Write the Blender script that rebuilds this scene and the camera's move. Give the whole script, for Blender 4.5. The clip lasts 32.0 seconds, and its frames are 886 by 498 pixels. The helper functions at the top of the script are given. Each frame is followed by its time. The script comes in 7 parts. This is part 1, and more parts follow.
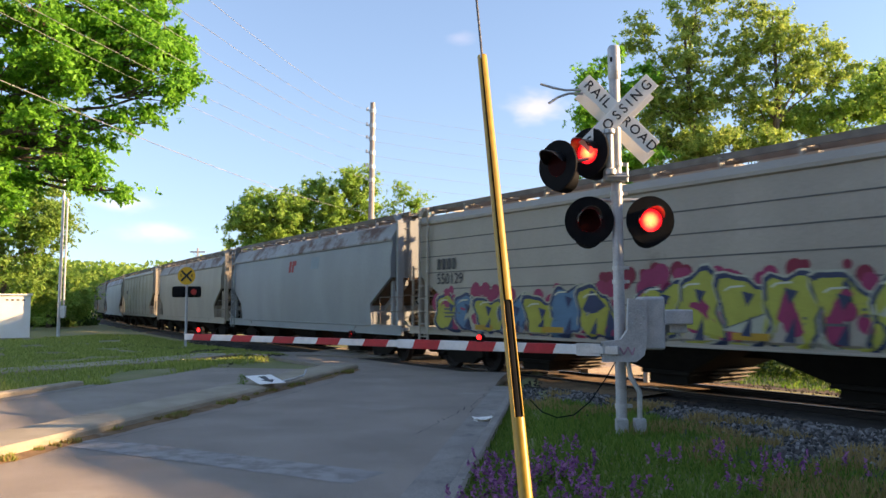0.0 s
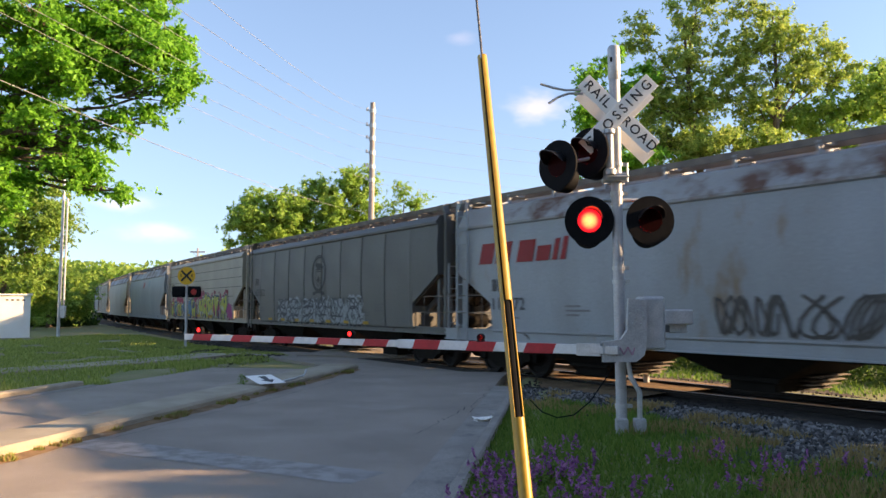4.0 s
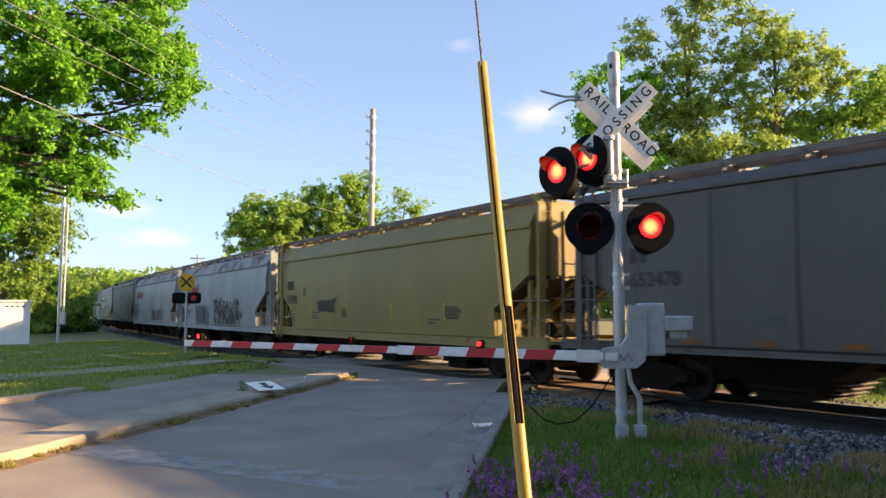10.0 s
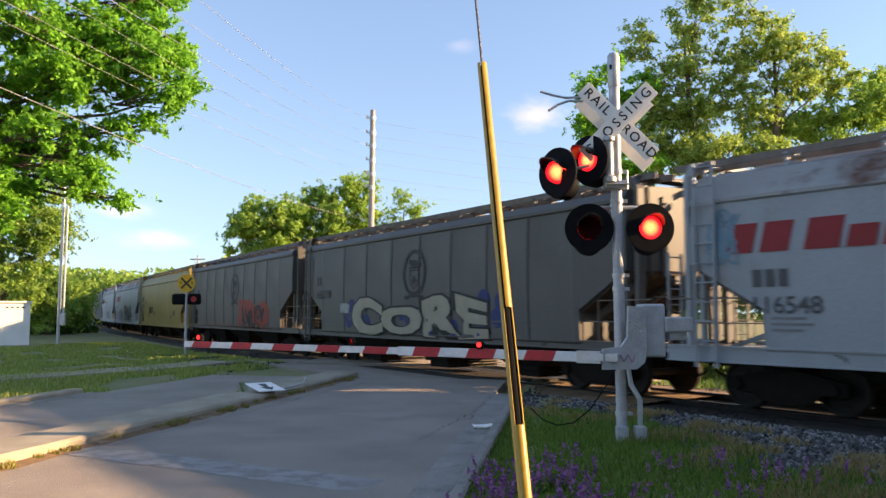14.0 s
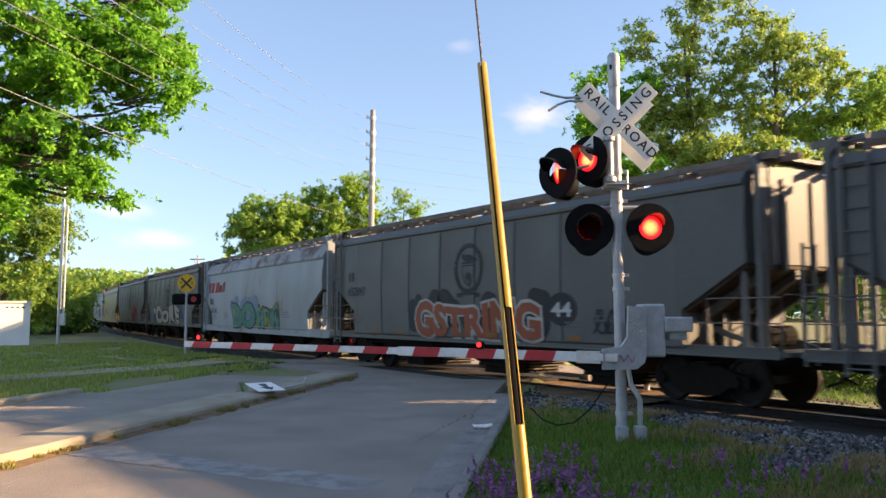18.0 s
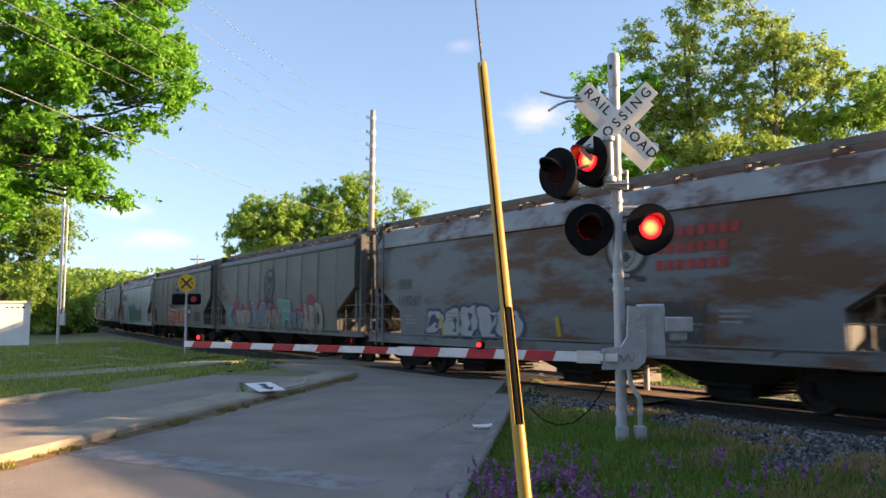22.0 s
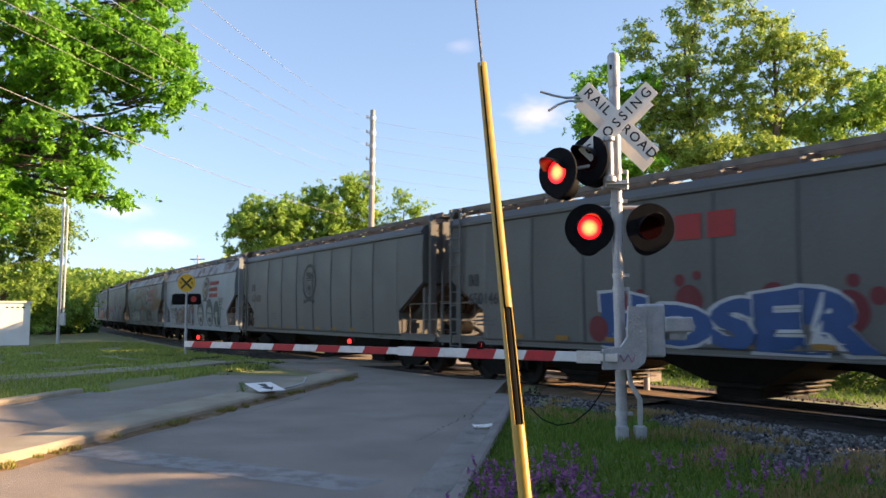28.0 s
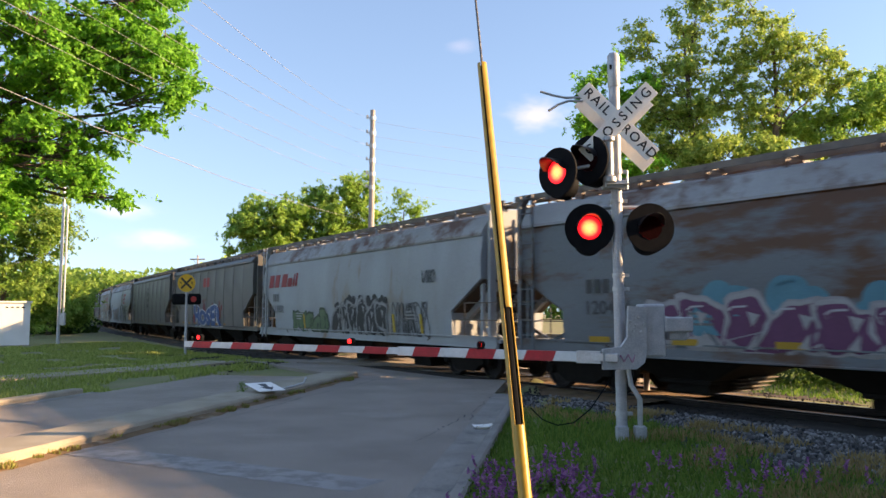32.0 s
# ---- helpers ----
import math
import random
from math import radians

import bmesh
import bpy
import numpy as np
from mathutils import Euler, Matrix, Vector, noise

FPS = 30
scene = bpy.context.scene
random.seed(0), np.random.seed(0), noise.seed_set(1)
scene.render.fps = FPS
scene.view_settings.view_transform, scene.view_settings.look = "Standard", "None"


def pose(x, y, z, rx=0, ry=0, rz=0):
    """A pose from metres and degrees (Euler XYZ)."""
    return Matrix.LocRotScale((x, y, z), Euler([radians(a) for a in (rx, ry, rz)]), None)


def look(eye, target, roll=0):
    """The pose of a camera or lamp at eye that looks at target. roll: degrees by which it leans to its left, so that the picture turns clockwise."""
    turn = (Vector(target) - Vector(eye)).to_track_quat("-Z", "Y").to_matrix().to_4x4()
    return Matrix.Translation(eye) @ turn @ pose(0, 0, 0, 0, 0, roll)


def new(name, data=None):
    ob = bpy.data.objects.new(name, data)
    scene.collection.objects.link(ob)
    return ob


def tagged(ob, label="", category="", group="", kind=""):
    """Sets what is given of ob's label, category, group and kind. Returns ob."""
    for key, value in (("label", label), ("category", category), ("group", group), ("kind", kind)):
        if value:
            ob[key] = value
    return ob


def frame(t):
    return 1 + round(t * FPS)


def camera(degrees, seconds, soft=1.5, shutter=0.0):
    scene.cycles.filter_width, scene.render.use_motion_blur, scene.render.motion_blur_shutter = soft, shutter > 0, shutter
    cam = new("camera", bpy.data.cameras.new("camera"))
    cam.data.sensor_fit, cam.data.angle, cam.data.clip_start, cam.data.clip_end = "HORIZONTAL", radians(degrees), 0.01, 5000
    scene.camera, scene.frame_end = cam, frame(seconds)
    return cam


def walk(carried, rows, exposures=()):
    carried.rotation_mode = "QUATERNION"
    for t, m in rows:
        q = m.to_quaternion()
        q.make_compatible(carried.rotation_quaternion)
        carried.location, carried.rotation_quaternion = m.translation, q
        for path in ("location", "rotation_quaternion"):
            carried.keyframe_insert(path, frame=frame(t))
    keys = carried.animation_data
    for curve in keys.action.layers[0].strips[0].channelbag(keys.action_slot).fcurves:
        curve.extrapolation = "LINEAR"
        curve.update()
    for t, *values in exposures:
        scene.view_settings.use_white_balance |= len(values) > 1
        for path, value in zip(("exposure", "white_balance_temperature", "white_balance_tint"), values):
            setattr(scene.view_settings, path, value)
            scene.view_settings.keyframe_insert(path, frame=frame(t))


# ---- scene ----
cam = camera(56.8, 32.0, shutter=0.35)
EYE = (0.0, 0.0, 1.65)


def tilt(deg):
    return pose(*EYE, 90 + deg, 0, 0)


# the camera stands; it tilts up by half a degree between 6.5 and 10.7 s
walk(cam, [(0.0, tilt(3.97)), (6.4, tilt(3.97)), (7.0, tilt(4.0)), (8.0, tilt(4.16)), (9.0, tilt(4.29)),
           (10.0, tilt(4.41)), (10.8, tilt(4.48)), (12.0, tilt(4.48)), (32.0, tilt(4.48))],
     exposures=((0.0, 1.1, 7450, 22), (32.0, 1.1, 7450, 22)))

# ---- light ----
SUN_AZ, SUN_EL = 92.0, 17.9
world = bpy.data.worlds.new("sky")
scene.world = world
world.use_nodes = True
wn, wl = world.node_tree.nodes, world.node_tree.links
sky = wn.new("ShaderNodeTexSky")
sky.sky_type = "NISHITA"
sky.sun_disc = False
sky.sun_elevation, sky.sun_rotation = radians(SUN_EL), radians(SUN_AZ)
sky.air_density, sky.dust_density, sky.ozone_density = 1.0, 0.12, 3.0
# a thin even veil takes the glare off the horizon
way = wn.new("ShaderNodeTexCoord")
lift = wn.new("ShaderNodeVectorMath")
lift.operation = "MULTIPLY_ADD"
lift.inputs[1].default_value, lift.inputs[2].default_value = (1, 1, 0.62), (0, 0, 0.1)
wl.new(way.outputs["Generated"], lift.inputs[0])
wl.new(lift.outputs[0], sky.inputs[0])
# a few small puffs of cloud, each at its own place in the sky
spread = wn.new("ShaderNodeMapping")
spread.inputs["Scale"].default_value = (9, 9, 20)
wisp = wn.new("ShaderNodeTexNoise")
wisp.inputs["Scale"].default_value, wisp.inputs["Detail"].default_value = 3.0, 5
wl.new(way.outputs["Generated"], spread.inputs[0])
wl.new(spread.outputs[0], wisp.inputs["Vector"])
tint = sky.outputs[0]
for (px, py, pz), wide, flat, most in (((0.112, 0.968, 0.236), 0.03, 2.1, 0.42), ((0.02, 0.945, 0.315), 0.014, 2.2, 0.13), ((-0.36, 0.926, 0.117), 0.03, 3.2, 0.35), ((-0.33, 0.94, 0.085), 0.035, 4.0, 0.3)):
    gap = wn.new("ShaderNodeVectorMath")
    gap.operation = "SUBTRACT"
    gap.inputs[1].default_value = (px, py, pz)
    wl.new(way.outputs["Generated"], gap.inputs[0])
    wide_gap = wn.new("ShaderNodeVectorMath")
    wide_gap.operation = "MULTIPLY"
    wide_gap.inputs[1].default_value = (1 / wide, 1 / wide, flat / wide)
    wl.new(gap.outputs[0], wide_gap.inputs[0])
    far = wn.new("ShaderNodeVectorMath")
    far.operation = "LENGTH"
    wl.new(wide_gap.outputs[0], far.inputs[0])
    edge = wn.new("ShaderNodeMath")
    edge.operation = "MULTIPLY_ADD"
    edge.inputs[1].default_value = 1.9
    wl.new(wisp.outputs[0], edge.inputs[0])
    inv = wn.new("ShaderNodeMath")
    inv.operation = "MULTIPLY"
    inv.inputs[1].default_value = -1.0
    wl.new(far.outputs["Value"], inv.inputs[0])
    wl.new(inv.outputs[0], edge.inputs[2])
    amount = wn.new("ShaderNodeMapRange")
    amount.interpolation_type = "SMOOTHSTEP"
    amount.inputs[1].default_value, amount.inputs[2].default_value, amount.inputs[4].default_value = -0.7, 1.1, most
    wl.new(edge.outputs[0], amount.inputs[0])
    puff = wn.new("ShaderNodeMix")
    puff.data_type = "RGBA"
    puff.inputs[7].default_value = (6.4, 5.6, 5.6, 1)
    wl.new(amount.outputs[0], puff.inputs[0])
    wl.new(tint, puff.inputs[6])
    tint = puff.outputs[2]
wl.new(tint, wn["Background"].inputs[0])
wn["Background"].inputs[1].default_value = 0.135
sun = new("sun", bpy.data.lights.new("sun", "SUN"))
sun.data.energy, sun.data.angle, sun.data.color = 7.0, radians(0.9), (1.0, 0.77, 0.47)
_a, _e = radians(SUN_AZ), radians(SUN_EL)
sun_way = Vector((math.sin(_a) * math.cos(_e), math.cos(_a) * math.cos(_e), math.sin(_e)))
sun.matrix_world = look(sun_way * 300, (0, 0, 0))


# ---- materials ----
def surf(name, c1, c2=None, scale=6.0, rough=0.8, bump=0.15, metal=0.0, fine=60.0, stain=None, stain_scale=0.8,
         stain_at=0.6, stretch=(1, 1, 1), vary=0.0, spec=0.4, speck=0.35):
    """A surface of two tones in two noise scales, with optional stains of their own shape."""
    m = bpy.data.materials.new(name)
    m.use_nodes = True
    n, l = m.node_tree.nodes, m.node_tree.links
    b = n["Principled BSDF"]
    c2 = c2 or tuple(v * 0.75 for v in c1)
    co = n.new("ShaderNodeTexCoord")
    mp = n.new("ShaderNodeMapping")
    mp.inputs["Scale"].default_value = stretch
    l.new(co.outputs["Object"], mp.inputs[0])
    big = n.new("ShaderNodeTexNoise")
    big.inputs["Scale"].default_value, big.inputs["Detail"].default_value = scale, 5
    l.new(mp.outputs[0], big.inputs["Vector"])
    small = n.new("ShaderNodeTexNoise")
    small.inputs["Scale"].default_value, small.inputs["Detail"].default_value = fine, 4
    l.new(mp.outputs[0], small.inputs["Vector"])
    ramp = n.new("ShaderNodeMapRange")
    ramp.inputs[1].default_value, ramp.inputs[2].default_value = 0.35, 0.65
    l.new(big.outputs[0], ramp.inputs[0])
    mix = n.new("ShaderNodeMix")
    mix.data_type = "RGBA"
    mix.inputs[6].default_value, mix.inputs[7].default_value = (*c1, 1), (*c2, 1)
    l.new(ramp.outputs[0], mix.inputs[0])
    grain = n.new("ShaderNodeMix")
    grain.data_type, grain.blend_type = "RGBA", "OVERLAY"
    grain.inputs[0].default_value = speck
    l.new(mix.outputs[2], grain.inputs[6])
    l.new(small.outputs[0], grain.inputs[7])
    last = grain.outputs[2]
    if stain:
        sn = n.new("ShaderNodeTexNoise")
        sn.inputs["Scale"].default_value, sn.inputs["Detail"].default_value = stain_scale, 8
        sn.inputs["Roughness"].default_value = 0.65
        l.new(mp.outputs[0], sn.inputs["Vector"])
        sr = n.new("ShaderNodeMapRange")
        sr.inputs[1].default_value, sr.inputs[2].default_value = stain_at, stain_at + 0.12
        l.new(sn.outputs[0], sr.inputs[0])
        sm = n.new("ShaderNodeMix")
        sm.data_type = "RGBA"
        sm.inputs[7].default_value = (*stain, 1)
        l.new(sr.outputs[0], sm.inputs[0])
        l.new(last, sm.inputs[6])
        last = sm.outputs[2]
    if vary:
        info = n.new("ShaderNodeObjectInfo")
        vr = n.new("ShaderNodeMapRange")
        vr.inputs[3].default_value, vr.inputs[4].default_value = 1 - vary, 1 + vary
        l.new(info.outputs["Random"], vr.inputs[0])
        hs = n.new("ShaderNodeHueSaturation")
        l.new(vr.outputs[0], hs.inputs["Value"])
        l.new(last, hs.inputs["Color"])
        last = hs.outputs[0]
    l.new(last, b.inputs["Base Color"])
    b.inputs["Roughness"].default_value, b.inputs["Metallic"].default_value = rough, metal
    b.inputs["Specular IOR Level"].default_value = spec
    if bump:
        bp = n.new("ShaderNodeBump")
        bp.inputs["Strength"].default_value, bp.inputs["Distance"].default_value = bump, 0.02
        l.new(small.outputs[0], bp.inputs["Height"])
        l.new(bp.outputs[0], b.inputs["Normal"])
    return m


def leafy(name, c1, c2, glow=0.35):
    """Leaves: each island its own tone, part of the light passes through."""
    m = bpy.data.materials.new(name)
    m.use_nodes = True
    n, l = m.node_tree.nodes, m.node_tree.links
    b, out = n["Principled BSDF"], n["Material Output"]
    geo = n.new("ShaderNodeNewGeometry")
    mix = n.new("ShaderNodeMix")
    mix.data_type = "RGBA"
    mix.inputs[6].default_value, mix.inputs[7].default_value = (*c1, 1), (*c2, 1)
    l.new(geo.outputs["Random Per Island"], mix.inputs[0])
    l.new(mix.outputs[2], b.inputs["Base Color"])
    b.inputs["Roughness"].default_value = 0.6
    b.inputs["Specular IOR Level"].default_value = 0.25
    tr = n.new("ShaderNodeBsdfTranslucent")
    l.new(mix.outputs[2], tr.inputs[0])
    ms = n.new("ShaderNodeMixShader")
    ms.inputs[0].default_value = glow
    l.new(b.outputs[0], ms.inputs[1])
    l.new(tr.outputs[0], ms.inputs[2])
    l.new(ms.outputs[0], out.inputs[0])
    return m


def glowing(name, colour, strength):
    m = bpy.data.materials.new(name)
    m.use_nodes = True
    b = m.node_tree.nodes["Principled BSDF"]
    b.inputs["Base Color"].default_value = (*colour, 1)
    b.inputs["Emission Color"].default_value = (*colour, 1)
    b.inputs["Emission Strength"].default_value = strength
    return m


ASPHALT = surf("asphalt", (0.325, 0.266, 0.214), (0.255, 0.209, 0.168), 0.7, 0.85, 0.6, fine=140, stain=(0.36, 0.304, 0.25), stain_scale=0.5, stain_at=0.58, speck=0.85)
GUTTER = surf("dirty concrete", (0.3, 0.265, 0.225), (0.23, 0.2, 0.17), 1.6, 0.9, 0.4, fine=80, stain=(0.13, 0.12, 0.11), stain_scale=1.2, stain_at=0.56, speck=0.7)
CONCRETE = surf("concrete", (0.37, 0.31, 0.225), (0.29, 0.24, 0.17), 2.0, 0.9, 0.35, fine=70, stain=(0.2, 0.17, 0.13), stain_scale=1.6, stain_at=0.6)
WORN_PAINT = surf("worn road paint", (0.34, 0.31, 0.28), (0.28, 0.255, 0.23), 3.0, 0.85, 0.4, fine=120, stain=(0.22, 0.195, 0.172), stain_scale=3.4, stain_at=0.46)
DIRT = surf("brown dirt", (0.26, 0.155, 0.075), (0.15, 0.09, 0.045), 3.0, 0.95, 0.7, fine=50, stain=(0.3, 0.25, 0.18), stain_scale=2.0, stain_at=0.6)
SOIL = surf("grassy soil", (0.17, 0.19, 0.06), (0.24, 0.2, 0.1), 0.5, 0.95, 0.6, fine=30, stain=(0.2, 0.15, 0.09), stain_scale=0.9, stain_at=0.6)
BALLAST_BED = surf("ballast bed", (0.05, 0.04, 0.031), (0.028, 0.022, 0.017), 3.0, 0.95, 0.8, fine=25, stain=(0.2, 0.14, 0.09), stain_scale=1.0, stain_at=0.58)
STONE = surf("crushed stone", (0.19, 0.18, 0.168), (0.12, 0.113, 0.105), 4.0, 0.8, 0.3)
_n, _l = STONE.node_tree.nodes, STONE.node_tree.links
_geo, _hs, _mr = _n.new("ShaderNodeNewGeometry"), _n.new("ShaderNodeHueSaturation"), _n.new("ShaderNodeMapRange")
_mr.inputs[3].default_value, _mr.inputs[4].default_value = 0.1, 1.8
_l.new(_geo.outputs["Random Per Island"], _mr.inputs[0])
_l.new(_mr.outputs[0], _hs.inputs["Value"])
_l.new(_n["Principled BSDF"].inputs["Base Color"].links[0].from_socket, _hs.inputs["Color"])
_l.new(_hs.outputs[0], _n["Principled BSDF"].inputs["Base Color"])
# darker copy of the stone: oil and shade near the rails in its colour
OILY_SHADED_STONE = surf("oily shaded ballast", (0.05, 0.041, 0.034), (0.022, 0.018, 0.015), 5.0, 0.9, 0.3)
RAIL_STEEL = surf("rail steel", (0.022, 0.016, 0.012), (0.014, 0.01, 0.008), 5.0, 0.55, 0.2, metal=0.6)
RAIL_HEAD = surf("polished rail head", (0.14, 0.13, 0.12), (0.1, 0.09, 0.085), 5.0, 0.4, 0.05, metal=1.0)
TIE_WOOD = surf("creosoted wood", (0.05, 0.037, 0.027), (0.03, 0.022, 0.017), 3.0, 0.9, 0.5, stretch=(1, 6, 6), vary=0.25)
GALV = surf("galvanised steel", (0.5, 0.5, 0.49), (0.42, 0.42, 0.41), 6.0, 0.4, 0.1, metal=0.35, stain=(0.35, 0.3, 0.24), stain_scale=3, stain_at=0.68)
ALU = surf("silver paint", (0.46, 0.45, 0.45), (0.38, 0.375, 0.38), 7.0, 0.42, 0.12, metal=0.15, stain=(0.34, 0.32, 0.3), stain_scale=4, stain_at=0.66)
BLACK = surf("black paint", (0.01, 0.01, 0.011), (0.007, 0.007, 0.008), 8.0, 0.75, 0.1, spec=0.08)
DARK_STEEL = surf("near-black steel", (0.012, 0.0095, 0.007), (0.008, 0.006, 0.0045), 4.0, 0.85, 0.4, stain=(0.026, 0.019, 0.013), stain_scale=3, stain_at=0.64, spec=0.12)
SIGN_WHITE = surf("sign sheeting white", (0.9, 0.85, 0.77), (0.84, 0.79, 0.7), 5.0, 0.45, 0.03, stain=(0.45, 0.41, 0.35), stain_scale=4, stain_at=0.68)
SIGN_BLACK = surf("sign lettering black", (0.02, 0.02, 0.02), None, 5.0, 0.5, 0.02)
SIGN_YELLOW = surf("sign sheeting yellow", (0.75, 0.4, 0.02), (0.66, 0.34, 0.02), 5.0, 0.45, 0.03)
ARM_RED = surf("red reflective tape", (0.5, 0.01, 0.022), (0.4, 0.008, 0.018), 8.0, 0.4, 0.05)
ARM_WHITE = surf("white reflective tape", (0.72, 0.71, 0.68), (0.62, 0.61, 0.58), 8.0, 0.4, 0.05, stain=(0.42, 0.4, 0.36), stain_scale=5, stain_at=0.66)
YELLOW_PLASTIC = surf("yellow plastic", (0.42, 0.255, 0.03), (0.33, 0.2, 0.026), 4.0, 0.42, 0.06, stretch=(1, 1, 0.3), stain=(0.3, 0.19, 0.05), stain_scale=6, stain_at=0.64)
LINE = surf("weathered line wire", (0.36, 0.34, 0.31), (0.28, 0.26, 0.24), 20.0, 0.5, 0.1, metal=0.2)
WIRE = surf("stranded wire", (0.16, 0.15, 0.14), (0.08, 0.08, 0.08), 60.0, 0.5, 0.3, metal=0.6)
POLE_WOOD = surf("weathered pole wood", (0.4, 0.36, 0.34), (0.28, 0.25, 0.235), 2.0, 0.9, 0.5, stretch=(6, 6, 0.5))
WHITE_WALL = surf("white painted siding", (0.78, 0.75, 0.68), (0.7, 0.67, 0.6), 1.0, 0.7, 0.1)
BARK = surf("bark", (0.17, 0.125, 0.09), (0.1, 0.072, 0.052), 4.0, 0.95, 0.7, stretch=(3, 3, 0.6))
LAMP_ON = glowing("lit red lens", (1.0, 0.02, 0.018), 1.5)


def lens_gradient(m):
    """The bulb's hot middle fades to red at the rim, broken by the lens's fine prisms."""
    n, l = m.node_tree.nodes, m.node_tree.links
    co, ln, ra = n.new("ShaderNodeTexCoord"), n.new("ShaderNodeVectorMath"), n.new("ShaderNodeValToRGB")
    ln.operation = "LENGTH"
    l.new(co.outputs["Object"], ln.inputs[0])
    sc = n.new("ShaderNodeMath")
    sc.operation = "DIVIDE"
    sc.inputs[1].default_value = 0.15
    l.new(ln.outputs["Value"], sc.inputs[0])
    e = ra.color_ramp.elements
    e[0].position, e[0].color = 0.0, (1.0, 0.34, 0.1, 1)
    e[1].position, e[1].color = 1.0, (0.3, 0.003, 0.005, 1)
    for p, c in ((0.45, (1.0, 0.16, 0.05, 1)), (0.66, (1.0, 0.05, 0.025, 1)), (0.76, (0.8, 0.008, 0.012, 1))):
        k = e.new(p)
        k.color = c
    l.new(sc.outputs[0], ra.inputs[0])
    vo = n.new("ShaderNodeTexVoronoi")
    vo.inputs["Scale"].default_value = 110
    l.new(co.outputs["Object"], vo.inputs["Vector"])
    mr = n.new("ShaderNodeMapRange")
    mr.inputs[1].default_value, mr.inputs[2].default_value = 0.1, 0.7
    mr.inputs[3].default_value, mr.inputs[4].default_value = 3.2, 1.5
    l.new(vo.outputs["Distance"], mr.inputs[0])
    b = n["Principled BSDF"]
    l.new(ra.outputs[0], b.inputs["Emission Color"])
    l.new(mr.outputs[0], b.inputs["Emission Strength"])
BULB_ON = glowing("lit flasher lens", (0.6, 0.01, 0.01), 2.4)
lens_gradient(BULB_ON)
LENS_OFF = surf("dark red lens", (0.022, 0.002, 0.002), (0.015, 0.002, 0.002), 30.0, 0.5, 0.03, spec=0.03)
HOOD = surf("glossy black hood", (0.012, 0.012, 0.013), (0.009, 0.009, 0.01), 8.0, 0.3, 0.1, spec=0.6)
LEAF_OAK = leafy("oak leaves", (0.095, 0.28, 0.03), (0.28, 0.6, 0.065), 0.52)
LEAF_LIGHT = leafy("young leaves", (0.19, 0.33, 0.06), (0.52, 0.6, 0.15), 0.52)
LEAF_MID = leafy("bush leaves", (0.18, 0.36, 0.06), (0.42, 0.56, 0.12), 0.52)
LEAF_UNSEEN = leafy("unseen tree leaves", (0.05, 0.12, 0.02), (0.11, 0.2, 0.03), 0.3)
LEAF_FAR = leafy("far leaves", (0.16, 0.31, 0.05), (0.36, 0.48, 0.11), 0.55)
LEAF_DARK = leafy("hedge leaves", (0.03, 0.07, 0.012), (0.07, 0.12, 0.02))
GRASS = leafy("grass blades", (0.19, 0.26, 0.045), (0.4, 0.43, 0.12), 0.48)
VERGE = leafy("verge grass blades", (0.075, 0.17, 0.02), (0.21, 0.3, 0.055), 0.5)
GRASS_DRY = leafy("dry grass", (0.28, 0.2, 0.07), (0.4, 0.29, 0.12))
PETAL = leafy("purple petals", (0.2, 0.06, 0.2), (0.48, 0.2, 0.38))


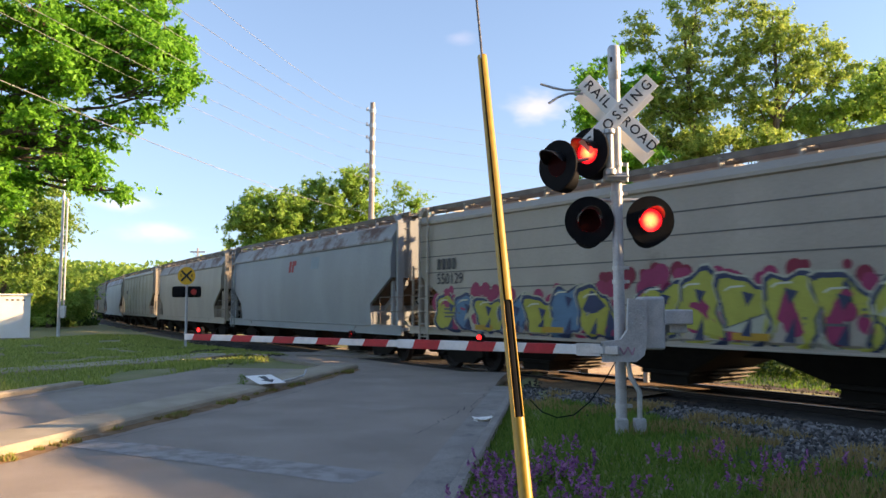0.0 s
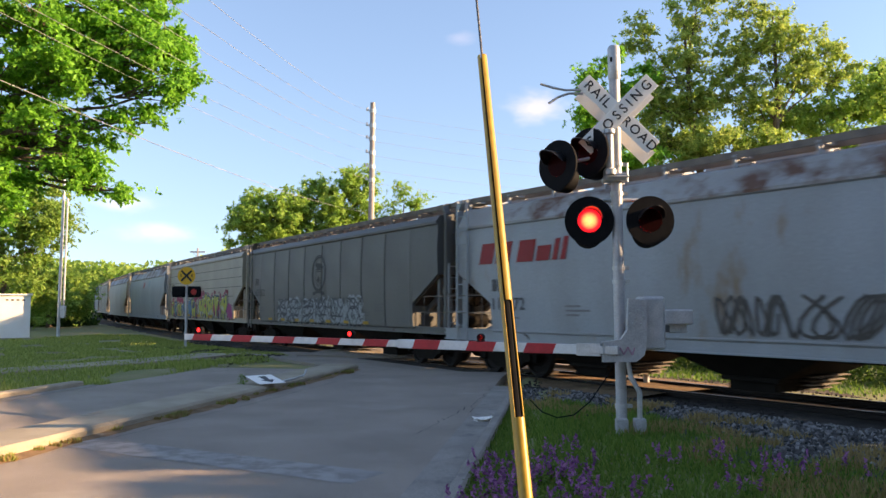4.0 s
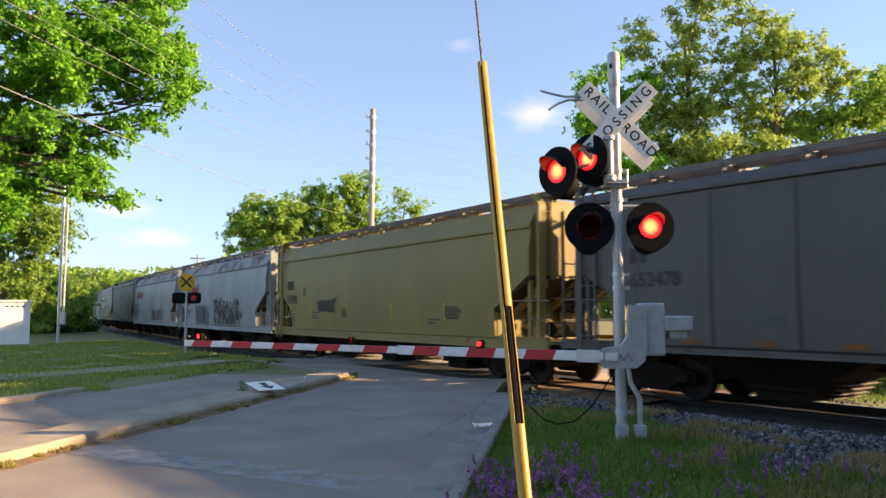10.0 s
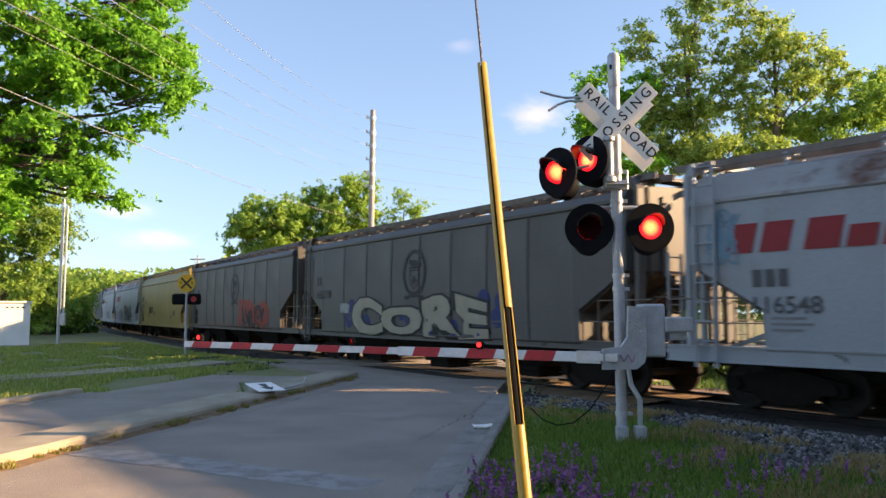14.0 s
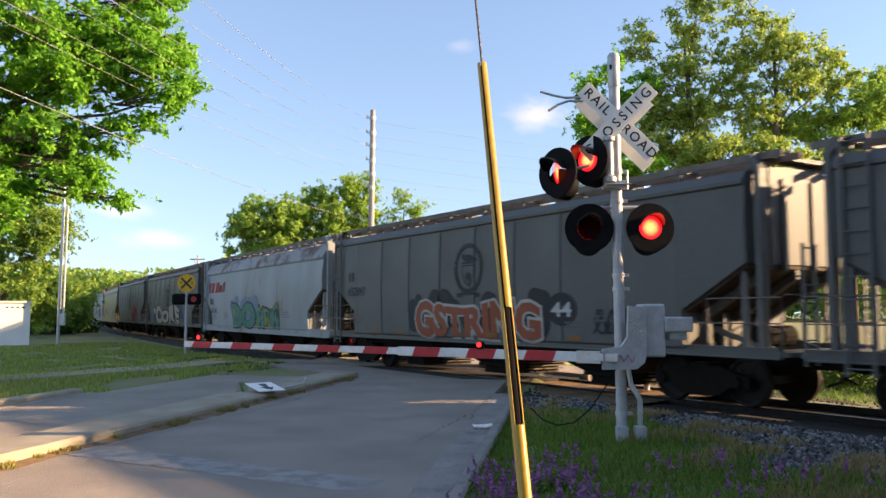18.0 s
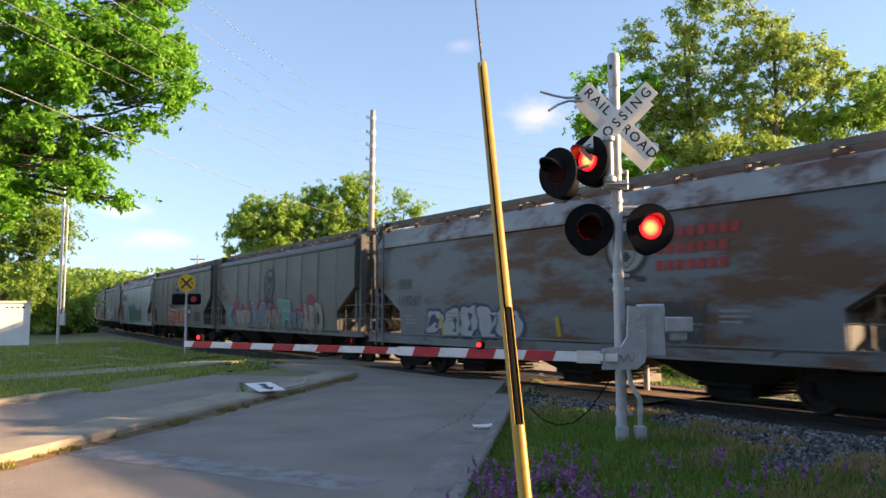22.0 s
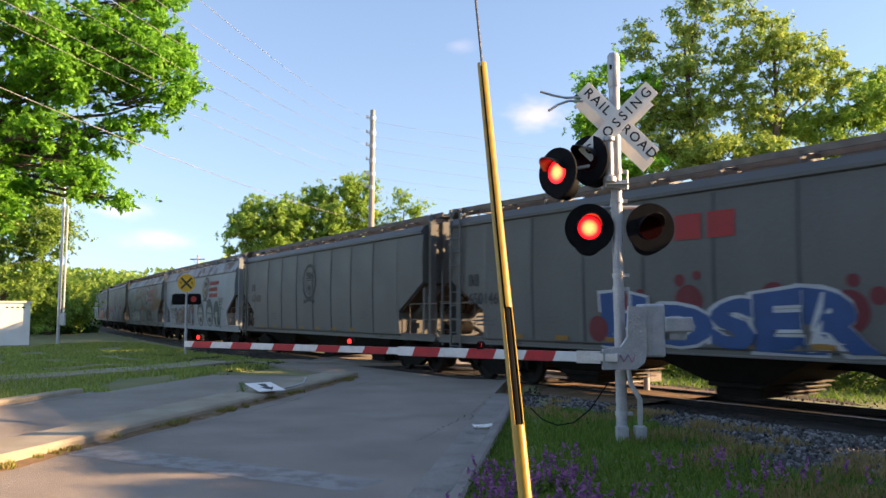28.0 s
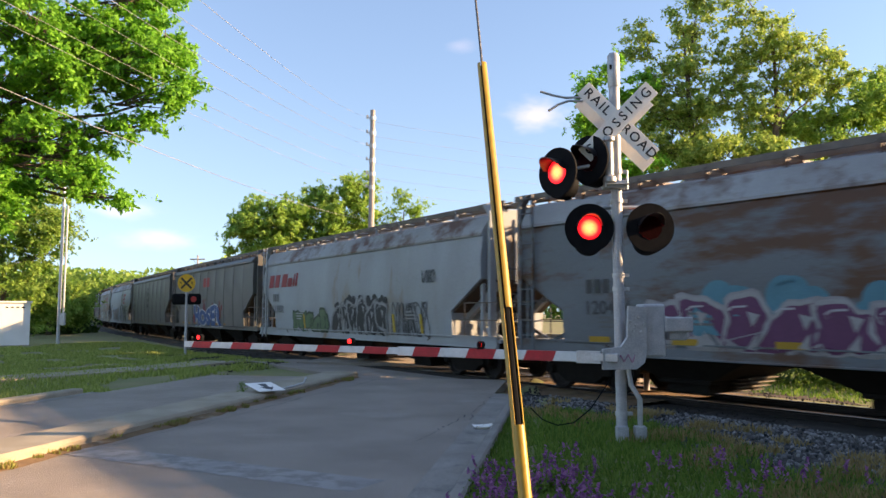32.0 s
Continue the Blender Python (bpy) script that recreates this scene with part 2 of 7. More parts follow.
# ---- building blocks ----
class Geo:
    """Collects vertices and faces of one part."""

    def __init__(self):
        self.v, self.f, self.mi = [], [], []
        self.m = 0

    def add(self, vs, fs):
        o = len(self.v)
        self.v += [tuple(p) for p in vs]
        self.f += [tuple(i + o for i in q) for q in fs]
        self.mi += [self.m] * len(fs)
        return self

    def box(self, x0, x1, y0, y1, z0, z1, m=None):
        vs = [Vector((x, y, z)) for z in (z0, z1) for y in (y0, y1) for x in (x0, x1)]
        if m is not None:
            vs = [m @ p for p in vs]
        return self.add(vs, [(0, 2, 3, 1), (4, 5, 7, 6), (0, 1, 5, 4), (2, 6, 7, 3), (0, 4, 6, 2), (1, 3, 7, 5)])

    def soft_box(self, x0, x1, y0, y1, z0, z1, r, m=None):
        """A box with chamfered edges."""
        vs, cx, cy, cz = [], (x0 + x1) / 2, (y0 + y1) / 2, (z0 + z1) / 2
        bm = bmesh.new()
        bmesh.ops.create_cube(bm, size=1)
        for p in bm.verts:
            p.co = (cx + p.co.x * (x1 - x0), cy + p.co.y * (y1 - y0), cz + p.co.z * (z1 - z0))
        bmesh.ops.bevel(bm, geom=bm.edges[:], offset=r, segments=2, affect="EDGES", profile=0.5)
        bm.verts.index_update()
        vs = [(m @ p.co if m is not None else p.co.copy()) for p in bm.verts]
        fs = [tuple(p.index for p in f.verts) for f in bm.faces]
        bm.free()
        return self.add(vs, fs)

    def tube(self, points, radii, n=10, caps=True):
        """A tube through points, with a radius at each."""
        pts = [Vector(p) for p in points]
        if not hasattr(radii, "__len__"):
            radii = [radii] * len(pts)
        o, vs, fs = 0, [], []
        for i, p in enumerate(pts):
            d = (pts[min(i + 1, len(pts) - 1)] - pts[max(i - 1, 0)]).normalized()
            a = d.cross(Vector((0, 0, 1)) if abs(d.z) < 0.95 else Vector((1, 0, 0))).normalized()
            b = d.cross(a)
            vs += [p + (a * math.cos(6.28318 * k / n) + b * math.sin(6.28318 * k / n)) * radii[i] for k in range(n)]
        for i in range(len(pts) - 1):
            fs += [(i * n + k, i * n + (k + 1) % n, (i + 1) * n + (k + 1) % n, (i + 1) * n + k) for k in range(n)]
        if caps:
            fs += [tuple(range(n - 1, -1, -1)), tuple((len(pts) - 1) * n + k for k in range(n))]
        return self.add(vs, fs)

    def prism(self, poly, at, d, m=None):
        """Extrudes a polygon of 3D points along d."""
        p = [Vector(q) for q in poly]
        q = [a + Vector(d) for a in p]
        vs = p + q
        if m is not None:
            vs = [m @ a for a in vs]
        k = len(p)
        return self.add(vs, [tuple(range(k - 1, -1, -1)), tuple(range(k, 2 * k))] + [(i, (i + 1) % k, k + (i + 1) % k, k + i) for i in range(k)])

    def mesh(self, name, mats, smooth=False):
        me = bpy.data.meshes.new(name)
        me.from_pydata(self.v, [], self.f)
        for mt in (mats if isinstance(mats, (list, tuple)) else [mats]):
            me.materials.append(mt)
        if any(self.mi):
            me.polygons.foreach_set("material_index", self.mi)
        if smooth:
            me.polygons.foreach_set("use_smooth", [True] * len(me.polygons))
            me.set_sharp_from_angle(angle=radians(40))
        bm = bmesh.new()
        bm.from_mesh(me)
        bmesh.ops.recalc_face_normals(bm, faces=bm.faces)
        bm.to_mesh(me)
        bm.free()
        me.update()
        return me


def part(name, geo, mats, parent=None, label="", smooth=False, at=None):
    """One mesh object, under a thing or a part."""
    me = geo if isinstance(geo, bpy.types.Mesh) else geo.mesh(name, mats, smooth)
    ob = new(name, me)
    ob.parent = parent
    if at is not None:
        ob.matrix_basis = at
    if label:
        ob["label"] = label
    return ob


def thing(name, m, label, category, group="", kind=""):
    ob = new(name)
    ob.matrix_basis = m
    ob.empty_display_size = 0.2
    return tagged(ob, label, category, group, kind)


def quads(name, v, mats, mi=None, parent=None):
    """One mesh of loose faces; v has the shape (faces, corners, 3)."""
    k, c = v.shape[0], v.shape[1]
    me = bpy.data.meshes.new(name)
    me.vertices.add(k * c)
    me.vertices.foreach_set("co", v.reshape(-1).astype(np.float32))
    me.loops.add(k * c)
    me.loops.foreach_set("vertex_index", np.arange(k * c, dtype=np.int32))
    me.polygons.add(k)
    me.polygons.foreach_set("loop_start", np.arange(k, dtype=np.int32) * c)
    for mt in (mats if isinstance(mats, (list, tuple)) else [mats]):
        me.materials.append(mt)
    if mi is not None:
        me.polygons.foreach_set("material_index", np.asarray(mi, dtype=np.int32))
    me.update(calc_edges=True)
    me.validate()
    ob = new(name, me)
    ob.parent = parent
    return ob


# ---- plan ----
# the road runs along U, V points to its right-hand side; K0 lies on the kerb line
K0, U, V = np.array((-0.32, 7.48)), np.array((0.197, 0.9804)), np.array((0.9804, -0.197))
# the track: heading over the run s along the cars' near side, a long arc that tightens towards the camera
RAIL_Z, HALF = -0.08, 1.6
SPEED = 8.48
RUN = np.arange(-130, 460.01, 0.25)
HEAD = 0.531 - 0.0012086 * RUN + 0.5 * 1.8094e-4 * np.clip(RUN, -45, 0) ** 2
RUN_X = np.cumsum(-np.sin(HEAD)) * 0.25
RUN_Y = np.cumsum(np.cos(HEAD)) * 0.25
_i0 = int(np.argmin(abs(RUN)))
RUN_X += -7.026 - RUN_X[_i0]
RUN_Y += 34.287 - RUN_Y[_i0]
COARSE = slice(0, None, 6)


def kerb_skew(q, r):
    """The right-hand kerb line bears left of the median's line."""
    return -0.054 * (min(max(q, -4.0), 12.0) + 0.2) * min(max((r + 3.6) / 2.4, 0.0), 1.0)


def road_xy(q, r):
    r = r + kerb_skew(q, r)
    p = K0 + U * q + V * r
    return float(p[0]), float(p[1])


def track(s, off=0.0):
    """A point of the track at the run s; off: metres from the cars' near side, away from the camera. Also its heading."""
    h = float(np.interp(s, RUN, HEAD))
    return (float(np.interp(s, RUN, RUN_X)) + off * math.cos(h), float(np.interp(s, RUN, RUN_Y)) + off * math.sin(h), h)


def track_pose(s, z=RAIL_Z, off=HALF):
    x, y, h = track(s, off)
    return pose(x, y, z, 0, 0, 90 + math.degrees(h))


def track_gap(x, y):
    """Metres from the track's centre line, positive on the camera's side."""
    dx, dy = x - RUN_X[COARSE], y - RUN_Y[COARSE]
    i = int(np.argmin(dx * dx + dy * dy))
    h = HEAD[COARSE][i]
    d = -(dx[i] * math.cos(h) + dy[i] * math.sin(h))
    return float(HALF + d)


def road_qr(x, y):
    d = np.array((x, y)) - K0
    q, r = float(d @ U), float(d @ V)
    return q, r - kerb_skew(q, r - kerb_skew(q, r))


def ground_z(x, y):
    """Height of the open ground."""
    q, r = road_qr(x, y)
    g = track_gap(x, y)
    z = 0.05 * noise.noise(Vector((x * 0.3, y * 0.3, 0)))
    far = min(max((math.hypot(x, y) - 60) / 200, 0), 1)
    left = min(max((-r - 9) / 8, 0), 1)
    z += -0.02 - 0.2 * left + 1.0 * far * noise.noise(Vector((x * 0.01, y * 0.01, 3)))
    if r > 0.5:
        z += 0.1 * min((r - 0.5) / 0.6, 1) * max(0, min(1, (g - 2.5) / 2))
    if r > 0.5 and g < -1.9:
        z -= 0.42 * min((-g - 1.9) / 1.4, 1) * min(max((60 - math.hypot(x, y)) / 20, 0), 1)
    near = min(max((abs(g) - 1.9) / 1.6, 0), 1)
    bed = RAIL_Z - 0.2
    z = bed + (z - bed) * near
    if -8.9 < r < 0.5 and q < 60:
        z = min(z, -0.1)
    elif -9.6 < r < 1.1 and q < 60 and not (r < 0 and q > 8.5):
        edge = min(max((max(-8.9 - r, r - 0.5)) / 0.6, 0), 1)
        z = min(z, 0.02) * edge + -0.02 * (1 - edge)
    return z


# ---- ground, road, track ----
CRACK = surf("tar crack", (0.05, 0.048, 0.046), (0.035, 0.034, 0.033), 4.0, 0.8, 0.3)
CINDER = surf("brown cinders", (0.1, 0.066, 0.04), (0.06, 0.042, 0.027), 2.0, 0.95, 0.7, fine=35, stain=(0.07, 0.09, 0.03), stain_scale=0.9, stain_at=0.52)
GRAVEL = surf("grey gravel", (0.06, 0.053, 0.045), (0.032, 0.028, 0.024), 9.0, 0.95, 0.9, fine=45, stain=(0.05, 0.045, 0.04), stain_scale=6.0, stain_at=0.56)


def axis(near, far, step):
    a = list(np.arange(-near, near + step / 2, step))
    d, p = step, near
    while p < far:
        d *= 1.22
        p += d
        a = [-p] + a + [p]
    return np.array(a)


def build_ground():
    xs, ys = axis(26, 2400, 0.4) - 2, axis(26, 2400, 0.4) + 20
    vs = [(x, y, ground_z(x, y)) for y in ys for x in xs]
    k = len(xs)
    me = bpy.data.meshes.new("ground")
    me.from_pydata(vs, [], [(j * k + i, j * k + i + 1, (j + 1) * k + i + 1, (j + 1) * k + i) for j in range(len(ys) - 1) for i in range(k - 1)])
    me.polygons.foreach_set("use_smooth", [True] * len(me.polygons))
    me.materials.append(SOIL)
    tagged(new("ground", me), "patchy green and brown grassy ground", "ground", kind="structure")


def strip(name, q0, q1, r0, r1, z0, z1, mat, label, category, chamfer=0.0, step=1.0):
    """A slab along the road, with chamfered top edges."""
    g = Geo()
    qs = np.linspace(q0, q1, max(2, int((q1 - q0) / step) + 1))
    prof = [(r0, z0), (r0, z1 - chamfer), (r0 + chamfer, z1), (r1 - chamfer, z1), (r1, z1 - chamfer), (r1, z0)] if chamfer else [(r0, z0), (r0, z1), (r1, z1), (r1, z0)]
    vs, k = [], len(prof)
    for q in qs:
        for r, z in prof:
            vs.append((*road_xy(q, r), z + (0.006 * noise.noise(Vector((q * 1.7, r, 0))) if z > z0 else 0)))
    fs = [(i * k + a, i * k + (a + 1) % k, (i + 1) * k + (a + 1) % k, (i + 1) * k + a) for i in range(len(qs) - 1) for a in range(k)]
    fs += [tuple(range(k)), tuple((len(qs) - 1) * k + a for a in range(k - 1, -1, -1))]
    g.add(vs, fs)
    return tagged(part(name, g, mat), label, category, kind="structure")


def verge_gap(x, y):
    """The verge ends, and the gravel begins, at this distance from the track."""
    return 5.1 + 0.41 * max(0.0, 12.1 - y) + 0.5 * noise.noise(Vector((x * 0.9, y * 0.9, 4)))


def build_road():
    strip("road", -30, 13.2, -8.6, 0.0, -0.3, 0.0, ASPHALT, "grey worn asphalt road with cracks and patches", "road")
    strip("road", 19.2, 58, -8.6, 0.0, -0.3, 0.0, ASPHALT, "grey asphalt road beyond the track", "road")
    strip("gutter", -30, 9.6, 0.0, 0.4, -0.3, 0.006, GUTTER, "grey concrete gutter along the road edge", "gutter")
    strip("kerb", -30, 9.6, 0.4, 0.54, -0.3, 0.09, GUTTER, "weathered concrete kerb beside the flower verge", "kerb", 0.025)
    strip("median", -30, 13.4, -5.5, -4.62, -0.3, 0.13, CONCRETE, "long low concrete median with dirt and weeds along it", "median", 0.04)
    strip("gutter", -30, 8.2, -8.85, -8.6, -0.3, 0.008, GUTTER, "dirty concrete gutter beside the grass", "gutter")
    strip("kerb", -30, 8.0, -9.12, -8.85, -0.3, 0.1, CONCRETE, "pale concrete kerb beside the grass", "kerb", 0.03)
    # dirt washed against the median
    g, n, vs = Geo(), 110, []
    for i in range(n + 1):
        q = -4.0 + 17.2 * i / n
        w = 0.1 + 0.16 * max(0, 0.5 + noise.noise(Vector((q * 0.9, 3, 0)))) + 0.05 * noise.noise(Vector((q * 4, 1, 0)))
        vs += [(*road_xy(q, -4.625), 0.03), (*road_xy(q, -4.625 + w), 0.0045)]
    g.add(vs, [(2 * i, 2 * i + 1, 2 * i + 3, 2 * i + 2) for i in range(n)])
    tagged(part("dirt", g, DIRT, smooth=True), "brown dirt washed against the median", "dirt", kind="structure")
    # worn stop line across the lane
    g = Geo()
    a, b = Vector((*road_xy(1.75, -4.55), 0)), Vector((*road_xy(0.42, -0.45), 0))
    d = (b - a).normalized()
    w = Vector((-d.y, d.x, 0)) * 0.3
    k = 40
    for side in (-1, 1):
        for i in range(k + 1):
            p = a.lerp(b, i / k) + w * side * (1 + 0.22 * noise.noise(Vector((i * 0.7, side * 9, 0))))
            g.v.append((p.x, p.y, 0.004))
    g.f += [(i, i + 1, k + 2 + i, k + 1 + i) for i in range(k)]
    g.mi += [0] * k
    tagged(part("stop_line", g, WORN_PAINT), "wide worn pale stop line across the lane", "road marking", kind="structure")
    # tar-filled cracks
    rng = random.Random(4)
    for q0, r0, q1, r1 in ((6.2, -4.4, 6.6, -0.5), (5.4, -0.08, 9.3, -0.02), (3.2, -0.5, 6.0, -0.15), (2.2, -4.3, 12.5, -3.9), (9.5, -8.0, 10.2, -5.6)):
        g, n = Geo(), 24
        vs = []
        for i in range(n + 1):
            t = i / n
            q, r = q0 + (q1 - q0) * t + rng.uniform(-0.05, 0.05), r0 + (r1 - r0) * t + rng.uniform(-0.05, 0.05)
            w = rng.uniform(0.003, 0.01)
            vs += [(*road_xy(q - w, r - w), 0.0045), (*road_xy(q + w, r + w), 0.0045)]
        g.add(vs, [(2 * i, 2 * i + 1, 2 * i + 3, 2 * i + 2) for i in range(n)])
        tagged(part("road_crack", g, CRACK), "dark crack in the asphalt road", "crack", kind="structure")
    # gravel apron between the verge and the track
    g, vs, fs = Geo(), [], []
    grid = {}
    for j in range(0, 50):
        for i in range(0, 34):
            q, r = -7 + j * 0.36, 0.62 + i * 0.36
            x, y = road_xy(q, r)
            gp = track_gap(x, y)
            if 2.6 < gp < verge_gap(x, y) + 0.5:
                grid[i, j] = len(vs)
                vs.append((x, y, ground_z(x, y) + 0.012))
    for (i, j), a in grid.items():
        if (i + 1, j) in grid and (i, j + 1) in grid and (i + 1, j + 1) in grid:
            fs.append((a, grid[i + 1, j], grid[i + 1, j + 1], grid[i, j + 1]))
    g.add(vs, fs)
    tagged(part("gravel_apron", g, GRAVEL, smooth=True), "grey gravel apron between the verge and the track", "gravel", kind="structure")
    # footpath on the far grass
    g = Geo()
    pts = [(-22, 10.5), (-18.6, 14.6), (-15.2, 18.6), (-13.7, 20.7), (-12.2, 22.8), (-11.1, 24.7), (-9.9, 26.6), (-8.6, 29.5)]
    vs = []
    for i, (x, y) in enumerate(pts):
        vs += [(x, y, ground_z(x, y) + 0.07), (x + 1.7, y - 1.0, ground_z(x + 1.7, y - 1.0) + 0.07)]
    top = len(vs)
    vs += [(x, y, z - 0.3) for x, y, z in vs]
    fs = []
    for i in range(len(pts) - 1):
        a = 2 * i
        fs += [(a, a + 1, a + 3, a + 2), (a, a + 2, top + a + 2, top + a), (a + 1, top + a + 1, top + a + 3, a + 3)]
    g.add(vs, fs)
    tagged(part("footpath", g, CONCRETE), "pale concrete footpath through the grass", "footpath", kind="structure")


def build_track():
    ss = np.arange(-80, 420, 1.5)
    prof = [(-0.07, -0.17), (-0.07, -0.155), (-0.012, -0.13), (-0.012, -0.045), (-0.036, -0.035), (-0.036, 0.0), (0.036, 0.0), (0.036, -0.035), (0.012, -0.045), (0.012, -0.13), (0.07, -0.155), (0.07, -0.17)]
    for side in (-0.7525, 0.7525):
        vs, k = [], len(prof)
        for s in ss:
            for y, z in prof:
                x, yy, h = track(s, HALF + side + y)
                vs.append((x, yy, RAIL_Z + z))
        g = Geo()
        g.add(vs, [(i * k + a, i * k + (a + 1) % k, (i + 1) * k + (a + 1) % k, (i + 1) * k + a) for i in range(len(ss) - 1) for a in range(k)])
        g.mi = [1 if f % k == 5 else 0 for f in range(len(g.f))]
        tagged(part("rail", g, [RAIL_STEEL, RAIL_HEAD]), "rusty steel rail with a polished head", "rail", "rails of the track", "structure")
    # ballast shoulder
    prof = [(-3.4, -0.42), (-2.2, -0.2), (-1.5, -0.13), (1.5, -0.13), (2.2, -0.2), (3.4, -0.42)]
    g, vs, k = Geo(), [], 6
    for s in ss:
        for y, z in prof:
            x, yy, h = track(s, HALF + y)
            vs.append((x, yy, RAIL_Z + z + 0.02 * noise.noise(Vector((x, yy, 1)))))
    g.add(vs, [(i * k + a, i * k + a + 1, (i + 1) * k + a + 1, (i + 1) * k + a) for i in range(len(ss) - 1) for a in range(k - 1)])
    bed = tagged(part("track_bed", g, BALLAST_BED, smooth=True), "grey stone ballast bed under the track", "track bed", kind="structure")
    # trodden dirt along the track's far side
    g, vs, run = Geo(), [], [s for s in np.arange(-60, 0, 1.0) if road_qr(*track(s, HALF + 4)[:2])[1] > 0.8]
    for s in run:
        for y, z in ((2.2, -0.2), (3.2, -0.33), (4.2, -0.35), (5.2, -0.36)):
            x, yy, h = track(s, HALF + y)
            vs.append((x, yy, RAIL_Z + z + 0.03 * noise.noise(Vector((x, yy, 5)))))
    g.add(vs, [(i * 4 + a, i * 4 + a + 1, (i + 1) * 4 + a + 1, (i + 1) * 4 + a) for i in range(len(run) - 1) for a in range(3)])
    tagged(part("dirt_strip", g, CINDER, smooth=True), "brown cinder dirt strip along the track", "dirt", kind="structure")
    # brown dirt filled in round the rails beside the road
    g, vs, run = Geo(), [], [s for s in np.arange(-40, 0, 0.4) if 0.1 < road_qr(*track(s, HALF)[:2])[1] < 4.2]
    cuts = ((-3.0, -0.2), (-2.2, -0.115), (-0.83, -0.05), (-0.68, -0.06), (0.0, -0.055), (0.68, -0.06), (0.83, -0.05), (2.3, -0.13))
    for s in run:
        for y, z in cuts:
            x, yy, h = track(s, HALF + y)
            vs.append((x, yy, RAIL_Z + z + 0.02 * noise.noise(Vector((x * 2, yy * 2, 5)))))
    k = len(cuts)
    g.add(vs, [(i * k + a, i * k + a + 1, (i + 1) * k + a + 1, (i + 1) * k + a) for i in range(len(run) - 1) for a in range(k - 1)])
    tagged(part("dirt_fill", g, DIRT, smooth=True), "orange-brown dirt filled in round the rails", "dirt", kind="structure")
    # planks of the crossing between and beside the rails
    g = Geo()
    g.soft_box(-1.2, 1.2, -0.29, 0.29, -0.14, 0.0, 0.012)
    plank = g.mesh("crossing_plank", TIE_WOOD)
    cross = thing("crossing_panel", Matrix.Identity(4), "dark timber planks filling the road between the rails", "crossing panel", kind="structure")
    best = min(np.arange(-25, 25, 0.25), key=lambda s: abs(road_qr(*track(s, HALF)[:2])[1] + 4.2))
    for i in range(-2, 3):
        for off in (-1.15, -0.4, 0.0, 0.4, 1.15):
            part("plank", plank, None, cross, at=track_pose(best + i * 2.42, RAIL_Z - 0.006 if abs(off) < 1 else RAIL_Z - 0.012, HALF + off))
    # ties, the nearer ones as single pieces
    g = Geo()
    g.soft_box(-0.11, 0.11, -1.3, 1.3, -0.17, 0.0, 0.012)
    tie = g.mesh("tie", TIE_WOOD)
    for i in range(150):
        s = -34 + i * 0.55
        part("tie", tie, None, bed, at=track_pose(s, RAIL_Z - 0.168))
    # road aprons next to the track
    for off0, off1 in ((-4.2, -1.55), (1.55, 4.4)):
        g, vs = Geo(), []
        run = np.linspace(best - 6.2, best + 6.2, 14)
        for s in run:
            a, b = track(s, HALF + off0), track(s, HALF + off1)
            vs += [(a[0], a[1], -0.004), (b[0], b[1], RAIL_Z - 0.01), (a[0], a[1], -0.3), (b[0], b[1], -0.3)]
        fs = []
        for i in range(len(run) - 1):
            a = 4 * i
            fs += [(a, a + 1, a + 5, a + 4), (a, a + 4, a + 6, a + 2), (a + 1, a + 3, a + 7, a + 5)]
        fs += [(0, 2, 3, 1)]
        g.add(vs, fs)
        tagged(part("road_apron", g, ASPHALT), "asphalt apron rising to the rails", "road", kind="structure")


# ---- hopper cars ----
BODY = 8.4
MESHES = {}


def cached(key, make):
    if key not in MESHES:
        MESHES[key] = make()
    return MESHES[key]


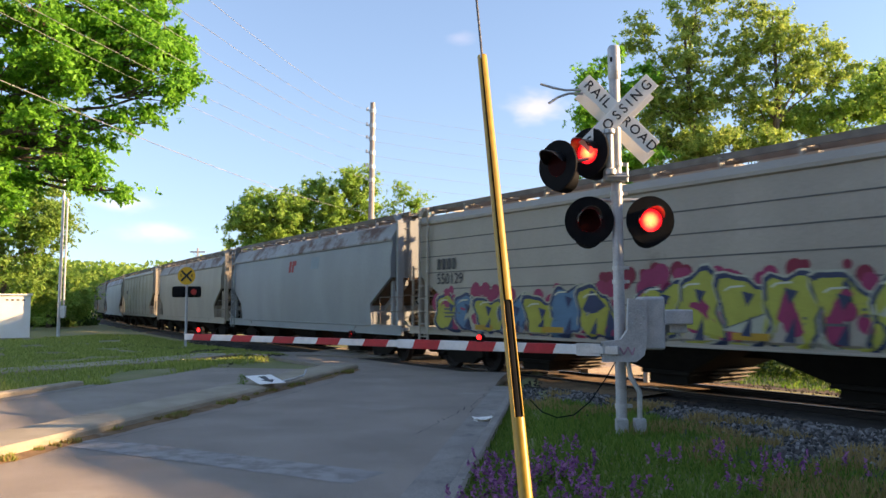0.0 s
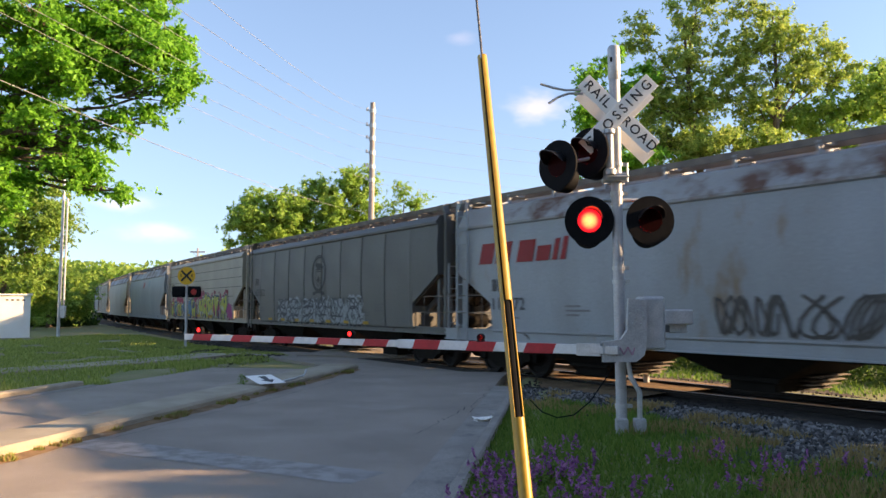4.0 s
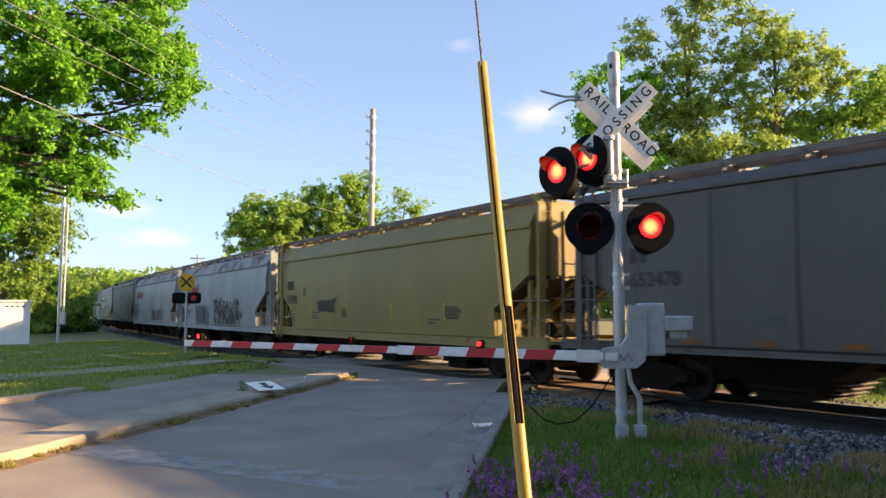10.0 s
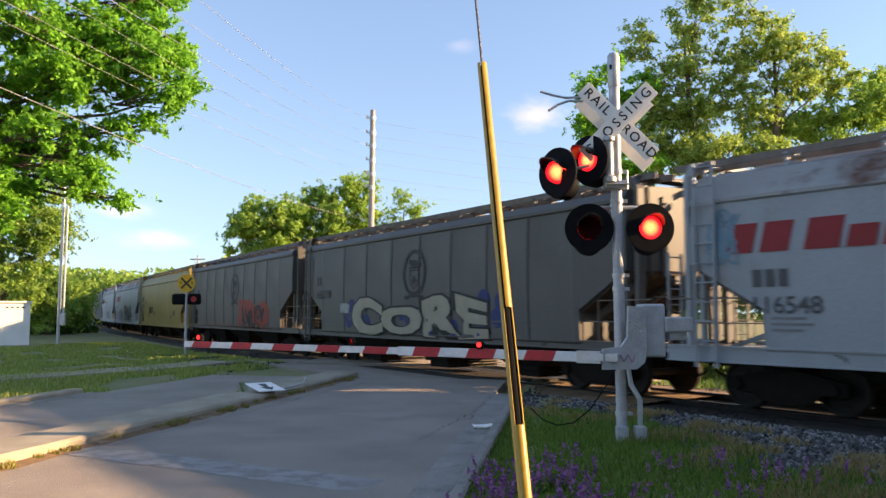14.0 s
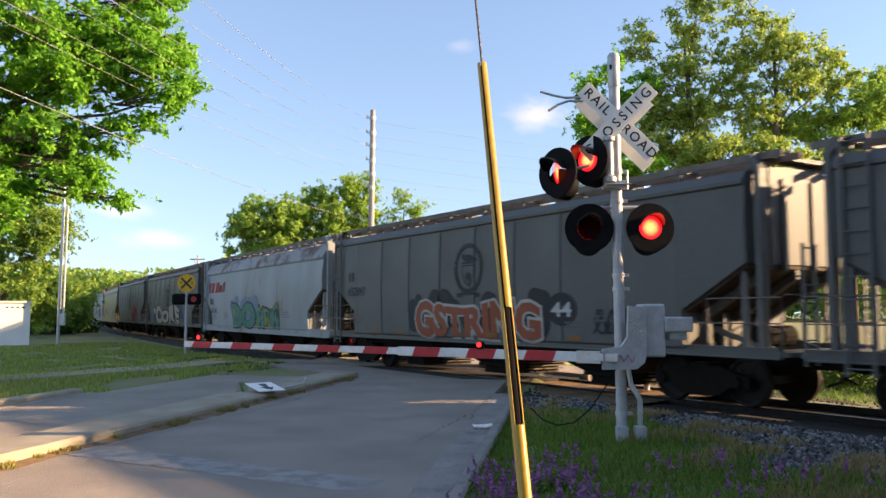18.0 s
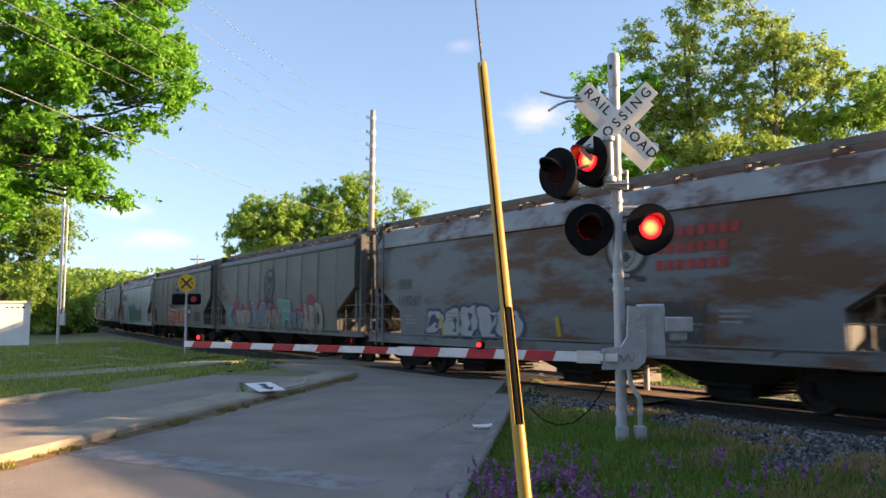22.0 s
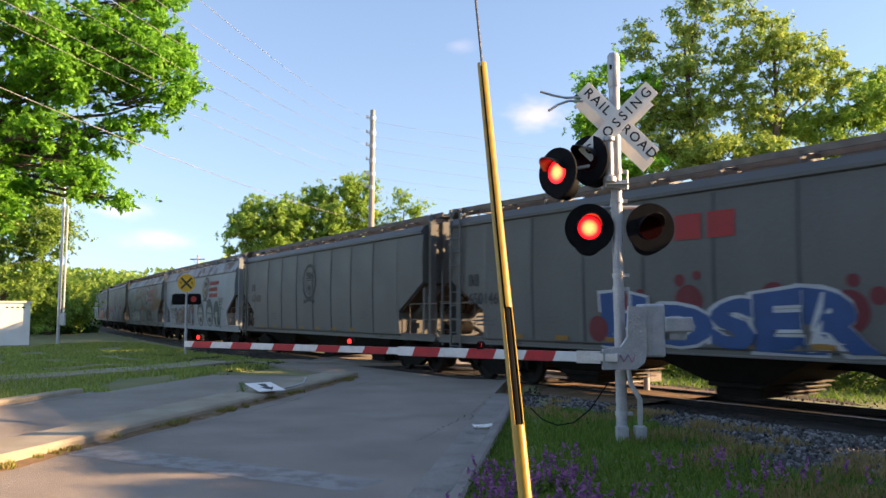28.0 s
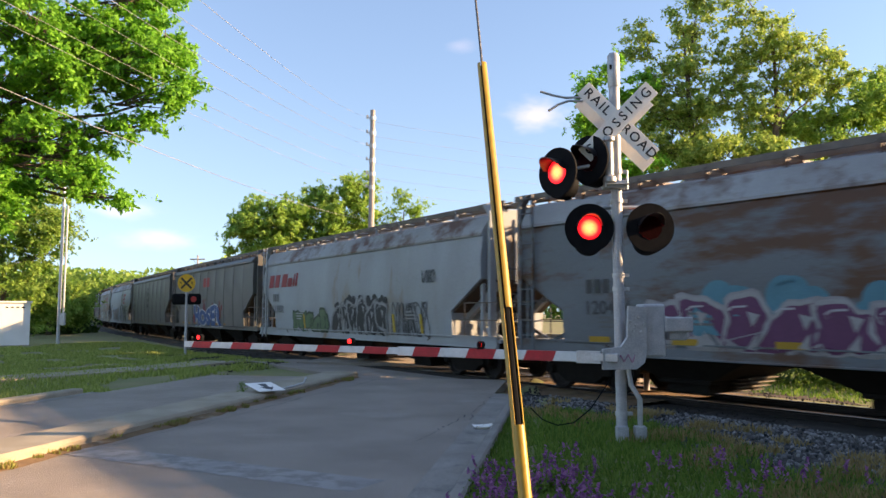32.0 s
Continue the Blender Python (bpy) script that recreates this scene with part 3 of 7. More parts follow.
def body_mesh(style):
    side = [(1.47, 1.02), (1.55, 1.1), (1.58, 1.7), (1.6, 2.5), (1.59, 3.3), (1.56, 4.0), (1.62, 4.03), (1.62, 4.1), (1.5, 4.26)]
    if style in ("white", "yellow"):
        side = [(1.47, 1.02), (1.52, 1.1), (1.57, 1.7), (1.6, 2.5), (1.58, 3.2), (1.5, 3.72), (1.55, 3.75), (1.55, 3.81), (1.42, 4.02), (1.3, 4.26)]
    roof = [(0.9, 4.38), (0.35, 4.43)]
    half = side + roof
    ring = [(y, z) for y, z in half] + [(-y, z) for y, z in reversed(half)]
    posts = [i * 1.7 for i in range(-4, 5)] if style == "grey" else []
    cols = [(-BODY, 2.62), (-6.95, 1.8), (-6.95, 1.02)]
    for x in posts:
        if abs(x) < 6.85:
            cols += [(x - 0.07, 1.02), (x - 0.04, 1.02), (x + 0.04, 1.02), (x + 0.07, 1.02)]
    if not posts:
        cols += [(x, 1.02) for x in (-4, 0, 4)]
    cols += [(6.95, 1.02), (6.95, 1.8), (BODY, 2.62)]
    g, vs, k = Geo(), [], len(ring)
    for ci, (x, zb) in enumerate(cols):
        proud = 0.012 if posts and any(abs(abs(x - p) - 0.04) < 0.005 for p in posts) else 0.0
        for y, z in ring:
            yy = y + math.copysign(proud, y) if 1.05 < z < 4.0 else y
            if z < zb:
                yy, z = math.copysign(min(abs(yy), 1.57), yy), zb
            vs.append((x, yy, z))
    fs = [(i * k + a, i * k + (a + 1) % k, (i + 1) * k + (a + 1) % k, (i + 1) * k + a) for i in range(len(cols) - 1) for a in range(k)]
    fs += [tuple(range(k)), tuple((len(cols) - 1) * k + a for a in range(k - 1, -1, -1))]
    g.add(vs, fs)
    if style == "white":
        g.mi = [1 if sum(g.v[i][2] for i in f) / len(f) > 3.78 else 0 for f in g.f]
    me = g.mesh("hopper_body", [PAINT[style], ROOF_RUST])
    me.polygons.foreach_set("use_smooth", [True] * len(me.polygons))
    me.set_sharp_from_angle(angle=radians(12))
    return me


def ladder_geo(h0, h1, w, rungs):
    g = Geo()
    for x in (-w / 2, w / 2):
        g.box(x - 0.03, x + 0.03, -0.02, 0.02, h0, h1)
    for i in range(rungs):
        z = h0 + 0.12 + (h1 - h0 - 0.2) * i / (rungs - 1)
        g.tube([(-w / 2, 0.02, z), (w / 2, 0.02, z)], 0.016, 6)
    return g


def frame_geo():
    """A truck's side frame, seen from the side, with its bearing caps."""
    g = Geo()
    out = [(-1.12, 0.56), (-1.12, 0.36), (-0.72, 0.36), (-0.42, 0.18), (0.42, 0.18), (0.72, 0.36), (1.12, 0.36), (1.12, 0.56), (0.8, 0.62), (0.36, 0.72), (-0.36, 0.72), (-0.8, 0.62)]
    g.prism([(x, -0.09, z) for x, z in out], None, (0, 0.18, 0))
    for x in (-0.89, 0.89):
        g.tube([(x, 0.05, 0.455), (x, 0.17, 0.455)], [0.12, 0.1], 12)
    return g


def spring_geo():
    g = Geo()
    for x in (-0.2, 0.0, 0.2):
        g.tube([(x + 0.06 * math.cos(a), 0.06 * math.sin(a), 0.3 + a * 0.0105) for a in np.linspace(0, 25, 50)], 0.016, 5)
    return g


def wheelset_geo():
    g = Geo()
    g.tube([(0, -0.9, 0), (0, 0.9, 0)], 0.08, 10)
    for s in (-1, 1):
        prof = [(0.69, 0.1), (0.69, 0.16), (0.735, 0.2), (0.72, 0.38), (0.69, 0.39), (0.69, 0.485), (0.715, 0.483), (0.73, 0.458), (0.82, 0.45), (0.82, 0.39), (0.775, 0.37), (0.765, 0.2), (0.84, 0.15), (0.84, 0.0)]
        n, vs = 28, []
        for y, r in prof:
            vs += [(r * math.cos(6.28318 * i / n), s * y, r * math.sin(6.28318 * i / n)) for i in range(n)]
        g.add(vs, [(j * n + i, j * n + (i + 1) % n, (j + 1) * n + (i + 1) % n, (j + 1) * n + i) for j in range(len(prof) - 1) for i in range(n)])
        for i in range(6):
            a = 6.28318 * i / 6
            g.box(-0.03, 0.03, min(s * 0.765, s * 0.785), max(s * 0.765, s * 0.785), 0.24, 0.32, Matrix.Rotation(a, 4, "Y"))
    return g


WHEELS = []


def hopper_car(style, paint, label):
    car = thing("hopper_car", Matrix.Identity(4), label, "hopper car", "cars of the freight train")

    def piece(name, key, make, mat, parent=None, at=None, lab="", smooth=False):
        ob = part(name, cached((name, key), lambda: make().mesh(name, mat if mat else DARK_STEEL, smooth)), None, parent or car, lab, at=at)
        return ob

    def painted(ob):
        ob.material_slots[0].link = "OBJECT"
        ob.material_slots[0].material = paint
        return ob

    painted(part("body", cached(("body", style), lambda: body_mesh(style)), None, car))
    if style == "beige":
        for z in (1.75, 2.2, 2.65, 3.1, 3.55):
            part("seam", cached(("seam", z > 2.6), lambda: Geo().box(-8.3 if z > 2.6 else -6.85, 8.3 if z > 2.6 else 6.85, -0.004, 0.006, -0.014, 0.014).mesh("seam", DARK_SEAM)), None, car, at=pose(0, side_y(style, z) + 0.002, z))
    if style == "grey":
        # thin dark lines beside the posts: seam and post shadow in one colour
        for x in (-5.1, -3.4, -1.7, 0.0, 1.7, 3.4, 5.1):
            part("seam", cached(("seam", "post"), lambda: seam_geo().mesh("seam", POST_SEAM_SHADE)), None, car, at=pose(x - 0.09, 0, 0))
    flip = Matrix.Rotation(math.pi, 4, "Z")
    for turn in (Matrix.Identity(4), flip):
        end = turn @ pose(0.95, 0, 0)
        # sloping floor plate and the web plates under it
        piece("slope_sheet", 0, lambda: Geo().prism([(7.42, -1.5, 2.62), (5.95, -1.5, 1.78), (4.6, -1.5, 1.0), (4.6, -1.5, 0.92), (5.95, -1.5, 1.7), (7.42, -1.5, 2.54)], None, (0, 3.0, 0)), RUSTY, at=end, lab="rust-brown sloping end sheet")
        painted(piece("end_bulkhead", 0, bulkhead_geo, DARK_STEEL, at=end))
        for y in (-1.0, 0.0, 1.0):
            painted(piece("slope_beam", 0, lambda: Geo().prism([(6.02, -0.06, 1.76), (7.4, -0.06, 2.54), (7.4, -0.06, 2.36), (6.02, -0.06, 1.56)], None, (0, 0.12, 0)), DARK_STEEL, at=end @ pose(0, y, 0)))
        for y in (-0.5, 0.5):
            painted(piece("bulkhead_stiffener", 0, lambda: Geo().box(6.03, 6.13, -0.03, 0.03, 1.06, 1.72), DARK_STEEL, at=end @ pose(0, y, 0)))
            painted(piece("floor_brace", 0, lambda: Geo().prism([(6.1, -0.04, 1.5), (6.1, -0.04, 1.36), (7.2, -0.04, 1.06), (7.36, -0.04, 1.06)], None, (0, 0.08, 0)), DARK_STEEL, at=end @ pose(0, y * 1.5, 0)))
        painted(piece("end_platform", 0, lambda: Geo().soft_box(7.3, 8.16, -1.46, 1.46, 0.98, 1.06, 0.01), DARK_STEEL, at=end))
        for y in (-1.4, 1.4):
            painted(piece("end_post", 0, lambda: Geo().box(-0.05, 0.05, -0.05, 0.05, 1.06, 2.66), DARK_STEEL, at=end @ pose(7.3, y, 0)))
        for y in (-1.34, 1.34):
            painted(piece("corner_post", 0, lambda: Geo().soft_box(-0.06, 0.06, -0.1, 0.1, 1.06, 4.3, 0.012).prism([(-0.06, -0.1, 4.3), (0.06, -0.1, 4.3), (-0.1, -0.1, 4.56), (-0.3, -0.1, 4.56)], None, (0, 0.2, 0)), DARK_STEEL, at=end @ pose(7.62, y, 0)))
        for y in (-0.45, 0.45):
            painted(piece("end_stiffener", 0, lambda: Geo().box(-0.03, 0.03, -0.06, 0.06, 2.5, 4.2), DARK_STEEL, at=end @ pose(7.47, y, 0)))
        painted(piece("side_ladder", 0, lambda: ladder_geo(0.75, 4.5, 0.42, 11), DARK_STEEL, at=end @ pose(7.1, 1.65, 0)))
        painted(piece("end_ladder", 0, lambda: ladder_geo(0.85, 2.9, 0.4, 7), DARK_STEEL, at=end @ pose(8.12, 1.15, 0, 0, 0, 90)))
        painted(piece("end_ladder", 1, lambda: ladder_geo(2.5, 4.6, 0.4, 6), DARK_STEEL, at=end @ pose(7.5, -1.1, 0, 0, 0, 90)))
        piece("handrail", 0, rail_geo, BOARD, at=end)
        piece("coupler", 0, coupler_geo, DARK_STEEL, at=turn @ pose(0.52, 0, 0))
        painted(piece("end_walkway", 0, lambda: Geo().box(7.3, 7.62, -1.25, 1.25, 4.565, 4.585).box(7.3, 7.34, -1.25, 1.25, 4.5, 4.6).box(7.58, 7.62, -1.25, 1.25, 4.53, 4.6), DARK_STEEL, at=end))
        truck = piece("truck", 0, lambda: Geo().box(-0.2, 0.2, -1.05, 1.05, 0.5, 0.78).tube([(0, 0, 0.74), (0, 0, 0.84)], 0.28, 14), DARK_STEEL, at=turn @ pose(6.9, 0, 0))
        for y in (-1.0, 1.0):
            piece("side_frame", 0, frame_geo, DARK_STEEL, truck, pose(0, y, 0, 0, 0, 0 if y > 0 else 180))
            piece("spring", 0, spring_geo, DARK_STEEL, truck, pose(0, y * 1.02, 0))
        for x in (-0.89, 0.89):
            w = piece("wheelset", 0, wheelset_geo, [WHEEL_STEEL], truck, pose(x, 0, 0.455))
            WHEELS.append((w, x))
    # near-black hopper bottoms on every car, whatever its body paint
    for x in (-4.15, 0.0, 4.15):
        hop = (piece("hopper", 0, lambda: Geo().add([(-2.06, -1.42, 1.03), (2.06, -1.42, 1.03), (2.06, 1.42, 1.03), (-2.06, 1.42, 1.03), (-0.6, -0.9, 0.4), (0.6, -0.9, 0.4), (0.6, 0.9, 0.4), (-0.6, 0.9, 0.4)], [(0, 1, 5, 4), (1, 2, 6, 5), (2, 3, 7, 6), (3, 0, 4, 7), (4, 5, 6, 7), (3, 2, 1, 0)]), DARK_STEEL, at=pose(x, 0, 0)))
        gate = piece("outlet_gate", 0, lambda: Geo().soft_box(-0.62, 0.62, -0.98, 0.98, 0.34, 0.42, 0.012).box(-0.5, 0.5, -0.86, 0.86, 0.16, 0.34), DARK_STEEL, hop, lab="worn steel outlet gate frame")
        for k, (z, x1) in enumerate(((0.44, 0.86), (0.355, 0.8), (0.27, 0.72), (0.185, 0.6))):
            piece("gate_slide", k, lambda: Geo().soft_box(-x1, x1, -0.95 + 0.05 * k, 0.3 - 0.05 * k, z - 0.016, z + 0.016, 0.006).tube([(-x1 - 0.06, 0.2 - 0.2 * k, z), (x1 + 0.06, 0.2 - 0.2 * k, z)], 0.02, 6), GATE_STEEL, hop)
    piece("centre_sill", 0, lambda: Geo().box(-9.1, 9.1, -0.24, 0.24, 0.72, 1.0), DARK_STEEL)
    low = 0.84 if style in ("white", "yellow") else 0.94
    for y in (-1.5, 1.5):
        painted(piece("side_sill", low, lambda: Geo().box(-9.0, 9.0, -0.07, 0.0, low, 1.14).box(-9.0, 9.0, 0.0, 0.05, low, low + 0.03).box(-9.0, 9.0, 0.0, 0.05, 1.11, 1.14), DARK_STEEL, at=pose(0, y, 0, 0, 0, 0 if y > 0 else 180)))
    for y in (-0.95, 0.95):
        walkway = piece("running_board", 0, lambda: Geo().box(-8.95, 8.95, -0.28, -0.24, 4.47, 4.6).box(-8.95, 8.95, 0.24, 0.28, 4.47, 4.6).box(-8.95, 8.95, -0.03, 0.03, 4.55, 4.58).add(*grate()), BOARD, at=pose(0, y, 0))
        for i in range(11):
            painted(piece("bracket", 0, lambda: Geo().box(-0.03, 0.03, -0.3, 0.3, 4.5, 4.54).box(-0.03, 0.03, 0.2, 0.28, 4.28, 4.5).box(-0.03, 0.03, -0.3, -0.26, 4.36, 4.54), BOARD, at=pose(-8.3 + i * 1.66, y, 0, 0, 0, 0 if y > 0 else 180)))
    for i in range(5):
        painted(piece("roof_hatch", 0, lambda: Geo().soft_box(-1.35, 1.35, -0.36, 0.36, 4.4, 4.57, 0.03).box(-1.0, -0.94, -0.4, 0.4, 4.56, 4.6).box(0.94, 1.0, -0.4, 0.4, 4.56, 4.6), DARK_STEEL, at=pose(-6.4 + i * 3.2, 0, 0)))
    piece("brake_wheel", 0, lambda: Geo().tube([(0.28 * math.cos(a), 0, 0.28 * math.sin(a)) for a in np.linspace(0, 6.28318, 25)], 0.02, 6, False).box(-0.27, 0.27, -0.012, 0.012, -0.02, 0.02).box(-0.02, 0.02, -0.012, 0.012, -0.27, 0.27), DARK_STEEL, at=pose(-9.0, 0.75, 2.0, 0, 0, 90))
    piece("air_reservoir", 0, lambda: Geo().tube([(-0.5, 0, 0), (-0.45, 0, 0), (0.45, 0, 0), (0.5, 0, 0)], [0.12, 0.2, 0.2, 0.12], 14), DARK_STEEL, at=pose(-7.9, 0.1, 1.3, 0, 0, 90))
    return car


def seam_geo():
    """A dark line, seam and post shadow in one, that follows the curve of a car's side."""
    g, rows = Geo(), [(z, side_y("grey", z)) for z in np.linspace(1.12, 3.98, 9)]
    vs = []
    for z, y in rows:
        vs += [(-0.016, y, z), (-0.016, y + 0.01, z), (0.016, y + 0.01, z), (0.016, y, z)]
    return g.add(vs, [(4 * i + a, 4 * i + a + 1, 4 * i + a + 5, 4 * i + a + 4) for i in range(len(rows) - 1) for a in range(3)])


def grate():
    vs, fs = [], []
    for i in range(90):
        x = -8.95 + i * 0.2
        for a, b, c in ((x, -0.25, 4.575), (x + 0.03, -0.25, 4.575), (x + 0.03, 0.25, 4.575), (x, 0.25, 4.575)):
            vs.append((a, b, c))
        fs.append((4 * i, 4 * i + 1, 4 * i + 2, 4 * i + 3))
    return vs, fs


def bulkhead_geo():
    """The plate across the car under the slope, with a round opening near each side."""
    g = Geo()
    n, r, x0, x1 = 20, 0.24, 5.98, 6.02
    for cy in (-0.76, 0.76):
        out = []
        for i in range(n):
            a = 6.28318 * (i + 0.5) / n
            dy, dz = math.cos(a), math.sin(a)
            t = min(0.7 / abs(dy), 0.365 / abs(dz))
            out.append((cy + dy * t, 1.395 + dz * t))
        vs = []
        for x in (x0, x1):
            vs += [(x, y, z) for y, z in out] + [(x, cy + r * math.cos(6.28318 * (i + 0.5) / n), 1.395 + r * math.sin(6.28318 * (i + 0.5) / n)) for i in range(n)]
        fs = []
        for i in range(n):
            j = (i + 1) % n
            fs += [(i, j, n + j, n + i), (2 * n + i, 3 * n + i, 3 * n + j, 2 * n + j), (n + i, n + j, 3 * n + j, 3 * n + i), (i, 2 * n + i, 2 * n + j, j)]
        g.add(vs, fs)
    g.box(x0, x1, -0.06, 0.06, 1.03, 1.76)
    return g


def rail_geo():
    g = Geo()
    for y in (-1.46, 1.46):
        g.tube([(5.7, y, 1.1), (5.7, y, 2.0), (8.05, y, 2.0), (8.05, y, 1.06)], 0.017, 6)
        g.tube([(5.7, y, 1.55), (8.05, y, 1.55)], 0.014, 6)
        g.tube([(6.5, y, 1.1), (6.5, y, 2.0)], 0.014, 6)
    g.tube([(8.08, -1.4, 2.05), (8.08, 1.4, 2.05)], 0.017, 6)
    return g


def coupler_geo():
    g = Geo()
    g.box(8.1, 8.5, -0.1, 0.1, 0.78, 0.98)
    g.box(8.05, 8.2, -0.25, 0.25, 0.7, 1.04)
    g.prism([(8.45, -0.17, 0.74), (8.72, -0.2, 0.74), (8.78, -0.05, 0.74), (8.66, 0.03, 0.74), (8.72, 0.17, 0.74), (8.45, 0.17, 0.74)], None, (0, 0, 0.28))
    g.tube([(8.3, 0.35, 0.8), (8.45, 0.38, 0.55), (8.75, 0.3, 0.45)], 0.025, 6)
    return g


GATE_STEEL = surf("worn gate steel", (0.13, 0.105, 0.075), (0.09, 0.07, 0.05), 3.0, 0.75, 0.25, stain=(0.04, 0.03, 0.022), stain_scale=3.0, stain_at=0.6)
ROOF_RUST = surf("rust-patched roof paint", (0.32, 0.32, 0.31), (0.26, 0.25, 0.24), 0.8, 0.65, 0.1, stretch=(0.8, 1, 1), stain=(0.12, 0.055, 0.032), stain_scale=0.9, stain_at=0.5)
BOARD = surf("weathered walkway steel", (0.2, 0.165, 0.135), (0.14, 0.115, 0.095), 3.0, 0.8, 0.2)
POST_SEAM_SHADE = surf("dark seam and post shade", (0.035, 0.034, 0.034), (0.05, 0.048, 0.046), 2.0, 0.8, 0.1)
DARK_SEAM = surf("dirty seam", (0.12, 0.115, 0.105), None, 3.0, 0.8, 0.1)
RUSTY = surf("rusty sheet", (0.07, 0.042, 0.027), (0.045, 0.03, 0.02), 2.5, 0.85, 0.3, stain=(0.22, 0.12, 0.06), stain_scale=2.0, stain_at=0.58)
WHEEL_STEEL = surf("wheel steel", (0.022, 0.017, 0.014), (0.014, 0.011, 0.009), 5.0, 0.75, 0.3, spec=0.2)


def car_paint(name, c1, c2, *rest, stain=None, **more):
    k = 0.5 if "grey" in name else 0.78 if "rusting" in name else 0.96 if "white" in name else 1.08 if "beige" in name else 0.72 if "slate" in name else 0.92
    warm = 0.0 if "white" in name else 0.06 if "slate" in name else 0.1

    def tone(c, k):
        return (c[0] * k * (1 + warm), c[1] * k, c[2] * k * (1 - warm))
    return surf(name, tone(c1, k), tone(c2, k), *rest, stain=tone(stain, 0.9), spec=0.3, **more)


PAINT = {
    "grey": car_paint("grey car paint", (0.180, 0.177, 0.175), (0.150, 0.147, 0.145), 0.7, 0.5, 0.06, stretch=(1, 1, 0.35), stain=(0.100, 0.085, 0.070), stain_scale=0.9, stain_at=0.66),
    "slate": car_paint("slate car paint", (0.14, 0.142, 0.14), (0.118, 0.12, 0.118), 0.7, 0.5, 0.06, stretch=(1, 1, 0.35), stain=(0.100, 0.085, 0.070), stain_scale=0.9, stain_at=0.66),
    "white": car_paint("faded white car paint", (0.308, 0.325, 0.336), (0.263, 0.269, 0.269), 0.8, 0.5, 0.08, stretch=(1, 1, 0.4), stain=(0.24, 0.15, 0.08), stain_scale=0.9, stain_at=0.575),
    "rust": car_paint("rusting white car paint", (0.17, 0.185, 0.195), (0.146, 0.155, 0.162), 0.8, 0.5, 0.1, stretch=(0.35, 1, 1.2), stain=(0.112, 0.048, 0.022), stain_scale=1.1, stain_at=0.47),
    "yellow": car_paint("olive yellow car paint", (0.252, 0.204, 0.066), (0.216, 0.174, 0.060), 0.8, 0.5, 0.06, stretch=(1, 1, 0.4), stain=(0.132, 0.102, 0.048), stain_scale=0.9, stain_at=0.66),
    "beige": car_paint("beige car paint", (0.280, 0.269, 0.241), (0.241, 0.230, 0.207), 0.8, 0.5, 0.06, stretch=(1, 1, 0.4), stain=(0.146, 0.123, 0.095), stain_scale=1.0, stain_at=0.64),
    "pale": car_paint("pale blue-white car paint", (0.25, 0.267, 0.276), (0.215, 0.228, 0.237), 0.8, 0.5, 0.06, stretch=(1, 1, 0.4), stain=(0.185, 0.168, 0.146), stain_scale=0.9, stain_at=0.66),
    "dark": car_paint("dark grey car paint", (0.100, 0.100, 0.095), (0.080, 0.080, 0.075), 0.8, 0.5, 0.06, stretch=(1, 1, 0.4), stain=(0.060, 0.050, 0.040), stain_scale=0.9, stain_at=0.64),
}
# (rear joint's run at 0 s, body shape, paint, label)
JOINTS = [136.9, 118.7, 100.5, 82.3, 64.1, 45.8, 26.4, 7.2, -11.6, -30.2, -47.6, -66.0, -84.4, -103.3, -121.6, -140.2, -158.6, -176.7, -195.6, -213.9, -232.4, -250.8, -269.2, -287.7, -306.2, -324.7]
CARS = [
    ("grey", "grey", "grey steel covered hopper car, far along the train"),
    ("white", "beige", "beige covered hopper car, far along the train"),
    ("grey", "dark", "grey steel covered hopper car, far along the train"),
    ("grey", "grey", "grey steel covered hopper car, far along the train"),
    ("white", "pale", "pale covered hopper car, far along the train"),
    ("grey", "beige", "beige covered hopper car with a plain side"),
    ("white", "beige", "beige-white covered hopper car with faded marks"),
    ("white", "pale", "pale blue-white covered hopper car with a small red mark"),
    ("beige", "beige", "beige covered hopper car with yellow, blue and pink graffiti"),
    ("grey", "slate", "grey covered hopper car with emblem and white scribbled graffiti"),
    ("white", "white", "rust-streaked white covered hopper car with red lettering shapes"),
    ("white", "white", "stained white covered hopper car with black graffiti"),
    ("yellow", "yellow", "olive-yellow covered hopper car with black number"),
    ("grey", "grey", "grey covered hopper car with emblem and red and black graffiti"),
    ("grey", "grey", "grey covered hopper car with large cream and black graffiti"),
    ("white", "white", "white rust-topped covered hopper car with teal graffiti"),
    ("grey", "slate", "grey covered hopper car with orange graffiti and emblem"),
    ("grey", "slate", "grey covered hopper car with teal and brown graffiti"),
    ("white", "rust", "rust-streaked white hopper car with emblem and white graffiti"),
    ("white", "pale", "pale covered hopper car with emblem and brown graffiti"),
    ("grey", "slate", "plain grey covered hopper car with a dark emblem"),
    ("grey", "slate", "grey covered hopper car with blue and white graffiti"),
    ("white", "white", "stained white covered hopper car with green and black graffiti"),
    ("white", "rust", "rust-streaked pale hopper car with purple graffiti"),
    # added car that stays out of view and carries on the train's shadow
    ("grey", "grey", "unseen grey covered hopper car added behind the row for its shadow"),
]
TRAIN = []


def build_train():
    for i, (style, paint, label) in enumerate(CARS):
        car = hopper_car(style, PAINT[paint], label)
        mid = (JOINTS[i] + JOINTS[i + 1]) / 2
        car.matrix_basis = track_pose(mid)
        TRAIN.append((car, mid))


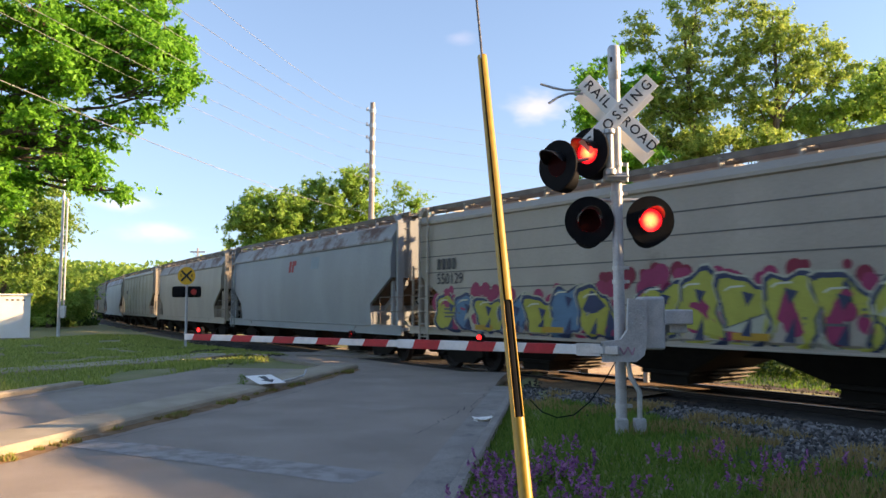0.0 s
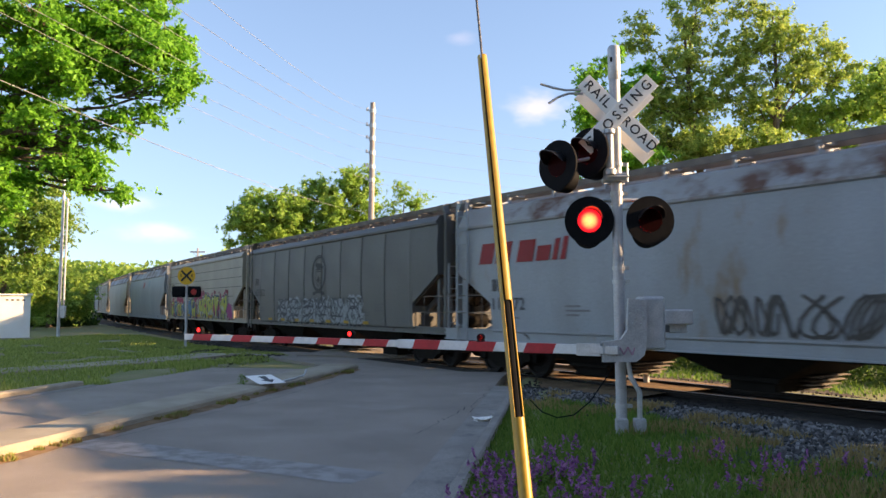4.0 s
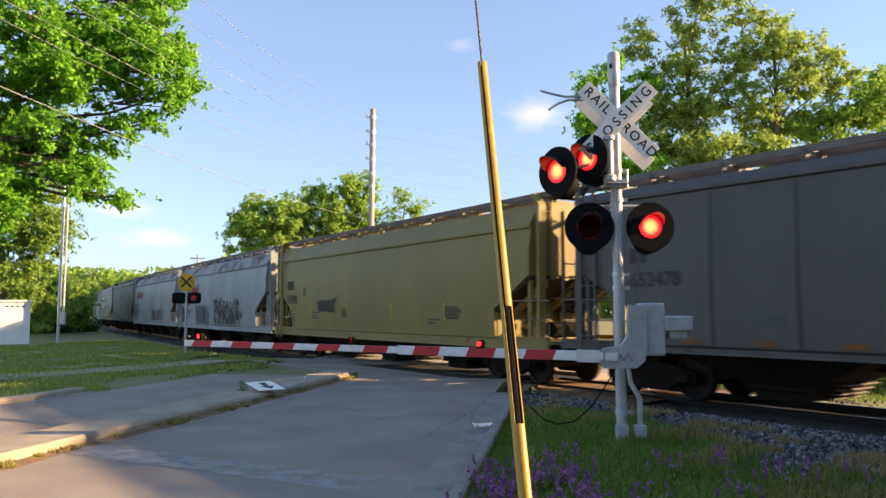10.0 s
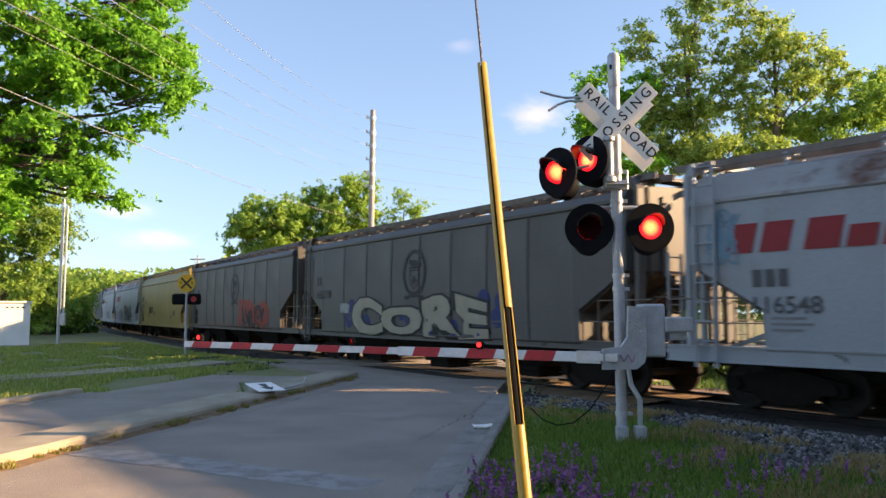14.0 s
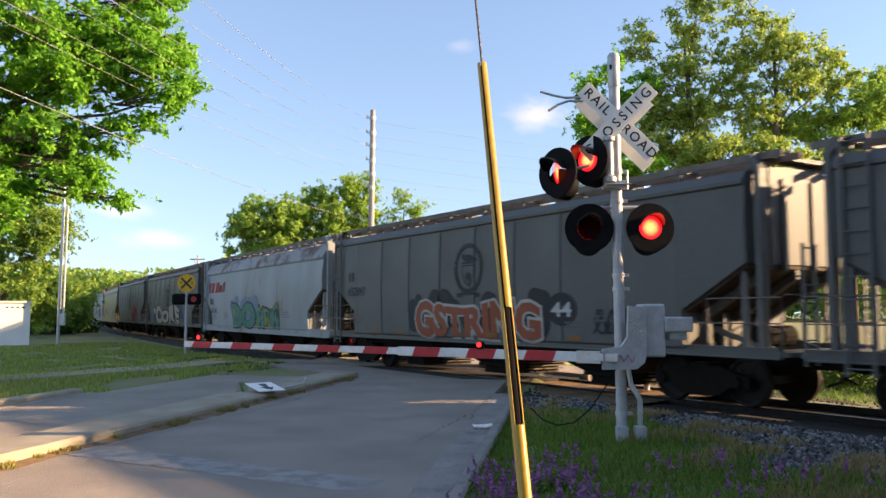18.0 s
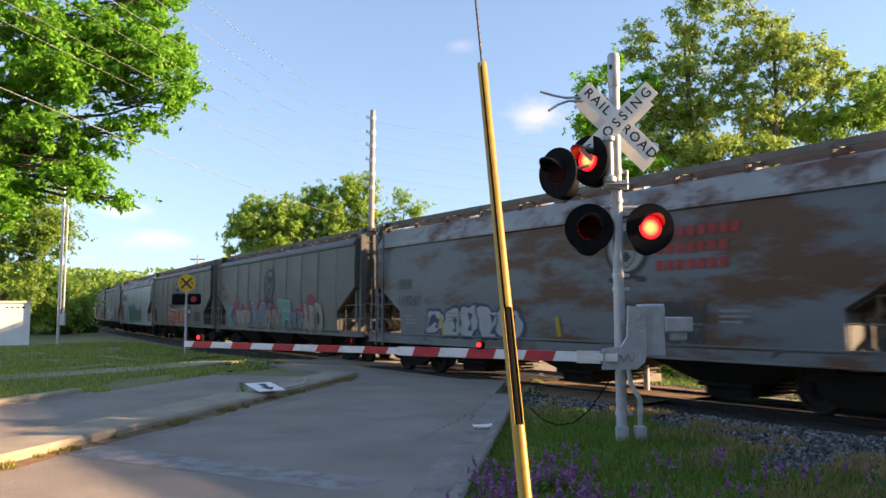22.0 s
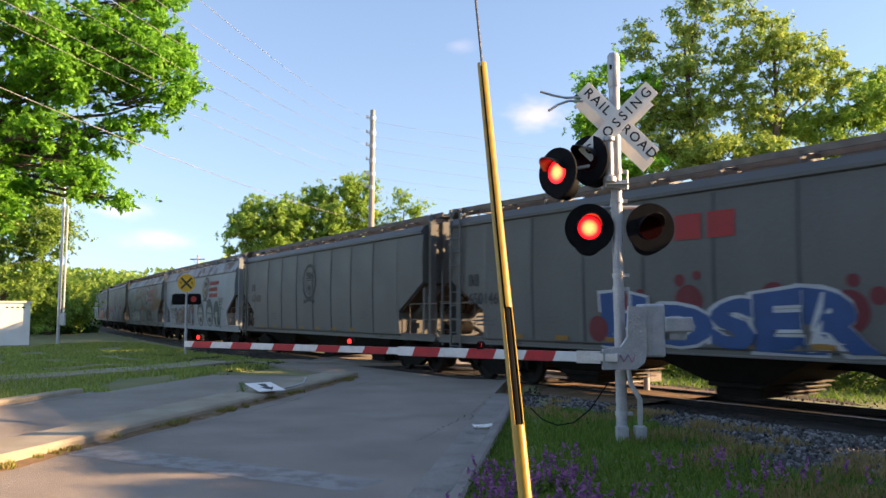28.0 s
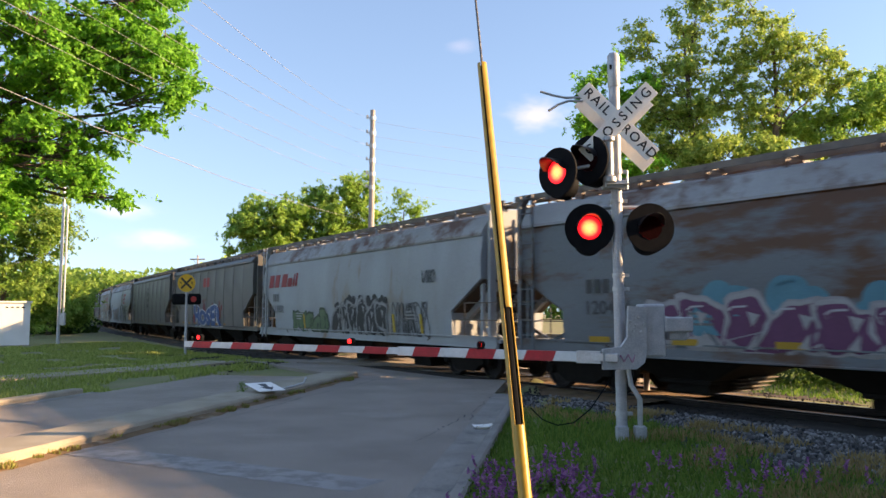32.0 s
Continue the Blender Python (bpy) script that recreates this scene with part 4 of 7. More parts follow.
# ---- paintwork on the cars' sides ----
SIDES = {"white": [(1.02, 1.47), (1.1, 1.52), (1.7, 1.57), (2.5, 1.6), (3.2, 1.58), (3.72, 1.5)],
         "grey": [(1.02, 1.47), (1.1, 1.55), (1.7, 1.58), (2.5, 1.6), (3.3, 1.59), (4.0, 1.56)]}
SIDES["yellow"], SIDES["beige"] = SIDES["white"], SIDES["grey"]
INKS = {}


def ink(c):
    key = tuple(round(v, 3) for v in c)
    if key not in INKS:
        c = (c[0] * 0.66, c[1] * 0.62, c[2] * 0.58)
        INKS[key] = surf("sprayed paint", c, tuple(v * 0.85 for v in c), 2.5, 0.6, 0.03, fine=40)
    return INKS[key]


def side_y(style, z):
    prof = SIDES[style]
    return float(np.interp(z, [p[0] for p in prof], [p[1] for p in prof]))


class Deco:
    """Flat shapes laid on a car's side; u runs to the right as one faces it, v is the height over the rail."""

    def __init__(self, car, style):
        self.car, self.style, self.shift = car, style, 0.0

    def lay(self, name, polys, colour, layer, parent=None, label="", split=False, fine=False):
        if split:
            first = self.lay(name, polys[:1], colour, layer, parent, label)
            for i, p in enumerate(polys[1:]):
                self.lay("stroke" if parent is None else name, [p], colour, layer + 0.13 * (i % 6), parent or first)
            return first
        g = Geo()
        for i, p in enumerate(polys):
            off = 0.016 + 0.003 * layer + 0.0004 * (i % 6)
            g.add([(-u - self.shift, side_y(self.style, v) + off, v) for u, v in p], [tuple(range(len(p)))])
        ob = part(name, g, ink(colour), parent or self.car, label)
        if fine:
            ob["kind"] = "stuff"
        return ob

    def word(self, name, text, u0, u1, v0, v1, colour, layer, bold=0.0, grow=0.0, wave=0.0, shear=0.0, parent=None, label=""):
        me = text_mesh(text, 1.0, ink(colour), 0.0, bold, shear)
        co = np.array([v.co for v in me.vertices])
        lo, hi = co.min(0), co.max(0)
        for v in me.vertices:
            a, b = (v.co.x - lo[0]) / (hi[0] - lo[0]), (v.co.y - lo[1]) / (hi[1] - lo[1])
            u = u0 - grow + a * (u1 - u0 + 2 * grow)
            w = v0 - grow + b * (v1 - v0 + 2 * grow)
            w += wave * math.sin(a * 9 + 1) * (b - 0.2)
            w = max(w, 1.0)
            v.co = (-u - self.shift, side_y(self.style, w) + 0.016 + 0.003 * layer + (0.016 if v1 - v0 > 0.6 else 0), w)
        return part(name, me, None, parent or self.car, label)


def disc(u, v, ru, rv=None, n=18):
    rv = rv or ru
    return [(u + ru * math.cos(6.28318 * i / n), max(1.0, v + rv * math.sin(6.28318 * i / n))) for i in range(n)]


def rect(u0, u1, v0, v1, lean=0.0):
    return [(u0, v0), (u1, v0), (u1 + lean, v1), (u0 + lean, v1)]


def ring(u, v, r0, r1, n=28, sq=1.0):
    return [[(u + r * math.cos(a), v + r * sq * math.sin(a)) for r, a in ((r0, a0), (r1, a0), (r1, a1), (r0, a1))] for a0, a1 in ((6.28318 * i / n, 6.28318 * (i + 1) / n) for i in range(n))]


def stroke(points, w):
    out = []
    for (a, b), (c, d) in zip(points[:-1], points[1:]):
        L = math.hypot(c - a, d - b) or 1
        nx, ny = -(d - b) / L * w / 2, (c - a) / L * w / 2
        ex, ey = (c - a) / L * w * 0.3, (d - b) / L * w * 0.3
        out.append([(a - ex + nx, b - ey + ny), (a - ex - nx, b - ey - ny), (c + ex - nx, d + ey - ny), (c + ex + nx, d + ey + ny)])
    return out


def curl(rng, u, v, w, h, n=14):
    """A looping scribble inside a box."""
    p, q, r, s = (rng.uniform(1, 3.2) for _ in range(4))
    return [(u + w * (0.5 + 0.5 * math.sin(p * t + r)) * 0.6 + w * 0.4 * t / 6.3, v + h * (0.5 + 0.5 * math.sin(q * t * 1.6 + s))) for t in np.linspace(0, 6.3, n * 2)]


def glyph(rng, u0, u1, v0, v1, grow=0.0):
    """A swollen slab shape, with leaning sides and soft corners."""
    st = rng.getstate()
    lean, pts, n = rng.uniform(-0.12, 0.2), [], 30
    p2, p3 = rng.uniform(0, 6), rng.uniform(0, 6)
    cu, cv, ru, rv = (u0 + u1) / 2, (v0 + v1) / 2, (u1 - u0) / 2 + grow, (v1 - v0) / 2 + grow
    for i in range(n):
        a = 6.28318 * i / n
        k = (abs(math.cos(a)) ** 4.5 + abs(math.sin(a)) ** 4.5) ** (-1 / 4.5)
        k *= 1 + 0.15 * math.sin(2 * a + p2) + 0.13 * math.sin(3 * a + p3) + 0.07 * math.sin(7 * a + p2)
        x, y = ru * k * math.cos(a), rv * k * math.sin(a)
        pts.append((cu + x + lean * y, max(1.0, cv + y)))
    rng.setstate(st)
    return pts


def panel(deco, name, u0, u1, v0, v1, count, fill, line, seed, cloud=None, shine=None, second=None, label=""):
    """A graffiti panel of swollen shapes whose letters cannot be read."""
    rng = random.Random(seed)
    w = (u1 - u0) / count
    body, edge, light, eyes, halo = [], [], [], [], []
    for i in range(count):
        a = u0 + i * w
        h0, h1 = v0 + rng.uniform(-0.05, 0.1), v1 - rng.uniform(0, 0.28)
        st = rng.getstate()
        shape = glyph(rng, a - 0.03 * w, a + w * 1.0, h0, h1)
        rng.setstate(st)
        edge.append(glyph(rng, a - 0.03 * w, a + w * 1.0, h0, h1, 0.075))
        rng.setstate(st)
        halo.append(glyph(rng, a - 0.03 * w, a + w * 1.0, h0, h1, 0.11))
        body.append(shape)
        c = a + w * rng.uniform(0.35, 0.65)
        eyes.append([(c - 0.12 * w, h0 + 0.1), (c + 0.1 * w, h0 + 0.08), (c + 0.14 * w, h0 + 0.45 * (h1 - h0))])
        eyes.append([(c - 0.05 * w, h1 - 0.14), (c + 0.22 * w, h1 - 0.2), (c + 0.05 * w, h1 - 0.42)])
        light += stroke([(a + 0.1 * w, h1 - 0.12), (a + 0.22 * w, h1 - 0.06), (a + 0.5 * w, h1 - 0.05)], 0.035)
        rng.random()
    top = None
    if cloud:
        blobs = [disc(u0 + (u1 - u0) * rng.random(), rng.uniform(v1 - 0.35, v1 + 0.06), rng.uniform(0.09, 0.22)) for _ in range(count * 5)]
        blobs += [disc(u0 - 0.15 + (u1 - u0 + 0.3) * rng.random(), rng.uniform(v0, v1 - 0.2), rng.uniform(0.16, 0.3)) for _ in range(count * 3)]
        top = deco.lay(name, blobs, cloud, 0, None, label)
    base = top
    for i in range(count):
        step = 0.6 + 0.55 * i
        rim = deco.lay("outline" if base else name, [edge[i]], line, step, base, "" if base else label)
        base = base or rim
        if shine:
            deco.lay("halo", [halo[i]], tuple(0.7 * c for c in shine), step - 0.16, base)
        deco.lay("letter_shape", [body[i]], second if second and i % 2 else fill, step + 0.2, base)
    deco.lay("inner_mark", eyes, line, 1.2 + 0.55 * count, base, fine=True)
    if shine:
        deco.lay("highlight", light, shine, 1.5 + 0.55 * count, base, fine=True)
    return base


def throw(deco, text, u0, u1, v0, v1, fill, line, cloud=None, bold=0.045, wave=0.12, label="", seed=1, blobs=14):
    """A readable graffiti word with outline and cloud."""
    rng = random.Random(seed)
    top = None
    if cloud:
        top = deco.lay("graffiti", [disc(rng.uniform(u0 - 0.2, u1 + 0.2), rng.uniform(v0 + 0.3, v1 + 0.12), rng.uniform(0.2, 0.42)) for _ in range(blobs)], cloud, 0, None, label)
    out = deco.word("outline" if top else "graffiti", text, u0, u1, v0, v1, line, 1, min(bold + 0.05, 0.04 if "M" in text else 0.1), 0.07, wave, 0.0, top, "" if top else label)
    deco.word("fill", text, u0, u1, v0, v1, fill, 2, bold, 0.0, wave, 0.0, top or out)


def emblem(deco, u, v, r, colour=(0.016, 0.016, 0.018), pale=None):
    """A round badge: ring with worn flecks, an animal over a shield with a leaf, ribbon ends below."""
    em = deco.lay("emblem", ring(u, v, r * 0.83, r, 36), colour, 1, None, "dark round emblem of plain shapes")
    if pale:
        deco.lay("field", [disc(u, v, r * 0.82)], pale, 0, em)
    a = r / 0.7
    fleck = tuple(c * 5 + 0.05 for c in colour)
    deco.lay("fleck", [[(u + rr * math.cos(an), v + rr * math.sin(an)) for rr, an in ((r * 0.88, t), (r * 0.95, t), (r * 0.95, t + 0.09), (r * 0.88, t + 0.09))] for t in np.arange(0.3, 3.0, 0.24)], fleck, 2, em, fine=True)
    k = r * 0.4
    top = v + k * 0.25
    shield = [(u - k, top), (u + k, top), (u + k, v - k * 0.6), (u + k * 0.75, v - k * 1.25), (u, v - k * 1.75), (u - k * 0.75, v - k * 1.25), (u - k, v - k * 0.6), (u - k, top)]
    deco.lay("shield", stroke(shield, 0.035 * a), colour, 1, em)
    beast = disc(u + 0.02 * a, v + 0.27 * a, 0.25 * a, 0.11 * a)
    tail = [(u + 0.2 * a, v + 0.3 * a), (u + 0.42 * a, v + 0.26 * a), (u + 0.44 * a, v + 0.16 * a), (u + 0.2 * a, v + 0.2 * a)]
    deco.lay("crest", [beast, disc(u - 0.22 * a, v + 0.33 * a, 0.1 * a, 0.08 * a), tail, rect(u - 0.3 * a, u + 0.3 * a, v + 0.12 * a, v + 0.17 * a)], colour, 2, em)
    leaf = [(0, 1.0), (0.22, 0.55), (0.5, 0.7), (0.42, 0.2), (0.85, 0.3), (0.7, 0.0), (0.85, -0.1), (0.35, -0.5), (0.4, -0.7), (0.06, -0.62), (0.06, -1.0)]
    leaf = leaf + [(-x, y) for x, y in reversed(leaf)]
    deco.lay("leaf", [[(u + x * 0.19 * a, v - 0.24 * a + y * 0.17 * a) for x, y in leaf]], colour, 2, em)
    deco.lay("ribbon", [rect(u - r * 0.55, u + r * 0.55, v - r * 1.08, v - r * 0.96), rect(u - r * 0.8, u - r * 0.42, v - r * 1.16, v - r * 1.0), rect(u + r * 0.42, u + r * 0.8, v - r * 1.16, v - r * 1.0)], colour, 2, em)


def slant_mark(deco, u0, u1, v0, v1, colour):
    """A company's slanted wordmark, as plain blocks."""
    w, h = u1 - u0, v1 - v0
    bars = []
    for a, b, top, lo in ((0.0, 0.16, 1.0, 0.0), (0.2, 0.36, 1.0, 0.0), (0.44, 0.62, 1.0, 0.0), (0.65, 0.79, 0.68, 0.0), (0.82, 0.87, 0.95, 0.0), (0.9, 0.95, 1.0, 0.0)):
        bars.append(rect(u0 + a * w + lo * h, u0 + b * w, v0, v0 + h * top, 0.22 * h * top))
    mark = deco.lay("wordmark", bars, colour, 1, None, "red slanted wordmark of plain blocks", split=True)


def blocks(deco, u0, u1, v0, v1, n, colour, name="reporting_mark"):
    w = (u1 - u0) / n
    return deco.lay(name, [rect(u0 + i * w, u0 + (i + 0.72) * w, v0, v1) for i in range(n)], colour, 1, split=True)


def markings(deco, seed, number, nu, nv, mark=4, mv=None, dark=(0.05, 0.05, 0.055), size=0.3):
    """Reporting mark as blocks, car number, small data bars, reflectors."""
    rng = random.Random(seed)
    wide = 0.205 * len(number)
    deco.word("car_number", number, nu - wide / 2, nu + wide / 2, nv - size / 2, nv + size / 2, dark, 1, 0.012)
    mv = mv or nv + 0.48
    blocks(deco, nu - wide / 2, nu - wide / 2 + 0.24 * mark, mv - size / 2, mv + size / 2, mark, dark)
    bars = []
    for cu, cv, rows in ((nu - 0.3, 1.62, 3), (nu + 2.0, 1.7, 3), (5.0, 1.75, 3), (4.0, 1.5, 2)):
        for k in range(rows):
            bars.append(rect(cu, cu + rng.uniform(0.35, 0.8), cv - 0.1 * k, cv - 0.1 * k + 0.045))
    deco.lay("stencil", bars, tuple(v * 2.2 + 0.03 for v in dark), 1, fine=True)


def reflectors(deco, colour, v=1.13, step=1.55, w=0.42, h=0.1):
    n = int(11 / step)
    for i in range(n):
        u = -5.2 + i * step
        deco.lay("reflector", [rect(u, u + w, v, v + h)], colour, 5)


def decorate():
    yellow, white, black = (0.62, 0.36, 0.02), (0.7, 0.72, 0.74), (0.015, 0.015, 0.018)
    red, maroon, magenta = (0.5, 0.03, 0.03), (0.22, 0.015, 0.025), (0.5, 0.06, 0.25)
    cars = [Deco(c, s) for (c, m), (s, p, l) in zip(TRAIN, CARS)][2:]
    for i, du in ((5, 0.18), (6, -0.5), (7, -0.5), (8, -0.77), (9, -0.4), (10, -0.3), (11, -0.5), (12, -0.45), (13, -0.75), (14, -0.4),
                  (15, -0.4), (16, -0.42), (17, -0.35), (18, -0.7), (19, -0.6), (20, -0.65), (21, -0.95)):
        cars[i].shift = du
    d = cars[5]
    d.lay("wordmark", [rect(-0.75, -0.5, 3.05, 3.5), rect(-0.42, -0.2, 3.05, 3.5), rect(-0.22, 0.02, 3.3, 3.5)], red, 1, None, "small red wordmark of plain blocks")
    d.lay("paint_patch", [rect(1.6, 2.4, 3.1, 3.55)], (0.3, 0.4, 0.48), 1)
    d = cars[3]
    markings(d, 30, "550", -5.6, 2.4)
    d = cars[6]
    markings(d, 1, "550129", -6.3, 2.47, 4, 2.87)
    panel(d, "graffiti", -6.9, -0.3, 1.05, 2.1, 7, (0.5, 0.5, 0.06), (0.03, 0.05, 0.14), 11, (0.42, 0.03, 0.12), (0.8, 0.8, 0.6), (0.1, 0.25, 0.42), "yellow and blue graffiti on a pink cloud")
    panel(d, "graffiti", 0.5, 6.2, 1.05, 2.3, 6, (0.52, 0.55, 0.08), (0.03, 0.05, 0.13), 12, (0.42, 0.03, 0.14), (0.8, 0.85, 0.7), None, "large yellow graffiti on a pink cloud")
    rng = random.Random(5)
    d.lay("spray_cloud", [disc(rng.uniform(-0.6, 6.6), 2.25 + rng.uniform(-0.15, 0.2), rng.uniform(0.08, 0.2)) for _ in range(30)], (0.3, 0.01, 0.05), -1, None, "dark red sprayed dots", fine=True)
    d.lay("spray_cloud", [disc(rng.uniform(6.2, 7.2), rng.uniform(1.1, 1.6), rng.uniform(0.12, 0.3)) for _ in range(12)], magenta, -1, None, "pink sprayed cloud", fine=True)
    reflectors(d, yellow, 1.12, 2.6, 0.75, 0.13)
    d = cars[7]
    markings(d, 2, "651552", -6.3, 2.3, 2)
    emblem(d, 0.35, 2.92, 0.68)
    rng = random.Random(7)
    for k in range(6):
        u = -4.2 + k * 1.38
        pale = []
        for j in range(7):
            pale += stroke(curl(rng, u + rng.uniform(-0.1, 0.2), 1.05 + 0.1 * j, 1.5, rng.uniform(0.25, 0.45), 9), 0.07)
        sc = d.lay("graffiti", pale, (0.42, 0.47, 0.52), 2, None, "white scribbled graffiti")
        d.lay("shade", [p for j in range(3) for p in stroke(curl(rng, u, 1.05 + 0.28 * j, 1.4, 0.4, 9), 0.05)], (0.07, 0.08, 0.1), 3, sc, fine=True)
    reflectors(d, yellow)
    for i, num, sv in ((8, "117872", 1.78), (9, "116317", 1.8), (13, "116548", 1.87), (20, "113802", 1.9)):
        d = cars[i]
        c = (0.42, 0.015, 0.02)
        u0 = {8: -6.6, 9: -6.4, 13: -6.9, 20: -7.0}[i]
        slant_mark(d, u0, u0 + 3.35, 2.78, 3.3, c)
        markings(d, 40 + i, num, u0 + 1.15, sv, 3, sv + 0.46, (0.12, 0.12, 0.13) if i != 20 else (0.2, 0.21, 0.22))
    d = cars[9]
    rng = random.Random(3)
    d.lay("graffiti", [p for k in range(7) for p in stroke(curl(rng, -3.9 + k * 0.42, 1.1, 0.6, 1.0), 0.05)], (0.1, 0.11, 0.12), 1, None, "thin black scribbled graffiti")
    panel(d, "graffiti", 0.3, 4.8, 1.02, 2.25, 6, black, (0.3, 0.32, 0.34), 14, black, (0.5, 0.52, 0.55), None, "black graffiti with thin grey lines")
    d.lay("notice", [rect(5.0, 5.35, 1.45, 1.72)], (0.06, 0.07, 0.08), 1)
    d = cars[8]
    d.lay("graffiti", [p for k in range(5) for p in stroke(curl(rng, 0.5 + k * 0.8, 1.2, 0.9, 0.7), 0.06)], (0.12, 0.11, 0.1), 1, None, "faint black scribbled graffiti")
    d = cars[10]
    markings(d, 9, "51590", -6.5, 2.22, 3, 2.77, (0.02, 0.02, 0.02), 0.34)
    for a, b, c, e in ((-5.35, -5.05, 2.35, 2.65), (-1.9, -1.45, 1.55, 1.85), (4.9, 5.6, 1.6, 1.9)):
        d.lay("notice", [rect(a, b, c, e)], (0.16, 0.13, 0.05), 1)
    d.lay("graffiti", [p for k in range(5) for p in stroke(curl(rng, -3.95 + k * 0.3, 1.75, 0.42, 0.4), 0.05)] + stroke([(-4.1, 1.85), (-2.2, 2.25)], 0.04), (0.03, 0.03, 0.03), 1, None, "small black scribbled tag")
    for u in (-4.6, -1.4, 1.8, 4.9):
        d.lay("reflector", [rect(u - 0.05, u + 0.05, 1.5, 2.0)], (0.7, 0.5, 0.02), 1)
    d = cars[11]
    markings(d, 10, "652478", -5.8, 2.38, 2)
    emblem(d, 0.9, 2.92, 0.68)
    throw(d, "AMUEY", 1.8, 5.5, 1.05, 1.98, black, (0.32, 0.12, 0.1), (0.5, 0.06, 0.03), 0.03, 0.16, "black graffiti on a red and orange cloud", 15, 30)
    reflectors(d, (0.35, 0.12, 0.03))
    d = cars[12]
    markings(d, 11, "652210", -6.2, 2.4, 2)
    emblem(d, 0.25, 2.92, 0.68)
    d.lay("spray_cloud", [disc(rng.uniform(-4.3, 4.9), rng.uniform(1.1, 2.1), rng.uniform(0.18, 0.36)) for _ in range(16)], (0.02, 0.04, 0.22), -1, None, "dark blue sprayed cloud", fine=True)
    throw(d, "CORE", -3.9, 4.0, 1.05, 2.1, (0.5, 0.46, 0.36), black, None, 0.06, 0.25, "large cream and black graffiti")
    d.lay("graffiti", [p for k in range(4) for p in stroke(curl(rng, -4.9 + k * 0.1, 1.75, 0.5, 0.3), 0.04)], (0.5, 0.55, 0.58), 1, None, "small white tag")
    d = cars[13]
    d.lay("graffiti", [p for k in range(6) for p in stroke(curl(rng, -7.3, 2.6 + 0.1 * k, 0.7, 0.5), 0.04)], (0.2, 0.38, 0.5), 1, None, "small blue scribbled tag")
    throw(d, "BO", -2.3, 1.4, 1.05, 2.15, (0.06, 0.3, 0.24), black, (0.2, 0.33, 0.5), 0.08, 0.1, "teal and yellow graffiti with a black outline", 3, 20)
    panel(d, "graffiti", 1.5, 4.4, 1.05, 2.1, 3, (0.08, 0.32, 0.25), black, 16, None, (0.55, 0.5, 0.1), None, "teal graffiti with a black outline")
    d.lay("fade", [rect(-2.1, -0.5, 1.72, 1.98), rect(-0.2, 1.2, 1.74, 2.0)], (0.5, 0.45, 0.05), 3)
    d = cars[14]
    markings(d, 12, "652847", -6.3, 2.45, 2)
    emblem(d, 0.2, 2.92, 0.66)
    throw(d, "GSTRING", -2.5, 3.2, 1.08, 1.98, (0.45, 0.09, 0.03), (0.6, 0.6, 0.58), black, 0.05, 0.14, "orange graffiti outlined in white on black", 5, 26)
    d.word("graffiti", "44", 3.55, 4.25, 1.65, 1.98, (0.7, 0.7, 0.7), 3, 0.03, label="white graffiti digits")
    d.lay("spray_cloud", [disc(3.9, 1.82, 0.5, 0.38)], black, 1)
    d.lay("graffiti", [p for k in range(5) for p in stroke(curl(rng, 4.9 + k * 0.32, 1.3, 0.45, 0.5), 0.05)], black, 1, None, "small black tag")
    reflectors(d, (0.4, 0.16, 0.03))
    d = cars[15]
    markings(d, 13, "650403", -6.6, 2.5, 2)
    emblem(d, 0.1, 2.92, 0.7)
    d.lay("spray_cloud", [disc(rng.uniform(-5, 5.6), rng.uniform(1.5, 2.2), rng.uniform(0.18, 0.34)) for _ in range(34)], (0.32, 0.02, 0.06), -1, None, "dark red sprayed cloud", fine=True)
    teal, tan, slate, rim = (0.08, 0.34, 0.32), (0.4, 0.29, 0.22), (0.14, 0.2, 0.28), (0.3, 0.38, 0.4)
    for text, u0, u1, v1, fill, seed in (("K", -6.2, -4.9, 2.0, teal, 51), ("EEP", -4.7, -2.5, 1.78, tan, 52), ("M", -2.3, -0.4, 2.12, slate, 53), ("OVIN", -0.35, 1.35, 1.82, tan, 54),
                                         ("F", 1.3, 2.7, 2.2, teal, 55), ("ORW", 2.6, 4.0, 1.72, slate, 56), ("ARD", 3.95, 6.1, 2.0, tan, 57)):
        throw(d, text, u0, u1, 1.05, v1, fill, rim, None, 0.025 if text == "M" else 0.045, 0.06, "teal, tan and slate graffiti letters", seed)
    d = cars[16]
    emblem(d, 2.74, 3.1, 0.63, (0.05, 0.05, 0.05), (0.42, 0.42, 0.42))
    markings(d, 14, "119247", -5.9, 2.1, 3, None, (0.14, 0.14, 0.15))
    panel(d, "graffiti", -5.0, -0.8, 1.15, 1.95, 5, (0.5, 0.54, 0.57), (0.05, 0.07, 0.16), 20, None, None, None, "white graffiti outlined in dark blue")
    d.lay("graffiti", [p for k in range(6) for p in stroke(curl(rng, 2.4 + k * 0.35, 1.15, 0.6, 0.8), 0.05)], (0.07, 0.075, 0.08), 1, None, "black scribbled tags")
    for u in (-4.2, -1.3, 0.6, 3.9):
        d.lay("reflector", [rect(u - 0.06, u + 0.06, 1.2, 1.65, -0.04)], (0.7, 0.48, 0.02), 5)
    d = cars[17]
    emblem(d, 2.98, 3.06, 0.62, (0.06, 0.05, 0.04), (0.36, 0.31, 0.22))
    markings(d, 15, "122095", -5.5, 1.9, 3, 2.36, (0.07, 0.075, 0.08))
